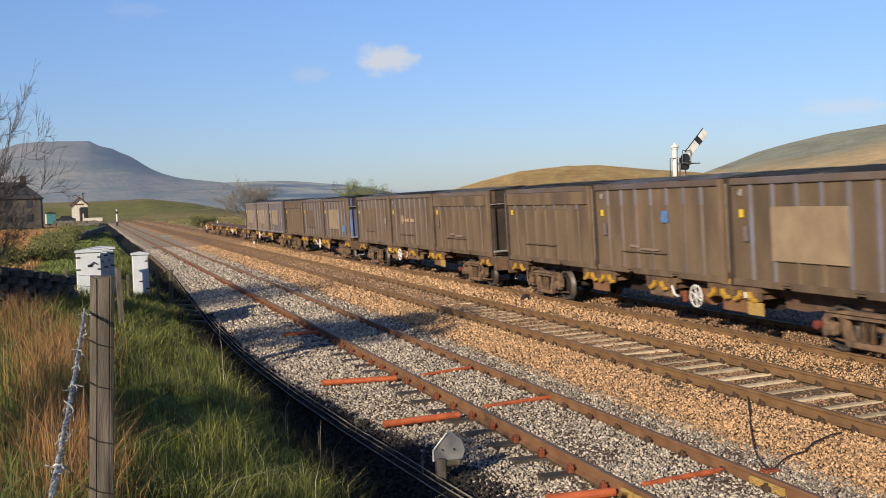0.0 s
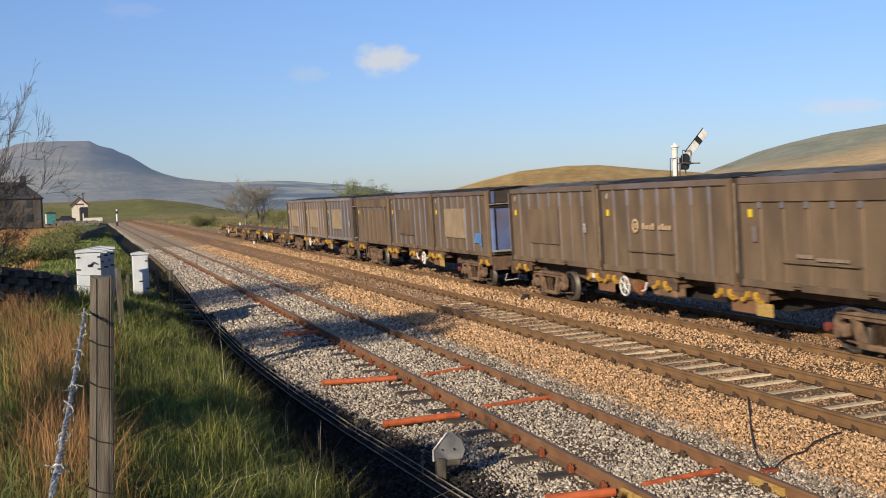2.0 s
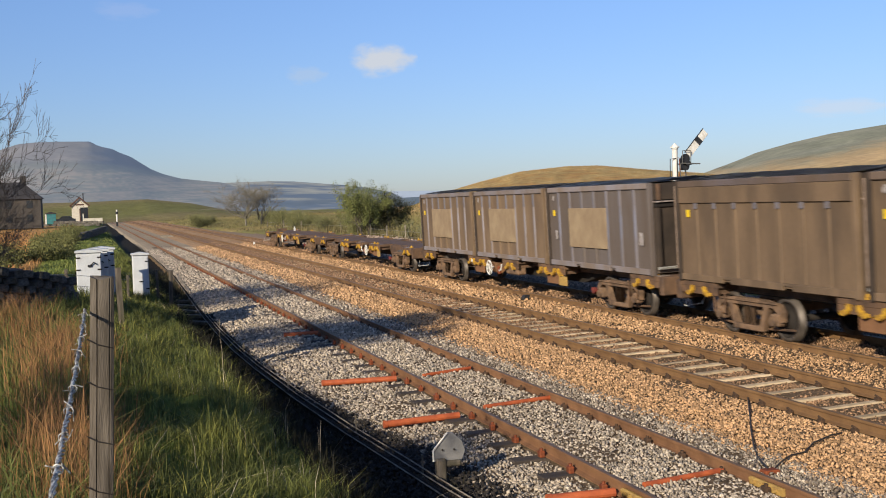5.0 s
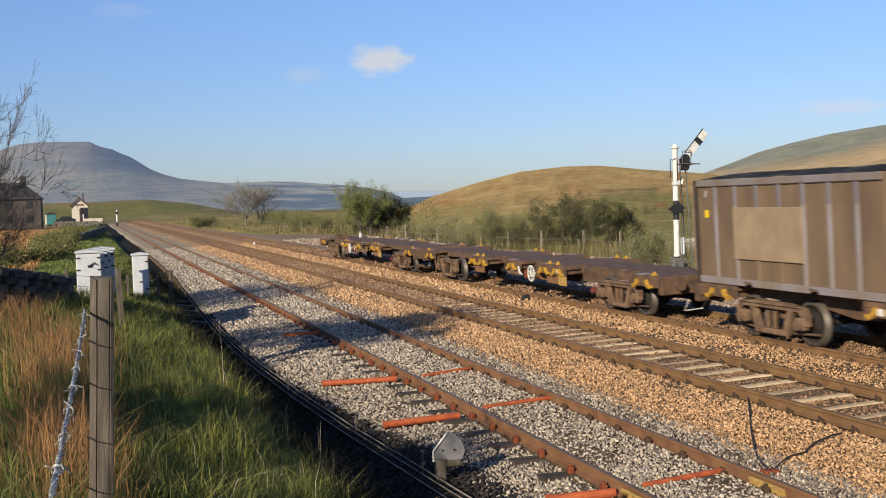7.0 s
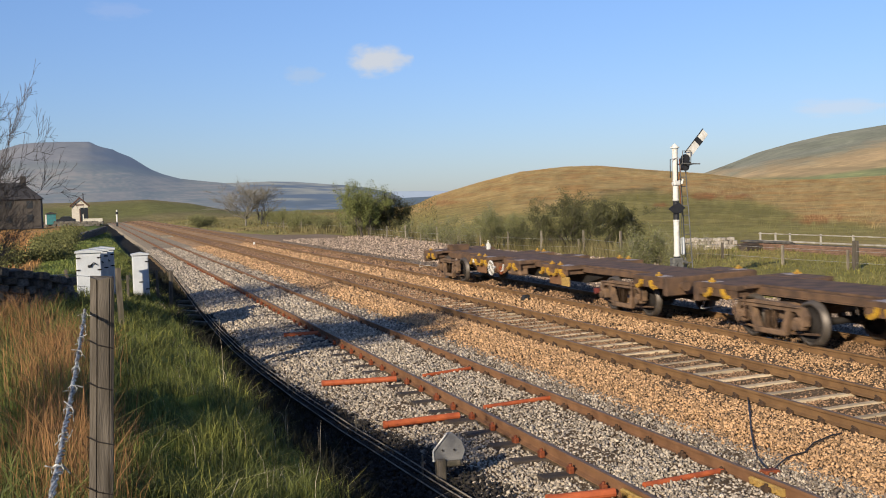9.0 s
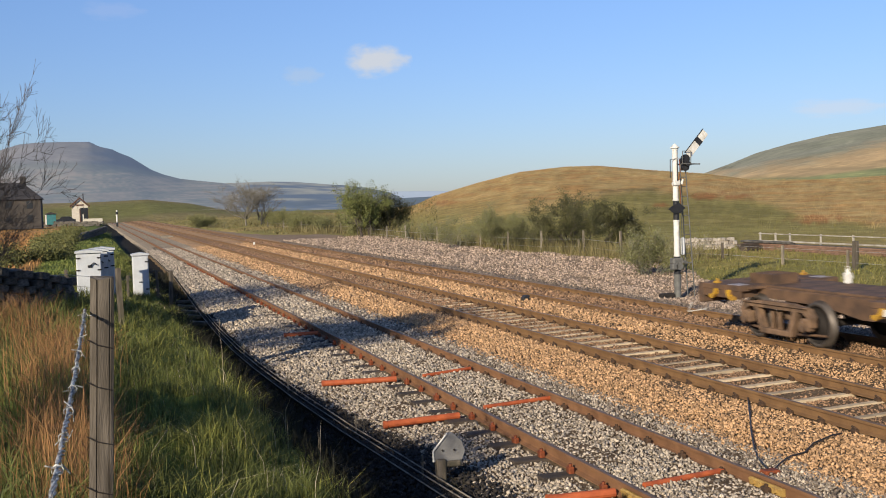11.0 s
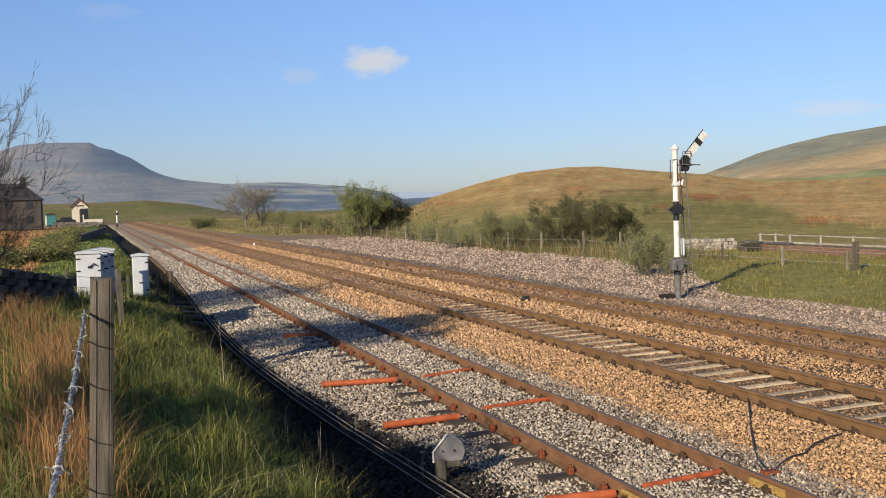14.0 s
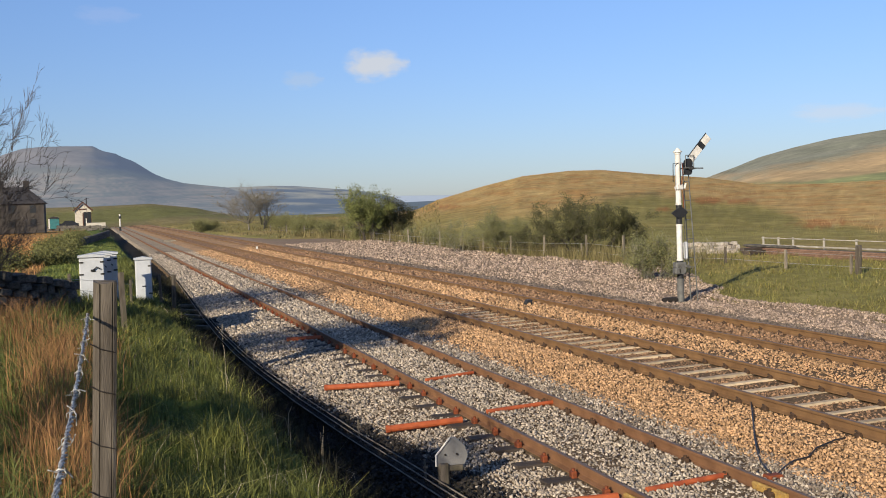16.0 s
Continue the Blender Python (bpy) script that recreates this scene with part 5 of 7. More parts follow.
M["mark_orange"] = material("faded_orange_print", (0.62, 0.42, 0.24), (0.4, 0.26, 0.15), scale=12, rough=0.7, bump=0.0)
M["mark_pale"] = material("chalky_scrape", (0.3, 0.22, 0.17), (0.19, 0.13, 0.09), scale=10, rough=0.8, bump=0.0)

oval = [(0.62, 2.1, 0.16, 0.3, "mark_ring")]
LOADS = [
    [dict(style="banded", lid="grey", hatch=True), dict(style="ribbed", hatch=True, lid="white", marks=oval + [(3.7, 2.42, 0.3, 0.26, "mark_blue"), (2.2, 1.72, 0.5, 0.07, "mark_pale"), (2.9, 1.66, 0.9, 0.05, "mark_pale")]),
     dict(style="ribbed", patch="tan", lid="grey", marks=oval, rib_low="box_rib")],
    [dict(style="ribbed", patch="faint", lid="white", marks=[(5.4, 2.1, 0.18, 0.24, "label_white"), (1.8, 1.78, 0.4, 0.26, "mark_pale"), (3.3, 1.74, 0.5, 0.2, "mark_pale")]),
     dict(style="ribbed", hatch=True, lid="grey", marks=[(2.35 + 0.155 * k_, 2.17 + 0.02 * (k_ % 3 == 0), 0.1, 0.1 + 0.04 * (k_ % 3 == 0), "mark_orange") for k_ in range(9) if k_ != 4], ring=True),
     dict(style="banded", hatch=True, lid="white", marks=oval + [(2.2, 1.72, 0.5, 0.07, "mark_pale"), (3.0, 1.68, 0.9, 0.06, "mark_pale")])],
    [dict(style="banded", lid="grey"), dict(style="ribbed", patch="faint", hatch=True, lid="white", rib_low="box_rib", marks=oval),
     dict(style="ribbed", patch="tan", lid="grey", end="blue", rib_low="box_rib", marks=[(4.98, 1.64, 0.5, 0.34, "mark_blue"), (5.3, 1.58, 0.22, 0.4, "mark_blue")])],
    [dict(style="ribbed", patch="tan", lid="grey", skin="box_tan", rib_low="rib_pale", rails="rib_pale"), dict(style="ribbed", patch="tan", lid="grey", skin="box_tan", rib_low="rib_pale", rails="rib_pale"),
     dict(style="ribbed", patch="tan", lid="blue", skin="box_grey", rib_low="box_rib", rails="rib_pale", marks=[(0.62, 1.9, 0.14, 0.24, "label_white"), (5.6, 1.9, 0.2, 0.3, "label_white")])],
]
CARS = []
for i in range(6):
    yw = REARS[i]
    CARS.append((wagon(yw, i % 2 == 1), yw - (LONG if i % 2 else 0), 180 if i % 2 else 0))
    if i < 4:
        for j in range(3):
            CARS.append((container(yw - 6.1 * j, **LOADS[i][j]), yw - 6.1 * j, 0))

# the white tail lamp on the last wagon's rear corner
last = CARS[-1][0]
bm = bmesh.new()
block(bm, -0.065, 0.065, -0.065, 0.065, 0, 0.22, 0.02)
tube(bm, (0, 0, 0.22), (0, 0, 0.29), 0.03, n=8)
tube(bm, (-0.04, 0, 0.13), (-0.09, 0, 0.13), 0.045, n=12)
bent(bm, [(0, -0.05, 0.22), (0, -0.05, 0.34), (0, 0.05, 0.34), (0, 0.05, 0.22)], 0.008, 5)
lamp = part("tail_lamp", bm, M["white"], last, "white portable tail lamp")
lamp.matrix_basis = Matrix.Translation((-0.5, -LONG + 2.5, 1.03))
bm = bmesh.new()
for i in range(7):
    block(bm, -0.9, -0.3, 0.1 + 0.12 * i, 0.16 + 0.12 * i, 0, 0.2)
crate = part("deck_grating", bm, M["frame"], last, "dark slatted deck frame")
crate.matrix_basis = Matrix.Translation((0.8, -LONG + 0.6, 1.03))


def motions():
    times = [0.5 * i for i in range(33)]
    for thing, y, turn in CARS:
        walk(thing, [(t, train_pose(y - SPEED * t, turn)) for t in times])
    step = 1.0 / FPS
    for wheel, at, sense in WHEELS:
        walk(wheel, [(k * step, Matrix.Translation(at) @ Matrix.Rotation(-sense * SPEED * k * step / 0.42, 4, "X")) for k in range(16 * FPS + 1)])
    for cloud, places in CLOUDS:
        walk(cloud, places)


# ---- trees and bushes ----
def branches(rng, base, up, length, radius, levels, spread, fork=(3, 5), droop=0.0, out=None, depth=0, wob=0.16, least=0.004):
    """A list of bent, tapering limbs: (start, end, radius, radius, depth)."""
    out = [] if out is None else out
    p, d, k = Vector(base), Vector(up).normalized(), 4 if depth < 2 else 3
    r = radius
    nodes = []
    for i in range(k):
        d = (d + Vector((rng.gauss(0, wob), rng.gauss(0, wob), rng.gauss(0, wob) - droop))).normalized()
        q = p + d * (length / k)
        r2 = max(least * 0.7, radius * (1 - 0.72 * (i + 1) / k))
        out.append((p, q, r, r2, depth))
        nodes.append((q, d, r2))
        p, r = q, r2
    if depth < levels:
        for _ in range(rng.randint(*fork)):
            q, dd, rr = nodes[rng.choice((0, 1, 2, k - 1)) if k > 3 else rng.randrange(k)]
            side = dd.orthogonal().normalized()
            side.rotate(Matrix.Rotation(rng.uniform(0, 2 * math.pi), 3, dd))
            nd = (dd * math.cos(spread) + side * math.sin(spread * rng.uniform(0.7, 1.3)) + Vector((0, 0, 0.15)))
            branches(rng, q, nd, length * rng.uniform(0.5, 0.78), max(rr * 0.75, least), levels, spread, fork, droop, out, depth + 1, wob, least)
    return out


def limbs_object(name, segs, mat, parent, thin=3):
    verts, faces = [], []
    for p, q, r0, r1, dep in segs:
        n_ = 7 if dep == 0 else (5 if dep == 1 else thin)
        d = (q - p).normalized()
        u = d.orthogonal().normalized()
        w = d.cross(u)
        b_ = len(verts)
        for c, r in ((p, r0), (q, r1)):
            for i in range(n_):
                a_ = 2 * math.pi * i / n_
                verts.append(c + (u * math.cos(a_) + w * math.sin(a_)) * r)
        for i in range(n_):
            j = (i + 1) % n_
            faces.append((b_ + i, b_ + j, b_ + n_ + j, b_ + n_ + i))
    me = bpy.data.meshes.new(name)
    me.from_pydata(verts, [], faces)
    me.materials.append(mat)
    ob = new(name, me)
    ob.parent = parent
    return ob


def leaves_object(segs, per, size, mat, parent, rng_seed, min_depth, spread):
    rng = np.random.default_rng(rng_seed)
    ends = np.array([(*((p + q) / 2),) for p, q, _, _, dep in segs if dep >= min_depth])
    c = np.repeat(ends, per, 0) + rng.normal(0, spread, (len(ends) * per, 3))
    n_ = len(c)
    a_ = rng.normal(0, 1, (n_, 3))
    a_ /= np.linalg.norm(a_, axis=1)[:, None]
    b_ = np.cross(a_, rng.normal(0, 1, (n_, 3)))
    b_ /= np.linalg.norm(b_, axis=1)[:, None]
    s = (size * rng.uniform(0.5, 1.4, n_))[:, None]
    v = np.stack([c - a_ * s, c + b_ * s * 0.5, c + a_ * s, c - b_ * s * 0.5], 1).reshape(-1, 3)
    f = np.arange(n_ * 4).reshape(-1, 4)
    ob = quads_object("crown", v, f, mat, "", "", kind="")
    ob.parent = parent
    return ob


def shrub(name, x, y, h, stems, levels, leaf, per, size, label, seed, lean=0.35, width=0.9, radius=0.05, min_depth=2, category="bush", spread=0.55, fork=(3, 5), twig="bark", leaf_spread=0.1, z=None, least=0.004, clear=0.0, wide=1.0):
    rng = random.Random(seed)
    z0 = height(x, y) - 0.08 if z is None else z
    thing = tagged(empty(name, Matrix.Translation((x, y, z0))), label, category)
    segs = []
    for i in range(stems):
        a_ = 2 * math.pi * i / stems + rng.uniform(-0.5, 0.5)
        off = width * rng.uniform(0.1, 1.0)
        branches(rng, (math.cos(a_) * off * 0.5, math.sin(a_) * off * 0.5, 0), (math.cos(a_) * lean, math.sin(a_) * lean, 1), h * rng.uniform(0.42, 0.62), radius * rng.uniform(0.7, 1.2),
                 levels, spread, fork, 0.0, segs, least=least)
    top = max(q.z for _, q, _, _, _ in segs)
    k = (h - clear) / top
    lift = Vector((0, 0, clear))
    out_ = lambda v: Vector((v.x * k * wide, v.y * k * wide, v.z * k)) + lift
    segs = [(out_(p), out_(q), a0, a1, d) for p, q, a0, a1, d in segs]
    if clear:
        segs.append((Vector((0, 0, -0.2)), lift + Vector((0, 0, 0.3)), radius * 1.5, radius * 1.1, 0))
    limbs_object("trunk", segs, M[twig], thing)
    if leaf:
        leaves_object(segs, per, size, M[leaf], thing, seed, min_depth, leaf_spread)
    return thing


shrub("leafy_bush", 22.9, 92.5, 5.3, 13, 4, "leaf", 3, 0.06, "tall green leafy willow bush by the fence", 3, wide=1.0, lean=0.35, width=2.8, leaf_spread=0.13, min_depth=3, fork=(3, 4), spread=0.42)
shrub("leafy_bush", 25.7, 94, 4.3, 11, 4, "leaf_dark", 3, 0.055, "brownish green hawthorn bush beside a willow", 5, lean=0.5, width=2.0, leaf_spread=0.13, min_depth=3, fork=(3, 4), twig="twig")
shrub("thorn_bush", 25.7, 55, 3.55, 14, 4, "leaf_dark", 6, 0.036, "dark spreading thorn bush by the fence", 8, wide=1.25, lean=0.75, width=2.6, leaf_spread=0.09, min_depth=3, twig="twig", fork=(3, 4), spread=0.6)
shrub("thorn_bush", 28.2, 54, 1.7, 5, 3, "leaf_dark", 7, 0.036, "small dark thorn bush by the fence", 21, lean=0.8, width=1.0, leaf_spread=0.1, twig="twig")
shrub("pale_bush", 23.3, 60, 3.1, 11, 4, "leaf_pale", 5, 0.03, "pale green open willow bush by the fence", 9, wide=1.15, lean=0.5, width=2.2, leaf_spread=0.1, min_depth=3, fork=(3, 4), twig="twig_pale", radius=0.035)
shrub("pale_bush", 21.9, 64, 2.0, 7, 4, "leaf_pale", 2, 0.03, "low pale willow scrub by the fence", 10, lean=0.5, width=1.6, leaf_spread=0.1, min_depth=3, fork=(3, 3), twig="twig_pale", radius=0.03)
shrub("pale_bush", 22.8, 72, 2.1, 8, 4, "leaf_pale", 2, 0.035, "low pale willow scrub by the fence", 11, lean=0.5, width=2.4, leaf_spread=0.1, min_depth=3, fork=(3, 3), twig="twig_pale", radius=0.03)
shrub("pale_bush", 23.4, 78, 1.7, 8, 4, "leaf_pale", 2, 0.035, "low pale willow scrub by the fence", 12, lean=0.5, width=2.4, leaf_spread=0.1, min_depth=3, fork=(3, 3), twig="twig_pale", radius=0.03)
shrub("pale_bush", 19.9, 36, 2.1, 12, 4, "leaf_pale", 2, 0.028, "fine pale green bush behind the signal", 14, lean=0.4, width=1.1, leaf_spread=0.08, min_depth=3, fork=(3, 4), radius=0.018, least=0.003, twig="twig_pale")
shrub("bare_bush", 22.4, 38, 1.7, 7, 4, "leaf_pale", 1, 0.022, "thin twiggy bush beside the rubble wall", 15, lean=0.5, width=0.9, radius=0.016, least=0.003, min_depth=4, fork=(2, 3), twig="twig_pale")
shrub("bare_tree", 22.7, 168, 8.3, 9, 4, None, 1, 0.03, "rounded grey tree just coming into leaf", 23, lean=0.6, width=0.8, radius=0.1, least=0.013, category="tree", spread=0.45, twig="twig_grey", wide=1.75, fork=(3, 5), clear=1.2)
shrub("bare_tree", 25.4, 170, 6.6, 6, 4, None, 1, 0.03, "slender grey tree beside a rounded one", 18, lean=0.3, width=1.0, radius=0.09, least=0.011, category="tree", spread=0.42, twig="twig_grey", wide=1.2, fork=(3, 4), clear=0.8)
for i, (x, y, h) in enumerate(((17.5, 190, 2.6), (20, 205, 2.2), (26, 150, 2.4), (24.5, 128, 2.0), (24.8, 112, 2.3), (25.5, 140, 1.6), (23.5, 96, 1.7), (28, 178, 2.4), (31, 190, 3.0))):
    shrub("pale_bush", x, y, h, 7, 2, "leaf_pale", 26, 0.05, "low olive scrub along the far fence", 30 + i, lean=0.5, width=2.6, leaf_spread=0.32, min_depth=1, twig="twig")
# bare thorn trees at the view's edge; unseen leafy trees added for their shadows
shrub("shadow_tree", -5.9, 14.8, 7.3, 6, 4, "leaf_dark", 2, 0.07, "dense dark thorn tree on the bank", 47, lean=0.6, width=1.0, radius=0.13, clear=4.2, category="tree", twig="twig", leaf_spread=0.2)
shrub("bare_tree", -5.0, 31.0, 8.2, 10, 5, None, 1, 0.015, "tall bare thorn tree leaning over the field", 44, lean=0.6, width=1.2, radius=0.09, least=0.006, category="tree", spread=0.45, fork=(3, 4), twig="twig", wide=0.6)
shrub("bare_tree", -4.4, 33.0, 6.6, 12, 5, None, 1, 0.015, "bare spreading thorn tree beside the line", 41, lean=0.75, width=1.2, radius=0.09, least=0.006, category="tree", spread=0.5, fork=(3, 4), twig="twig", min_depth=5, wide=0.62)
for i, (x, y, h) in enumerate(((-2.0, 55, 0.6), (-2.1, 62, 0.8), (-2.3, 70, 0.9), (-2.4, 79, 1.0), (-2.3, 88, 1.0), (-3.9, 47, 0.8), (-2.1, 98, 1.1), (-2.0, 110, 1.2), (-4.6, 53, 0.9), (-1.7, 122, 1.2), (-4.4, 41, 0.7))):
    shrub("field_bush", x, y, h, 9, 2, "leaf_mid", 22, 0.05, "low olive green rushy bush by the lane wall", 60 + i, lean=0.7, width=1.6, leaf_spread=0.25, min_depth=1, twig="twig")

# two more unseen trees, added to shade the siding and the bank grass
shrub("shadow_tree", -5.9, 18.0, 6.0, 7, 4, "leaf_dark", 1, 0.06, "thin thorn tree coming into leaf on the bank", 52, lean=0.45, width=1.0, radius=0.08, clear=1.8, category="tree", twig="twig", leaf_spread=0.15, wide=0.8)
shrub("shade_thorn_tree", -5.5, 4.3, 4.2, 6, 3, "leaf_dark", 2, 0.06, "small leafy thorn tree on the bank", 43, lean=0.9, width=0.8, leaf_spread=0.3, radius=0.05, clear=3.2, wide=0.85, category="tree")
shrub("bare_bush", -3.5, 36.5, 4.3, 9, 4, None, 1, 0.03, "dense bare thorn bush by the field", 49, lean=0.45, width=1.6, radius=0.04, least=0.006, twig="twig", wide=0.9)


# ---- trackside things ----
def signal_post():
    x, y = 16.97, 29.11
    z0 = -0.25
    thing = tagged(empty("semaphore_signal", Matrix.Translation((x, y, z0))), "white and black tubular semaphore signal with its arm raised", "railway signal")
    H_ = 4.7
    for nm, a_, b_, r, mat in (("base_tube", 0.0, 0.76, 0.105, "ladder"), ("lower_band", 0.76, 1.3, 0.1, "black"), ("white_tube", 1.3, 2.42, 0.088, "white"),
                               ("black_band", 2.42, 3.0, 0.088, "black"), ("upper_tube", 3.0, 4.6, 0.085, "white")):
        bm = bmesh.new()
        tube(bm, (0, 0, a_), (0, 0, b_), r, n=16)
        if nm in ("white_tube", "upper_tube", "base_tube"):
            for zz in (a_ + 0.03, b_ - 0.03):
                tube(bm, (0, 0, zz - 0.02), (0, 0, zz + 0.02), r + 0.016, n=16)
        part(nm, bm, M[mat], thing, "weathered %s painted tube" % {"ladder": "grey", "black": "black", "white": "white"}[mat])
    bm = bmesh.new()
    bmesh.ops.create_cone(bm, cap_ends=True, segments=16, radius1=0.14, radius2=0.02, depth=0.12, matrix=Matrix.Translation((0, 0, 4.68)))
    tube(bm, (0, 0, 4.6), (0, 0, 4.64), 0.14, n=16)
    part("finial", bm, M["white"], thing, "white conical cap")
    bm = bmesh.new()
    block(bm, -0.2, 0.2, -0.2, 0.2, -0.15, 0.04, 0.02)
    part("footing", bm, M["concrete"], thing)
    # arm, raised 45 degrees, in its own frame along x
    ang = radians(48)
    turn = Matrix.Translation((0.28, -0.16, 4.28)) @ Matrix.Rotation(-ang, 4, "Y")
    bm = bmesh.new()
    block(bm, 0.12, 1.06, -0.012, 0.012, -0.11, 0.13, 0.006)
    arm = part("arm", bm, M["white"], thing, "white arm with a black stripe")
    arm.matrix_basis = turn
    bm = bmesh.new()
    block(bm, 0.6, 0.77, -0.016, 0.016, -0.113, 0.133, 0.003)
    part("stripe", bm, M["black"], arm, "black stripe")
    bm = bmesh.new()
    block(bm, 0.1, 1.08, -0.02, 0.014, 0.13, 0.15, 0.004)
    part("arm_edge", bm, M["black"], arm)
    bm = bmesh.new()
    tube(bm, (-0.03, -0.03, 0), (-0.03, 0.03, 0), 0.15, n=18)
    tube(bm, (-0.2, -0.03, -0.16), (-0.2, 0.03, -0.16), 0.12, n=18)
    part("spectacle", bm, M["black"], arm, "black spectacle plate")
    bm = bmesh.new()
    block(bm, 0.2, 0.42, -0.12, 0.12, 3.92, 4.29, 0.03)
    tube(bm, (0.31, -0.12, 4.12), (0.31, -0.26, 4.12), 0.08, n=14)
    tube(bm, (0.31, 0, 4.29), (0.31, 0, 4.37), 0.06, n=10)
    part("lamp_case", bm, M["black"], thing, "black signal lamp case")
    bm = bmesh.new()
    for q in (-0.25, 0.25):
        tube(bm, (0.06, q, 4.12), (0.72, q, 4.1), 0.018, n=6)
    for xx in (0.2, 0.42, 0.7):
        tube(bm, (xx, -0.25, 4.11), (xx, 0.25, 4.11), 0.014, n=6)
    for xx in (0.12, 0.4):
        tube(bm, (xx, -0.25, 4.11), (xx, -0.25, 4.5), 0.012, n=6)
    tube(bm, (0.12, -0.25, 4.5), (0.4, -0.25, 4.5), 0.012, n=6)
    for xx in (0.2, 0.37):
        tube(bm, (xx, 0.02, 3.94), (xx, 0.02, 4.12), 0.014, n=6)
    part("platform", bm, M["ladder"], thing, "small grey lamp platform with a guard rail")
    bm = bmesh.new()
    bent(bm, [(0.0, -0.08, 4.28), (-0.22, -0.1, 4.26), (-0.23, -0.1, 3.7)], 0.014, 6)
    tube(bm, (0.0, -0.13, 3.6), (0.0, -0.13, 4.25), 0.014, n=6)
    tube(bm, (0.12, -0.1, 0.9), (0.12, -0.1, 3.7), 0.008, n=5)
    part("operating_rod", bm, M["black"], thing)
    bm = bmesh.new()
    tube(bm, (-0.13, -0.05, 3.52), (0.2, -0.05, 3.56), 0.055, n=10)
    block(bm, -0.11, 0.11, -0.13, -0.02, 3.46, 3.64, 0.03)
    tube(bm, (0.16, -0.1, 3.5), (0.2, -0.1, 3.66), 0.03, n=8)
    part("clamp", bm, M["white"], thing)
    bm = bmesh.new()
    extrude(bm, [(-0.33, 2.76), (-0.12, 2.9), (0.06, 2.93), (0.24, 2.78), (0.08, 2.62), (-0.14, 2.62)], "y", -0.13, -0.1)
    part("diamond_plate", bm, M["black"], thing, "black diamond plate")
    bm = bmesh.new()
    block(bm, 0.14, 0.25, -0.1, 0.06, 1.34, 1.88, 0.04)
    part("phone_case", bm, M["grey_box"], thing, "grey telephone case")
    bm = bmesh.new()
    block(bm, -0.2, 0.16, -0.14, 0.12, 1.08, 1.26, 0.03)
    block(bm, -0.27, -0.07, -0.2, 0.02, 0.9, 1.1, 0.03)
    tube(bm, (-0.02, -0.2, 1.02), (-0.02, -0.12, 1.02), 0.12, n=14)
    tube(bm, (0.1, -0.18, 1.14), (0.24, -0.18, 1.1), 0.05, n=10)
    part("crank_bracket", bm, M["ladder"], thing, "grey crank bracket")
    for s in (0, 1):
        bm = bmesh.new()
        tube(bm, (0.18 + 0.19 * s, 0.02, 3.95), (0.42 + 0.24 * s, 0.12, 0.05), 0.019, n=6)
        part("ladder_rail", bm, M["ladder"], thing)
    for i in range(12):
        f = 0.06 + i * 0.075
        a_ = Vector((0.18, 0.02, 3.95)).lerp(Vector((0.42, 0.12, 0.05)), f)
        b_ = Vector((0.37, 0.02, 3.95)).lerp(Vector((0.66, 0.12, 0.05)), f)
        bm = bmesh.new()
        tube(bm, a_, b_, 0.015, n=5)
        part("rung", bm, M["ladder"], thing)
    bm = bmesh.new()
    bent(bm, [(0.07, -0.12, 4.3), (0.1, -0.13, 3.9), (0.02, -0.12, 3.6), (0.1, -0.1, 3.3), (0.11, -0.1, 2.9)], 0.011, 5)
    part("red_cable", bm, M["clip"], thing, "red cable down the post")
    bm = bmesh.new()
    block(bm, -0.62, -0.12, -0.1, 0.12, 0.02, 0.2, 0.05)
    part("wire_pulley_box", bm, M["dark"], thing)


signal_post()


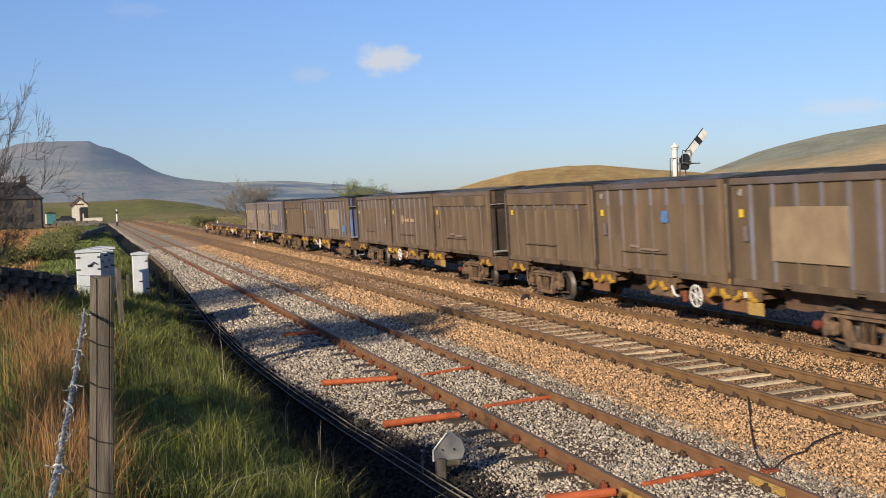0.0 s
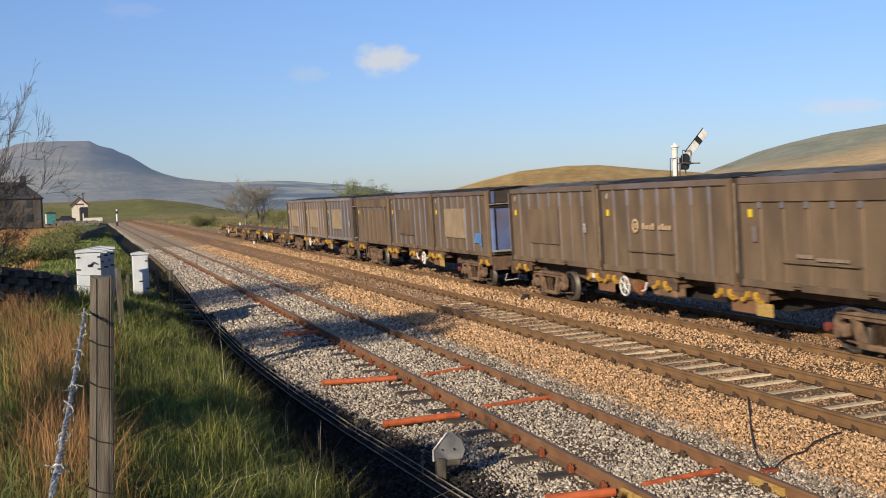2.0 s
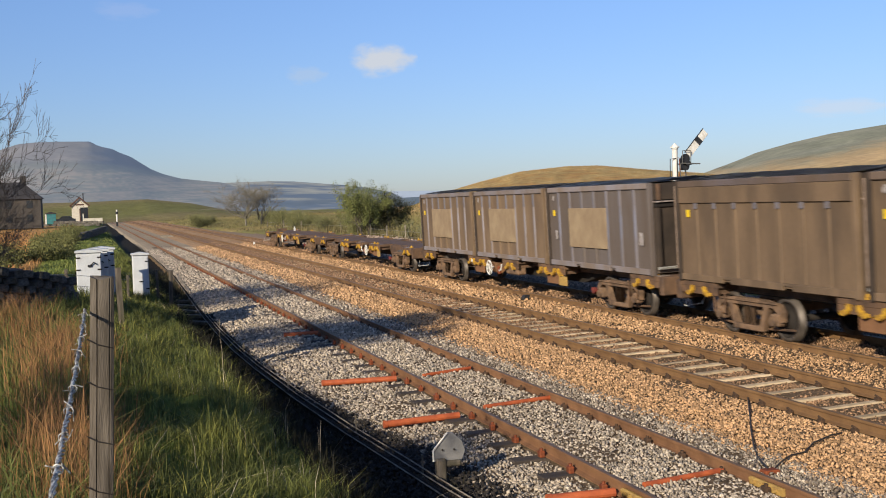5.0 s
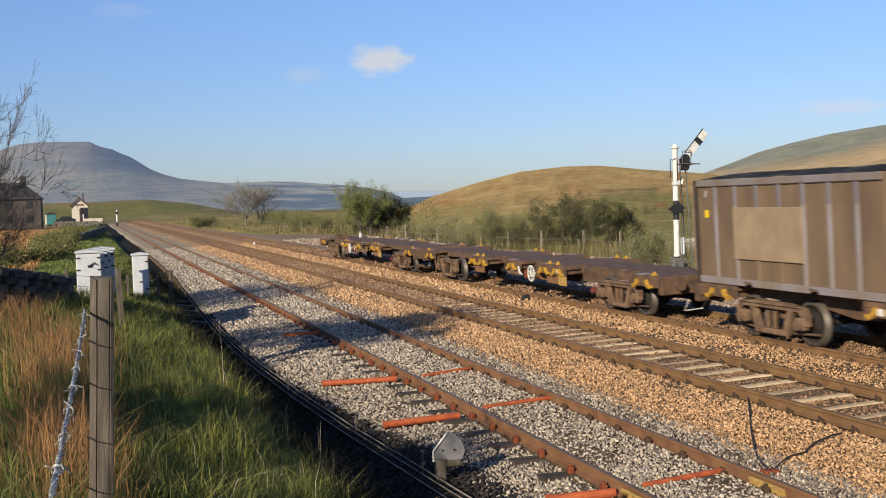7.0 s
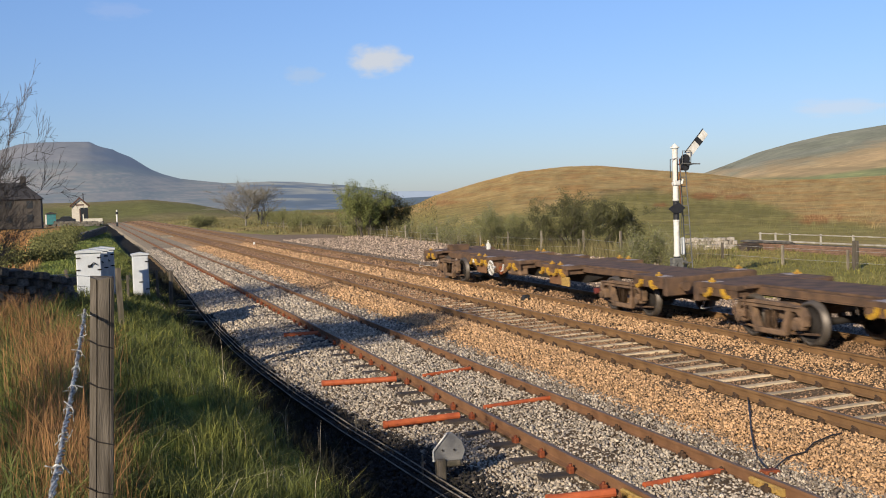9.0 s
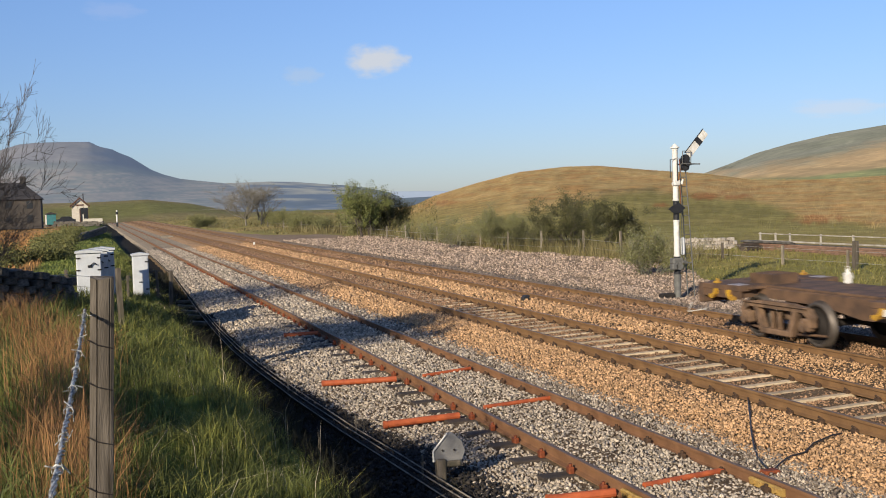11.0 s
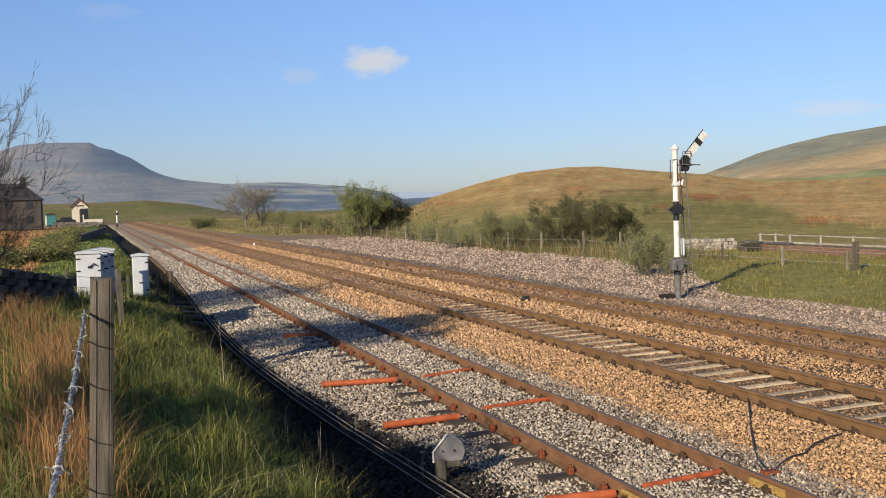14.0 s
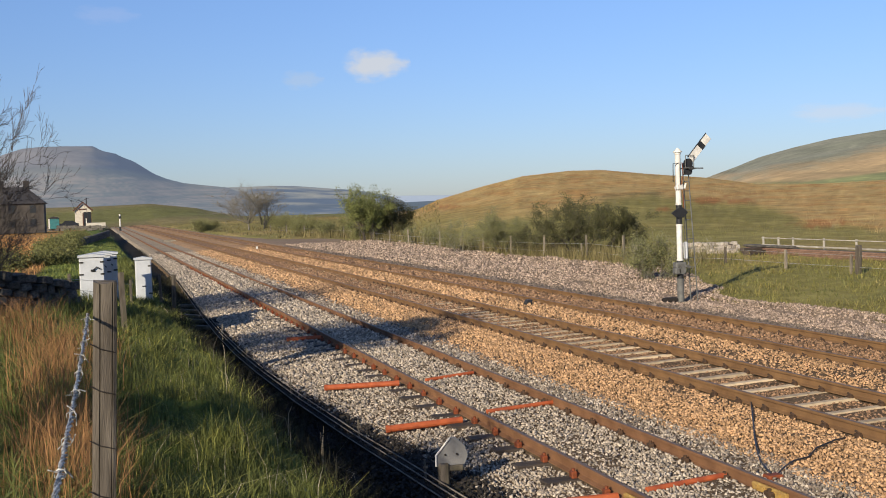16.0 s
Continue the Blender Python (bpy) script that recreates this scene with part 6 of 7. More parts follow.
def cabinet(name, x, y, w, d, z0, h, label, doors=1, turn=0.0):
    thing = tagged(empty(name, pose(x, y, z0, 0, 0, turn)), label, "equipment cabinet", "railway equipment cabinets")
    bm = bmesh.new()
    block(bm, -w / 2 - 0.03, w / 2 + 0.03, -d / 2 - 0.03, d / 2 + 0.03, -0.3, 0.08, 0.01)
    part("plinth", bm, M["concrete"], thing)
    bm = bmesh.new()
    block(bm, -w / 2, w / 2, -d / 2, d / 2, 0.06, h, 0.015)
    part("body", bm, M["grey_box"], thing)
    bm = bmesh.new()
    extrude(bm, [(-w / 2 - 0.03, h), (w / 2 + 0.03, h), (w / 2 + 0.03, h + 0.04), (0, h + 0.085), (-w / 2 - 0.03, h + 0.04)], "y", -d / 2 - 0.04, d / 2 + 0.04)
    part("roof", bm, M["grey_box"], thing)
    bm = bmesh.new()
    block(bm, -w / 2 + 0.02, w / 2 - 0.02, -d / 2 - 0.022, -d / 2, 0.12, h - 0.06, 0.006)
    door = part("door", bm, M["grey_box"], thing, "light grey steel door")
    bm = bmesh.new()
    if doors > 1:
        block(bm, -0.03, 0.08, -d / 2 - 0.05, -d / 2 - 0.02, h - 0.36, h - 0.3, 0.01)
        bent(bm, [(0.02, -d / 2 - 0.05, h - 0.32), (0.12, -d / 2 - 0.06, h - 0.24), (0.19, -d / 2 - 0.05, h - 0.3)], 0.014, 6)
    else:
        block(bm, -0.06, 0.06, -d / 2 - 0.05, -d / 2 - 0.02, h * 0.36, h * 0.36 + 0.03, 0.008)
    part("handle", bm, M["black"], door, "black door handle")
    for zz in ((h - 0.42, h - 0.12) if doors > 1 else (h * 0.85, h * 0.2)):
        for s in ((-1, 1) if doors > 1 else (1,)):
            bm = bmesh.new()
            block(bm, s * (w / 2 - 0.05) - 0.05, s * (w / 2 - 0.05) + 0.05, -d / 2 - 0.035, -d / 2 - 0.02, zz - 0.02, zz + 0.015)
            part("hinge", bm, M["dark"], door)
    return thing


# a row of three linked cabinets, and a single one
for i in range(3):
    cabinet("relay_cabinet", -0.1 + 0.17 * i, 28.5 + 0.85 * i, 0.6, 0.6, 0.5, 1.46, "tall light grey steel relay cabinet in a row of three", 2, 0)
cabinet("location_cabinet", 1.28, 32.0, 0.44, 0.42, 0.5, 1.2, "slim light grey steel cabinet on the bank")


def fence_post(x, y, z0, z1, w, label="weathered grey wooden fence post", group="fence posts", mat="post", lean=(0, 0)):
    bm = bmesh.new()
    k = w / 2
    extrude(bm, [(-k, -k * 0.9), (-k * 0.2, -k), (k, -k * 0.85), (k * 0.95, k * 0.3), (k * 0.9, k), (-k * 0.9, k * 0.9)], "z", z0 - 0.4, z1)
    for v in bm.verts:
        if v.co.z > z1 - 0.01:
            v.co.z += noise.noise(v.co * 40) * 0.02
    return tagged(part("fence_post", bm, M[mat]), label, "post", group), (x, y)


def put_post(x, y, z0, z1, w, **kw):
    ob, _ = fence_post(x, y, 0, z1 - z0, w, **kw)
    ob.matrix_basis = pose(x, y, z0, random.uniform(-2, 2), random.uniform(-2, 2), random.uniform(-20, 20))
    return ob


# the big post close to the camera, split and weathered
random.seed(4)
bm = bmesh.new()
rng = random.Random(2)
outline = [(-0.063, -0.055), (-0.03, -0.062), (-0.027, -0.05), (-0.022, -0.061), (0.01, -0.063), (0.036, -0.06), (0.04, -0.05), (0.045, -0.06), (0.063, -0.052),
           (0.06, 0.0), (0.064, 0.055), (0.0, 0.06), (-0.06, 0.055)]
rings = []
for i in range(25):
    zz = 1.0 + (2.665 - 1.0) * i / 24
    rings.append([bm.verts.new((u + noise.noise((u * 30, zz * 2, v * 30)) * 0.004, v + noise.noise((u * 30, zz * 1.5, 9)) * 0.005,
                                zz + (noise.noise((u * 60, v * 60, 0)) * 0.016 if i == 24 else 0))) for u, v in outline])
for p, q in zip(rings, rings[1:]):
    for i in range(len(outline)):
        j = (i + 1) % len(outline)
        bm.faces.new((p[i], p[j], q[j], q[i]))
bm.faces.new(rings[-1])
bmesh.ops.recalc_face_normals(bm, faces=bm.faces[:])
ob = tagged(part("fence_post", bm, M["post"]), "thick split weathered wooden fence post with wire", "post", "fence posts")
ob.matrix_basis = Matrix.Translation((0.037, 5.4, 2.66)) @ Matrix.Rotation(radians(2.6), 4, "Y") @ Matrix.Diagonal((0.86, 0.9, 1, 1)) @ Matrix.Translation((0, 0, -2.66))
put_post(0.44, 20.0, 0.95, 1.96, 0.1)
put_post(-0.57, 26.0, 0.75, 1.68, 0.07)
put_post(-0.62, 27.5, 0.7, 1.45, 0.06)
put_post(0.8, 28.0, 0.5, 1.36, 0.06)
put_post(1.72, 31.5, 0.2, 1.28, 0.07)
put_post(1.95, 30.0, 0.1, 1.33, 0.1)
put_post(-1.25, 24.0, 0.9, 1.75, 0.07)
put_post(-0.95, 26.0, 0.8, 1.3, 0.07)


# twisted bundle of fence wire with barbs, coming from the post towards the camera
def wire_bundle():
    bm = bmesh.new()
    a_, b_ = Vector((-0.045, 5.36, 2.515)), Vector((-0.115, 1.5, 2.395))
    for k in range(3):
        pts = []
        for i in range(181):
            f = i / 180
            p = a_.lerp(b_, f)
            p.z += -0.03 * math.sin(math.pi * f)
            ph = 2 * math.pi * (f * 27 + k / 3) + 1.2 * math.sin(f * 37)
            pts.append(p + Vector((math.cos(ph) * (0.005 + 0.002 * math.sin(f * 53 + 2 * k)), 0, math.sin(ph) * 0.0062 + 0.002 * math.sin(f * 60 + k))))
        bent(bm, pts, 0.0031, 6)
    thing = part("fence_wire", bm, M["wire"], None)
    tagged(thing, "twisted bright galvanised barbed wire strands", "wire")
    for i in range(11):
        f = 0.04 + i * 0.086
        p = a_.lerp(b_, f) + Vector((0, 0, -0.03 * math.sin(math.pi * f)))
        bm = bmesh.new()
        a0 = i * 1.9
        ang = [p + Vector((math.cos(a0) * 0.03, -0.012, math.sin(a0) * 0.03))] + [p + Vector((math.cos(t_) * 0.0135, (t_ - 3.6) * 0.003, math.sin(t_) * 0.0135)) for t_ in [0.9 * j for j in range(9)]] + [p + Vector((-math.cos(a0) * 0.03, 0.012, -math.sin(a0) * 0.03))]
        bent(bm, ang, 0.0018, 4)
        part("barb", bm, M["wire"], thing)


wire_bundle()
for z_ in (2.36, 2.16, 1.9, 1.66):
    bm = bmesh.new()
    bent(bm, [(-0.03 - 0.045 * (2.66 - z_), 5.337, z_ + 0.02), (0.015 - 0.045 * (2.66 - z_), 5.335, z_ - 0.008), (0.084 - 0.045 * (2.66 - z_), 5.342, z_ - 0.03)], 0.003, 5)
    tagged(part("tie_wire", bm, M["dark"]), "rusty wire wrapped round the post", "wire", "tie wires")
for z_ in (0.95, 1.2, 1.45):
    bm = bmesh.new()
    bent(bm, [(-3.5, 22.0, z_ + 0.35), (-1.25, 24.0, z_ + 0.25), (-0.57, 26.0, z_ + 0.12), (0.8, 28.0, z_ - 0.2)], 0.006, 4)
    tagged(part("fence_wire", bm, M["wire"]), "thin galvanised fence wire strung between posts", "wire", "fence wires")


# dry stone walls on the bank
def stone_wall(name, path, h, sx, rows, label, seed, mat="wall_stone"):
    rng = random.Random(seed)
    thing = tagged(empty(name, Matrix.Translation((path[0][0], path[0][1], 0))), label, "wall", kind="structure")
    shapes = []
    for k in range(5):
        bm = bmesh.new()
        bmesh.ops.create_cube(bm, size=1)
        for v in bm.verts:
            v.co = Vector((v.co.x * rng.uniform(0.75, 1.1), v.co.y * rng.uniform(0.75, 1.1), v.co.z * rng.uniform(0.7, 1.1)))
        bmesh.ops.bevel(bm, geom=bm.edges[:], offset=0.09, segments=1, affect="EDGES")
        me = bpy.data.meshes.new("stone")
        bm.to_mesh(me)
        bm.free()
        me.materials.append(M[mat])
        shapes.append(me)
    for (xa, ya, za), (xb, yb, zb) in zip(path, path[1:]):
        L_ = math.hypot(xb - xa, yb - ya)
        ang = math.degrees(math.atan2(yb - ya, xb - xa))
        k = max(1, int(L_ / sx))
        for r in range(rows):
            for i in range(k):
                f = (i + (0.5 if r % 2 else 0) + rng.uniform(-0.1, 0.1)) / k
                x, y = xa + (xb - xa) * f, ya + (yb - ya) * f
                zg = za + (zb - za) * f
                m = pose(x - path[0][0], y - path[0][1], zg + h / rows * (r + 0.45), rng.uniform(-6, 6), rng.uniform(-8, 8), ang + rng.uniform(-9, 9)) @ Matrix.Diagonal(
                    (sx * rng.uniform(0.85, 1.15), 0.42 * rng.uniform(0.8, 1.1), h / rows * rng.uniform(0.95, 1.35), 1))
                share("stone", rng.choice(shapes), thing, m)


stone_wall("wall_bank", [(-4.6, 22.2, 1.15), (-2.4, 22.6, 1.1), (-1.2, 23.6, 0.85), (-0.45, 24.6, 0.6)], 0.95, 0.3, 6, "tumbled dark dry stone wall on the bank", 1)
stone_wall("wall_lane", [(-1.1, 98, 0.35), (0.2, 125, 0.25), (1.9, 158, 0.15)], 0.75, 1.0, 3, "dark dry stone wall beside the line", 2)
stone_wall("wall_field", [(-13, 236, 0.35), (-4, 227, 0.3), (2.4, 222, 0.1)], 0.95, 1.3, 2, "dark dry stone wall across the field", 5)
stone_wall("wall_rubble", [(27.9, 47.6, -0.1), (30.7, 46.9, -0.1)], 0.8, 0.22, 5, "pale tumbled rubble stone wall", 3, "rubble")


# ---- beyond the far line ----
def parapet():
    thing = tagged(empty("brick_parapet", Matrix.Translation((30.6, 46.2, -0.03))), "low red brick wall with dark coping stones", "wall", kind="structure")
    bm = bmesh.new()
    block(bm, 0.05, 0.3, -28, 0, -0.3, 0.5)
    part("core", bm, M["wall_stone"], thing)
    bm = bmesh.new()
    block(bm, -0.052, 0.052, -0.108, 0.108, -0.034, 0.034, 0.006)
    first = None
    for r in range(6):
        for i in range(46):
            m = Matrix.Translation((0.0 + random.uniform(-0.006, 0.006), -0.12 - 0.228 * i - (0.114 if r % 2 else 0), 0.06 + r * 0.076))
            if first is None:
                first = part("brick", bm, M["brick"], thing)
                first.matrix_basis = m
            else:
                share("brick", first.data, thing, m)
    bm = bmesh.new()
    block(bm, -0.05, 0.06, -28, -10.7, -0.2, 0.5)
    part("brick_face", bm, M["brick"], thing)
    for i in range(4):
        bm = bmesh.new()
        block(bm, -0.12, 0.36, -0.95 * (i + 1) + 0.01, -0.95 * i, 0.5, 0.6, 0.02)
        part("coping", bm, M["wall_stone"], thing)


parapet()


def railing():
    thing = tagged(empty("white_railing", Matrix.Translation((30.9, 45.1, 0.38))), "white painted timber post and rail fence", "railing")
    ys_ = [0.0, -1.22, -2.34, -4.57, -6.73, -8.9, -11.1, -13.3, -15.5, -17.7]
    for i, v in enumerate(ys_):
        bm = bmesh.new()
        block(bm, -0.04, 0.04, -0.04, 0.04, -0.55, 0.58, 0.01)
        part("rail_post", bm, M["rail_white"], thing).matrix_basis = Matrix.Translation((0, v, 0))
    for a_, b_, zz, hh in ((0, -17.7, 0.52, 0.022), (0, -17.7, 0.18, 0.04)):
        bm = bmesh.new()
        block(bm, -0.08, -0.05, b_ - 0.05, a_ + 0.05, zz - hh, zz + hh, 0.006)
        part("rail_board", bm, M["rail_white"], thing)


railing()
right_posts = [(25.34, 31.4, -0.2, 1.12, 0.17), (25.32, 31.75, -0.2, 0.8, 0.08), (25.1, 35.2, -0.2, 0.86, 0.09), (25.2, 39.5, -0.2, 0.84, 0.09), (23.45, 45.3, 0, 1.3, 0.1), (23.75, 45.0, 0, 0.85, 0.08),
               (24.4, 51.3, 0, 1.2, 0.1), (24.0, 51.0, -0.1, 0.75, 0.08), (22.95, 53.5, 0, 1.2, 0.1), (22.6, 57.5, 0, 1.1, 0.09), (22.4, 61.5, 0, 1.15, 0.09), (22.3, 65.5, 0, 1.1, 0.09), (22.2, 69.5, 0, 1.2, 0.09),
               (22.2, 73.4, 0, 1.1, 0.09), (22.2, 77.2, 0, 1.25, 0.09), (22.6, 84, 0, 1.1, 0.09), (23.0, 91, 0, 1.1, 0.09), (23.4, 98, 0, 1.1, 0.09), (23.8, 106, 0, 1.1, 0.1), (23.6, 115, 0, 1.1, 0.1),
               (23.3, 125, 0, 1.1, 0.1), (23.1, 136, 0, 1.1, 0.1), (22.9, 148, 0, 1.1, 0.1), (25.3, 27.5, -0.2, 0.9, 0.1), (25.3, 23.5, -0.2, 0.9, 0.1)]
for x, y, z0, z1, w in right_posts:
    dark_ = w > 0.15 or y == 39.5
    put_post(x, y, z0, z1, w, label="dark weathered wooden fence post beyond the line" if dark_ else "pale weathered wooden fence post beyond the line", mat="post" if dark_ else "post_pale")
for zz in (0.35, 0.75):
    bm = bmesh.new()
    line = sorted([(p[1], p[0]) for p in right_posts if p[4] > 0.085])
    bent(bm, [(x, y, zz) for y, x in line], 0.008, 4)
    tagged(part("fence_wire", bm, M["wire"]), "thin wire strung along the far fence", "wire", "fence wires")


# ---- far buildings ----
def signal_box():
    thing = tagged(empty("signal_box", Matrix.Translation((-2.6, 292, -0.1))), "small cream and brown timber signal box", "building")
    def p_(nm, bm, mat, label=""):
        return part(nm, bm, M[mat], thing, label)
    bm = bmesh.new()
    block(bm, -2.0, 2.0, 0, 5, 0, 4.6)
    p_("wall", bm, "cream")
    bm = bmesh.new()
    extrude(bm, [(-2.4, 4.45), (0, 6.55), (2.4, 4.45), (2.4, 4.65), (0, 6.8), (-2.4, 4.65)], "y", -0.4, 5.4)
    p_("roof", bm, "slate", "dark brown edged slate roof")
    bm = bmesh.new()
    extrude(bm, [(-2.0, 4.55), (0, 6.3), (2.0, 4.55)], "y", -0.02, 0.1)
    p_("gable", bm, "cream")
    for s in (-1, 1):
        bm = bmesh.new()
        extrude(bm, [(s * 2.45, 4.3), (0, 6.5), (0, 6.95), (s * 2.45, 4.75)], "y", -0.5, -0.41)
        p_("bargeboard", bm, "brown_paint", "dark red-brown bargeboard")
    bm = bmesh.new()
    block(bm, -0.15, 2.02, -0.06, -0.01, 0.0, 3.9)
    p_("timber_front", bm, "brown_paint", "dark brown boarded front")
    bm = bmesh.new()
    block(bm, -1.0, 1.0, -0.06, -0.01, 4.75, 5.1)
    p_("name_strip", bm, "brown_paint")
    for x0, x1 in ((0.1, 0.95), (1.0, 1.9)):
        bm = bmesh.new()
        block(bm, x0, x1, -0.08, -0.02, 0.7, 4.2)
        p_("window", bm, "glass", "dark window")
    bm = bmesh.new()
    block(bm, 0.6, 0.82, -0.14, -0.05, 0.8, 2.6)
    p_("door", bm, "white", "white door")
    bm = bmesh.new()
    tube(bm, (0.9, 2, 5.9), (0.9, 2, 7.9), 0.12, n=8)
    p_("chimney", bm, "dark")
    bm = bmesh.new()
    block(bm, 0.6, 5.4, -1.6, -1.2, 0, 1.4)
    tagged(part("platform_wall", bm, M["cream"]), "pale low wall beside the signal box", "wall").matrix_basis = Matrix.Translation((-2.6, 292, -0.1))


M["brown_paint"] = material("red_brown_timber_paint", (0.11, 0.05, 0.035), (0.07, 0.035, 0.026), scale=2, bump=0.2)
M["slate"] = material("dark_slate", (0.055, 0.05, 0.05), (0.035, 0.032, 0.033), scale=1.0, bump=0.3)
M["glass"] = material("dark_glass", (0.02, 0.025, 0.03), (0.03, 0.03, 0.035), rough=0.1, bump=0.0, spec=0.5)
M["teal"] = material("teal_painted_boards", (0.05, 0.2, 0.2), (0.04, 0.14, 0.15), scale=2, bump=0.2)
M["house_stone"] = material("grey_sandstone", (0.09, 0.077, 0.066), (0.055, 0.048, 0.042), scale=0.8, bump=0.5, dist=0.05)
M["car_paint"] = material("dark_car_paint", (0.03, 0.032, 0.038), (0.025, 0.026, 0.03), rough=0.25, bump=0.0, spec=0.5)
signal_box()


def stone_house():
    thing = tagged(empty("stone_house", Matrix.Translation((-13.4, 200, 0.9))), "grey sandstone house with a hipped slate roof", "house")
    bm = bmesh.new()
    block(bm, -5.2, 5.2, 0, 8, -0.5, 4.7)
    part("wall", bm, M["house_stone"], thing)
    bm = bmesh.new()
    a_ = [bm.verts.new(v) for v in ((-5.6, -0.4, 4.6), (5.6, -0.4, 4.6), (5.6, 8.4, 4.6), (-5.6, 8.4, 4.6), (-2.2, 4, 7.6), (2.2, 4, 7.6))]
    for f in ((0, 1, 5, 4), (1, 2, 5), (2, 3, 4, 5), (3, 0, 4), (3, 2, 1, 0)):
        bm.faces.new([a_[i] for i in f])
    part("roof", bm, M["slate"], thing)
    for x in (-2.0, 2.3):
        bm = bmesh.new()
        block(bm, x - 0.5, x + 0.5, 3.6, 4.4, 6.8, 8.7, 0.05)
        part("chimney", bm, M["house_stone"], thing)
    for x in (-3.4, 0, 3.4):
        for z in (0.6, 3.0):
            bm = bmesh.new()
            block(bm, x - 0.5, x + 0.5, -0.06, 0.02, z, z + 1.3)
            part("window", bm, M["glass"], thing, "dark sash window")


stone_house()
thing = tagged(empty("garden_shed", Matrix.Translation((-7.65, 230, 0.7))), "small teal timber shed", "shed")
bm = bmesh.new()
block(bm, -0.95, 0.95, 0, 2, 0, 2.1)
part("wall", bm, M["teal"], thing)
bm = bmesh.new()
extrude(bm, [(-1.1, 2.05), (1.1, 2.05), (1.1, 2.15), (0, 2.5), (-1.1, 2.15)], "y", -0.15, 2.15)
part("roof", bm, M["slate"], thing)
bm = bmesh.new()
block(bm, -1.05, -0.8, -0.05, 0.0, 0, 2.0)
part("corner_board", bm, M["white"], thing, "white corner board")


def car(x, y, z0):
    thing = tagged(empty("parked_car", Matrix.Translation((x, y, z0))), "dark parked car beside the signal box", "car")
    bm = bmesh.new()
    extrude(bm, [(-1.9, 0.35), (-1.9, 0.85), (-1.2, 0.95), (-0.7, 1.45), (0.9, 1.45), (1.5, 0.95), (2.0, 0.85), (2.0, 0.35)], "y", -0.8, 0.8)
    part("body", bm, M["car_paint"], thing)
    for xx in (-1.2, 1.25):
        for s in (-1, 1):
            bm = bmesh.new()
            tube(bm, (xx, s * 0.82 - 0.08, 0.33), (xx, s * 0.82 + 0.08, 0.33), 0.33, n=14)
            part("wheel", bm, M["black"], thing)
    bm = bmesh.new()
    extrude(bm, [(-1.0, 0.97), (-0.62, 1.38), (0.8, 1.38), (1.25, 0.97)], "y", -0.81, -0.8)
    part("side_window", bm, M["glass"], thing)


car(-5.0, 236, 0.75)
thing = tagged(empty("small_signal", Matrix.Translation((5.05, 230, -0.2))), "short white signal post beside the siding", "railway signal")
bm = bmesh.new()
tube(bm, (0, 0, 0), (0, 0, 3.4), 0.16, n=10)
part("post", bm, M["white"], thing)
bm = bmesh.new()
block(bm, -0.25, 0.25, -0.2, 0.2, 2.5, 3.0, 0.03)
part("lamp_case", bm, M["black"], thing)
bm = bmesh.new()
block(bm, -0.2, 0.2, -0.18, 0.18, 0, 0.9, 0.02)
part("base", bm, M["black"], thing)


# ---- on the ballast ----
def marker():
    thing = tagged(empty("marker_board", pose(3.9, 12.03, -0.36, 0, 0, -8)), "grey pointed marker board on a short post", "sign")
    bm = bmesh.new()
    extrude(bm, [(-0.19, 0.26), (-0.19, 0.4), (-0.02, 0.6), (0.05, 0.6), (0.16, 0.5), (0.2, 0.38), (0.16, 0.27)], "y", -0.02, 0.02)
    bmesh.ops.bevel(bm, geom=bm.edges[:], offset=0.008, segments=1, affect="EDGES")
    part("plate", bm, M["marker_grey"], thing, "grey painted plate with a pale rim")
    bm = bmesh.new()
    bent(bm, [(-0.19, -0.03, 0.27), (-0.19, -0.03, 0.4), (-0.02, -0.03, 0.6)], 0.012, 5)
    part("rim", bm, M["white"], thing, "white rim")
    bm = bmesh.new()
    for xx in (-0.08, 0.06):
        tube(bm, (xx, -0.04, 0.4), (xx, -0.02, 0.4), 0.011, n=8)
    part("bolt", bm, M["dark"], thing)
    bm = bmesh.new()
    block(bm, -0.16, -0.04, -0.07, 0.06, -0.1, 0.3, 0.015)
    block(bm, -0.16, 0.14, -0.05, 0.05, 0.2, 0.27, 0.015)
    part("post", bm, M["post"], thing, "mossy timber post")


marker()
for pts in ([(3.88, 19.25), (5.2, 19.02)], [(5.72, 19.02), (6.76, 19.36)], [(3.96, 15.2), (5.14, 15.3)], [(5.68, 15.66), (6.9, 15.86)],
            [(4.55, 10.6), (5.3, 10.52)], [(5.7, 10.6), (6.8, 10.76)], [(4.5, 26.95), (5.34, 26.85)]):
    (xa, ya), (xb, yb) = pts
    bm = bmesh.new()
    inner = xa > 5.5
    r = 0.035 if inner else 0.052
    tube(bm, (xa, ya, -0.245 if inner else -0.27), (xb, yb, -0.235 if inner else -0.26), r, n=12)
    if not inner:
        tube(bm, (xa - 0.02, ya, -0.27), (xa + 0.03, ya, -0.27), r * 1.12, n=12)
    tagged(part("orange_tube", bm, M["orange"]), "faded orange cable tube lying across the siding", "tube", "orange cable tubes")

bm = bmesh.new()
bent(bm, [(x - 0.06, y, -0.34) for x, y in EDGE], 0.04, 8)
tagged(part("cable_duct", bm, M["duct"]), "black cable duct along the edge of the ballast", "cable duct")
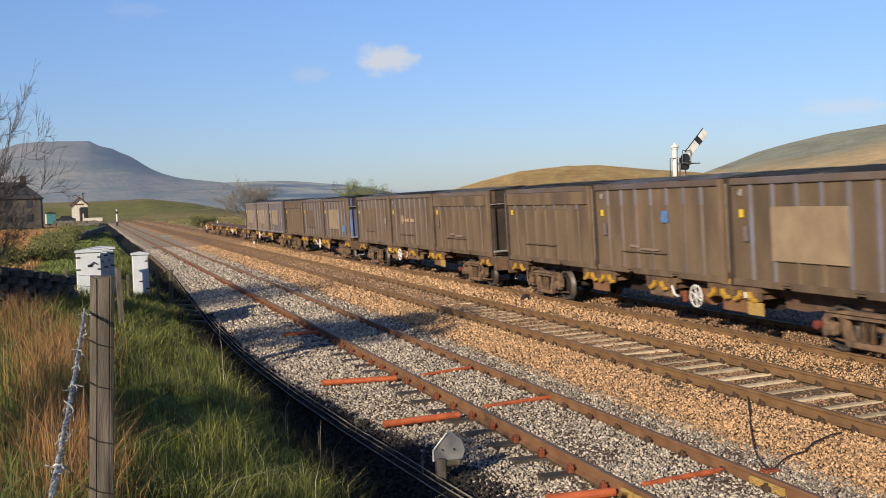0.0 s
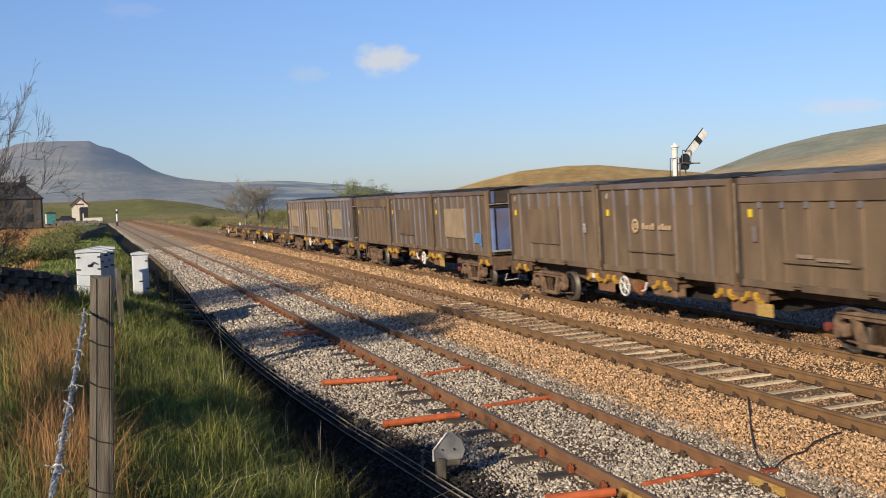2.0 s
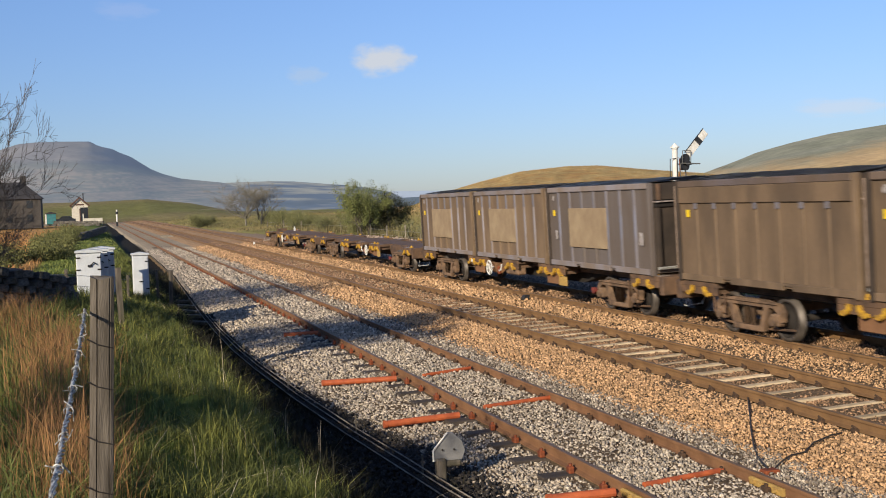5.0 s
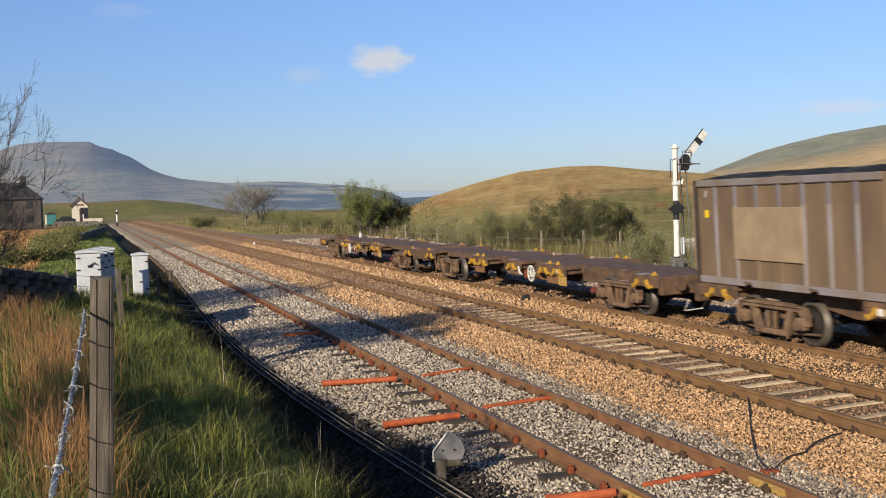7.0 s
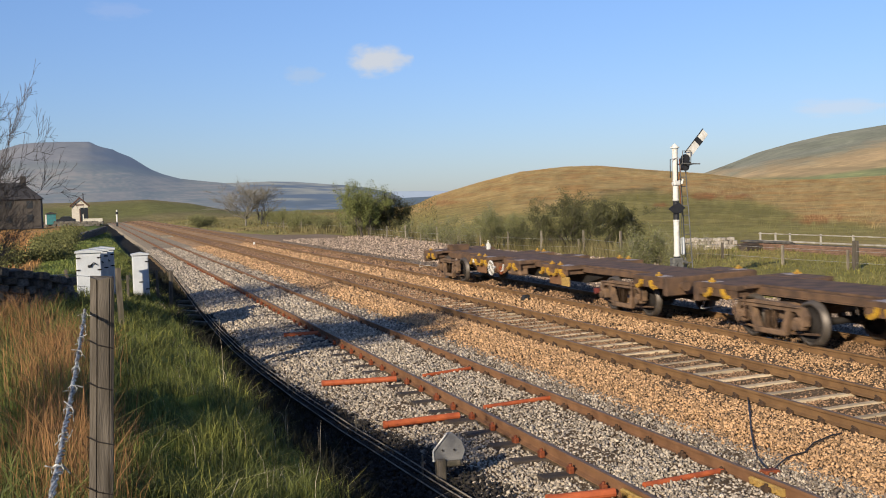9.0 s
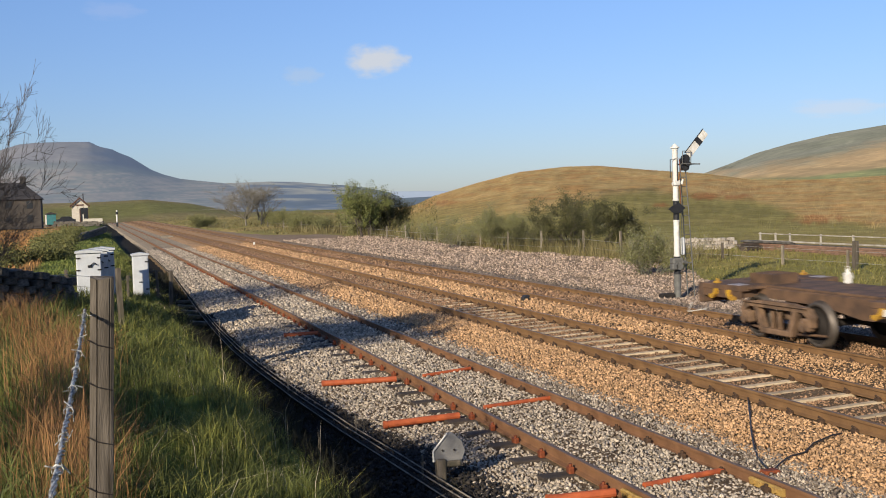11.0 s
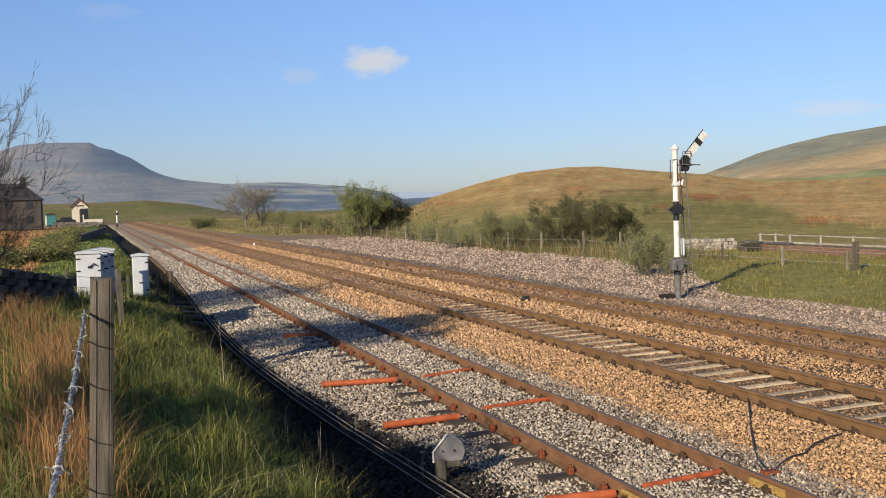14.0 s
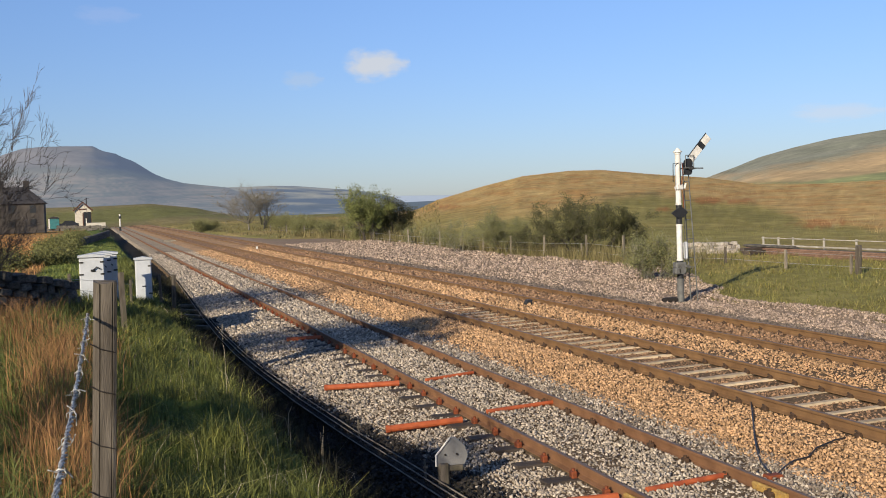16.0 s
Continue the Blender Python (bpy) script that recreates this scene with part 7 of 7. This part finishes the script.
for off, zz in ((-0.02, -0.255), (0.06, -0.25), (-0.12, -0.29)):
    bm = bmesh.new()
    bent(bm, [(x + off, y, zz + noise.noise((off * 9, y, 0)) * 0.02) for x, y in EDGE], 0.009, 6)
    tagged(part("signal_wire", bm, M["wire_dull"]), "galvanised signal wire along the ballast edge", "wire", "signal wires")
for x, y in ((3.2, 19.5), (3.06, 24.4), (3.42, 15.1), (3.15, 30), (3.3, 36), (3.6, 12.4)):
    bm = bmesh.new()
    block(bm, -0.012, 0.012, -0.012, 0.012, -0.6, 0.02, 0.003)
    tube(bm, (-0.02, 0, -0.08), (0.03, 0, -0.08), 0.018, n=8)
    tagged(part("pulley_stake", bm, M["post_pale"]), "thin pale iron pulley stake for signal wires", "stake", "pulley stakes").matrix_basis = Matrix.Translation((x + 0.08, y, -0.1))
# stepping boards and stones by the duct
for i, (x, y) in enumerate(((2.85, 33.5), (2.9, 35), (2.95, 37), (3.05, 39), (2.8, 31.5))):
    bm = bmesh.new()
    block(bm, -0.35, 0.25, -0.12, 0.12, -0.05, 0.05, 0.015)
    tagged(part("timber_board", bm, M["post"]), "short weathered timber board beside the duct", "board", "timber boards").matrix_basis = pose(x, y, -0.3, 0, 6, random.uniform(-25, 25))

CABLE = [(9.42, 14.15), (9.0, 13.5), (8.62, 12.9), (8.2, 12.25), (7.88, 11.74), (7.6, 11.25), (7.4, 10.85), (7.27, 10.55)]
bm = bmesh.new()
bent(bm, [(x, y, bed(x) + 0.045 + 0.02 * math.sin(i * 2.1)) for i, (x, y) in enumerate(CABLE)], 0.012, 7)
tagged(part("bond_cable", bm, M["black"]), "thick black bonding cable over the ballast", "cable", "bonding cables")
bm = bmesh.new()
bent(bm, [(x, y, bed(x) + 0.045 + 0.02 * math.sin(i * 1.7)) for i, (x, y) in enumerate([(7.3, 10.5), (7.6, 10.75), (7.94, 11.04), (8.2, 11.12), (8.45, 11.29), (8.8, 11.4), (9.1, 11.55)])], 0.011, 7)
tagged(part("bond_cable", bm, M["black"]), "thick black bonding cable over the ballast", "cable", "bonding cables")
bm = bmesh.new()
block(bm, 7.18, 7.38, 10.45, 10.6, -0.3, -0.22, 0.015)
tagged(part("cable_lug", bm, M["clip"]), "rust red cable lug at the rail foot", "lug")
bm = bmesh.new()
block(bm, 12.2, 12.4, 29.9, 30.12, -0.1, 0.03, 0.03)
block(bm, 12.26, 12.44, 29.95, 30.15, 0.0, 0.06, 0.02)
tagged(part("track_box", bm, M["black"]), "small black track box between the lines", "box")
bm = bmesh.new()
block(bm, 12.2, 12.34, 86.3, 86.5, -0.15, 0.16, 0.02)
tagged(part("white_peg", bm, M["white"]), "small white peg between the lines", "peg")


# boarded crossing over the main lines, far down the line
for j in range(3):
    bm = bmesh.new()
    block(bm, 7.7, 8.95, -0.12, 0.12, -0.3, -0.1, 0.02)
    tagged(part("crossing_board", bm, M["post_pale"]), "pale weathered crossing timber beside the line", "board", "crossing timbers").matrix_basis = Matrix.Translation((0, 128 + 2.4 * j, 0))
# stack of old dark sleepers at the end of the brick wall
for j in range(5):
    bm = bmesh.new()
    block(bm, -0.9, 0.9, -0.12, 0.12, 0, 0.13, 0.012)
    tagged(part("old_sleeper", bm, M["timber"]), "dark old timber sleeper in a stack", "sleeper", "stacked sleepers").matrix_basis = pose(30.1 + 0.05 * (j % 2), 44.6 - 0.26 * (j % 2) + 0.02 * j, height(30.1, 44.5) - 0.02 + 0.13 * (j // 2), 0, 0, 24 - 2 * j)


# ---- clouds ----
def cloud_material(name, colour, strength):
    m = bpy.data.materials.new(name)
    m.use_nodes = True
    n, link = m.node_tree.nodes, m.node_tree.links.new
    n.remove(n["Principled BSDF"])
    tc, ns, gr, mx = n.new("ShaderNodeTexCoord"), n.new("ShaderNodeTexNoise"), n.new("ShaderNodeVectorMath"), n.new("ShaderNodeMixShader")
    gr.operation = "LENGTH"
    link(tc.outputs["Object"], gr.inputs[0])
    ns.inputs["Scale"].default_value, ns.inputs["Detail"].default_value = 1.8, 5
    link(tc.outputs["Object"], ns.inputs["Vector"])
    add = n.new("ShaderNodeMath")
    add.operation = "MULTIPLY_ADD"
    link(ns.outputs["Fac"], add.inputs[0])
    add.inputs[1].default_value = -1.1
    link(gr.outputs["Value"], add.inputs[2])
    mr = n.new("ShaderNodeMapRange")
    mr.interpolation_type = "SMOOTHSTEP"
    mr.inputs["From Min"].default_value, mr.inputs["From Max"].default_value = 0.42, -0.2
    mr.inputs["To Max"].default_value = strength
    link(add.outputs[0], mr.inputs["Value"])
    em, tr = n.new("ShaderNodeEmission"), n.new("ShaderNodeBsdfTransparent")
    em.inputs["Color"].default_value = (*colour, 1)
    link(mr.outputs[0], mx.inputs[0])
    link(tr.outputs[0], mx.inputs[1])
    link(em.outputs[0], mx.inputs[2])
    link(mx.outputs[0], n["Material Output"].inputs["Surface"])
    return m


CLOUDS = []


def cloud(az, el, w, h, colour, strength, drift, label, seed):
    """A small cloud 4 km off: a shallow lens that thins out at its rim."""
    bm = bmesh.new()
    n_, k_ = 28, 10
    rings = [[bm.verts.new((math.cos(2 * math.pi * i / n_) * j / k_, -0.25 * (1 - (j / k_) ** 2), math.sin(2 * math.pi * i / n_) * j / k_)) for i in range(n_)] for j in range(1, k_ + 1)]
    mid = bm.verts.new((0, -0.25, 0))
    for i in range(n_):
        bm.faces.new((mid, rings[0][i], rings[0][(i + 1) % n_]))
        for j in range(k_ - 1):
            bm.faces.new((rings[j][i], rings[j + 1][i], rings[j + 1][(i + 1) % n_], rings[j][(i + 1) % n_]))
    ob = tagged(part("cloud", bm, cloud_material("thin_cloud", colour, strength), smooth=True), label, "cloud", "small clouds")
    ob.scale = (w, 60, h)
    rows = []
    for t in (0.0, 4.0, 8.0, 12.0, 16.0):
        a_, e_ = radians(az + drift * t), radians(el)
        rows.append((t, pose(4000 * math.sin(a_) * math.cos(e_), 4000 * math.cos(a_) * math.cos(e_), 2.98 + 4000 * math.sin(e_), 0, 1.8, -az)))
    ob.visible_shadow = False
    CLOUDS.append((ob, rows))


cloud(15.25, 7.45, 140, 72, (0.56, 0.56, 0.56), 0.8, -0.048, "small soft white cumulus cloud", 1)
cloud(11.2, 6.75, 90, 42, (0.46, 0.5, 0.54), 0.3, -0.033, "faint thin grey cloud wisp", 2)
cloud(38.4, 4.0, 190, 40, (0.6, 0.58, 0.6), 0.36, -0.03, "faint flat pale cloud streak", 3)
cloud(2.5, 10.0, 130, 40, (0.6, 0.56, 0.64), 0.1, -0.1, "very faint pinkish cloud wisp", 4)


motions()
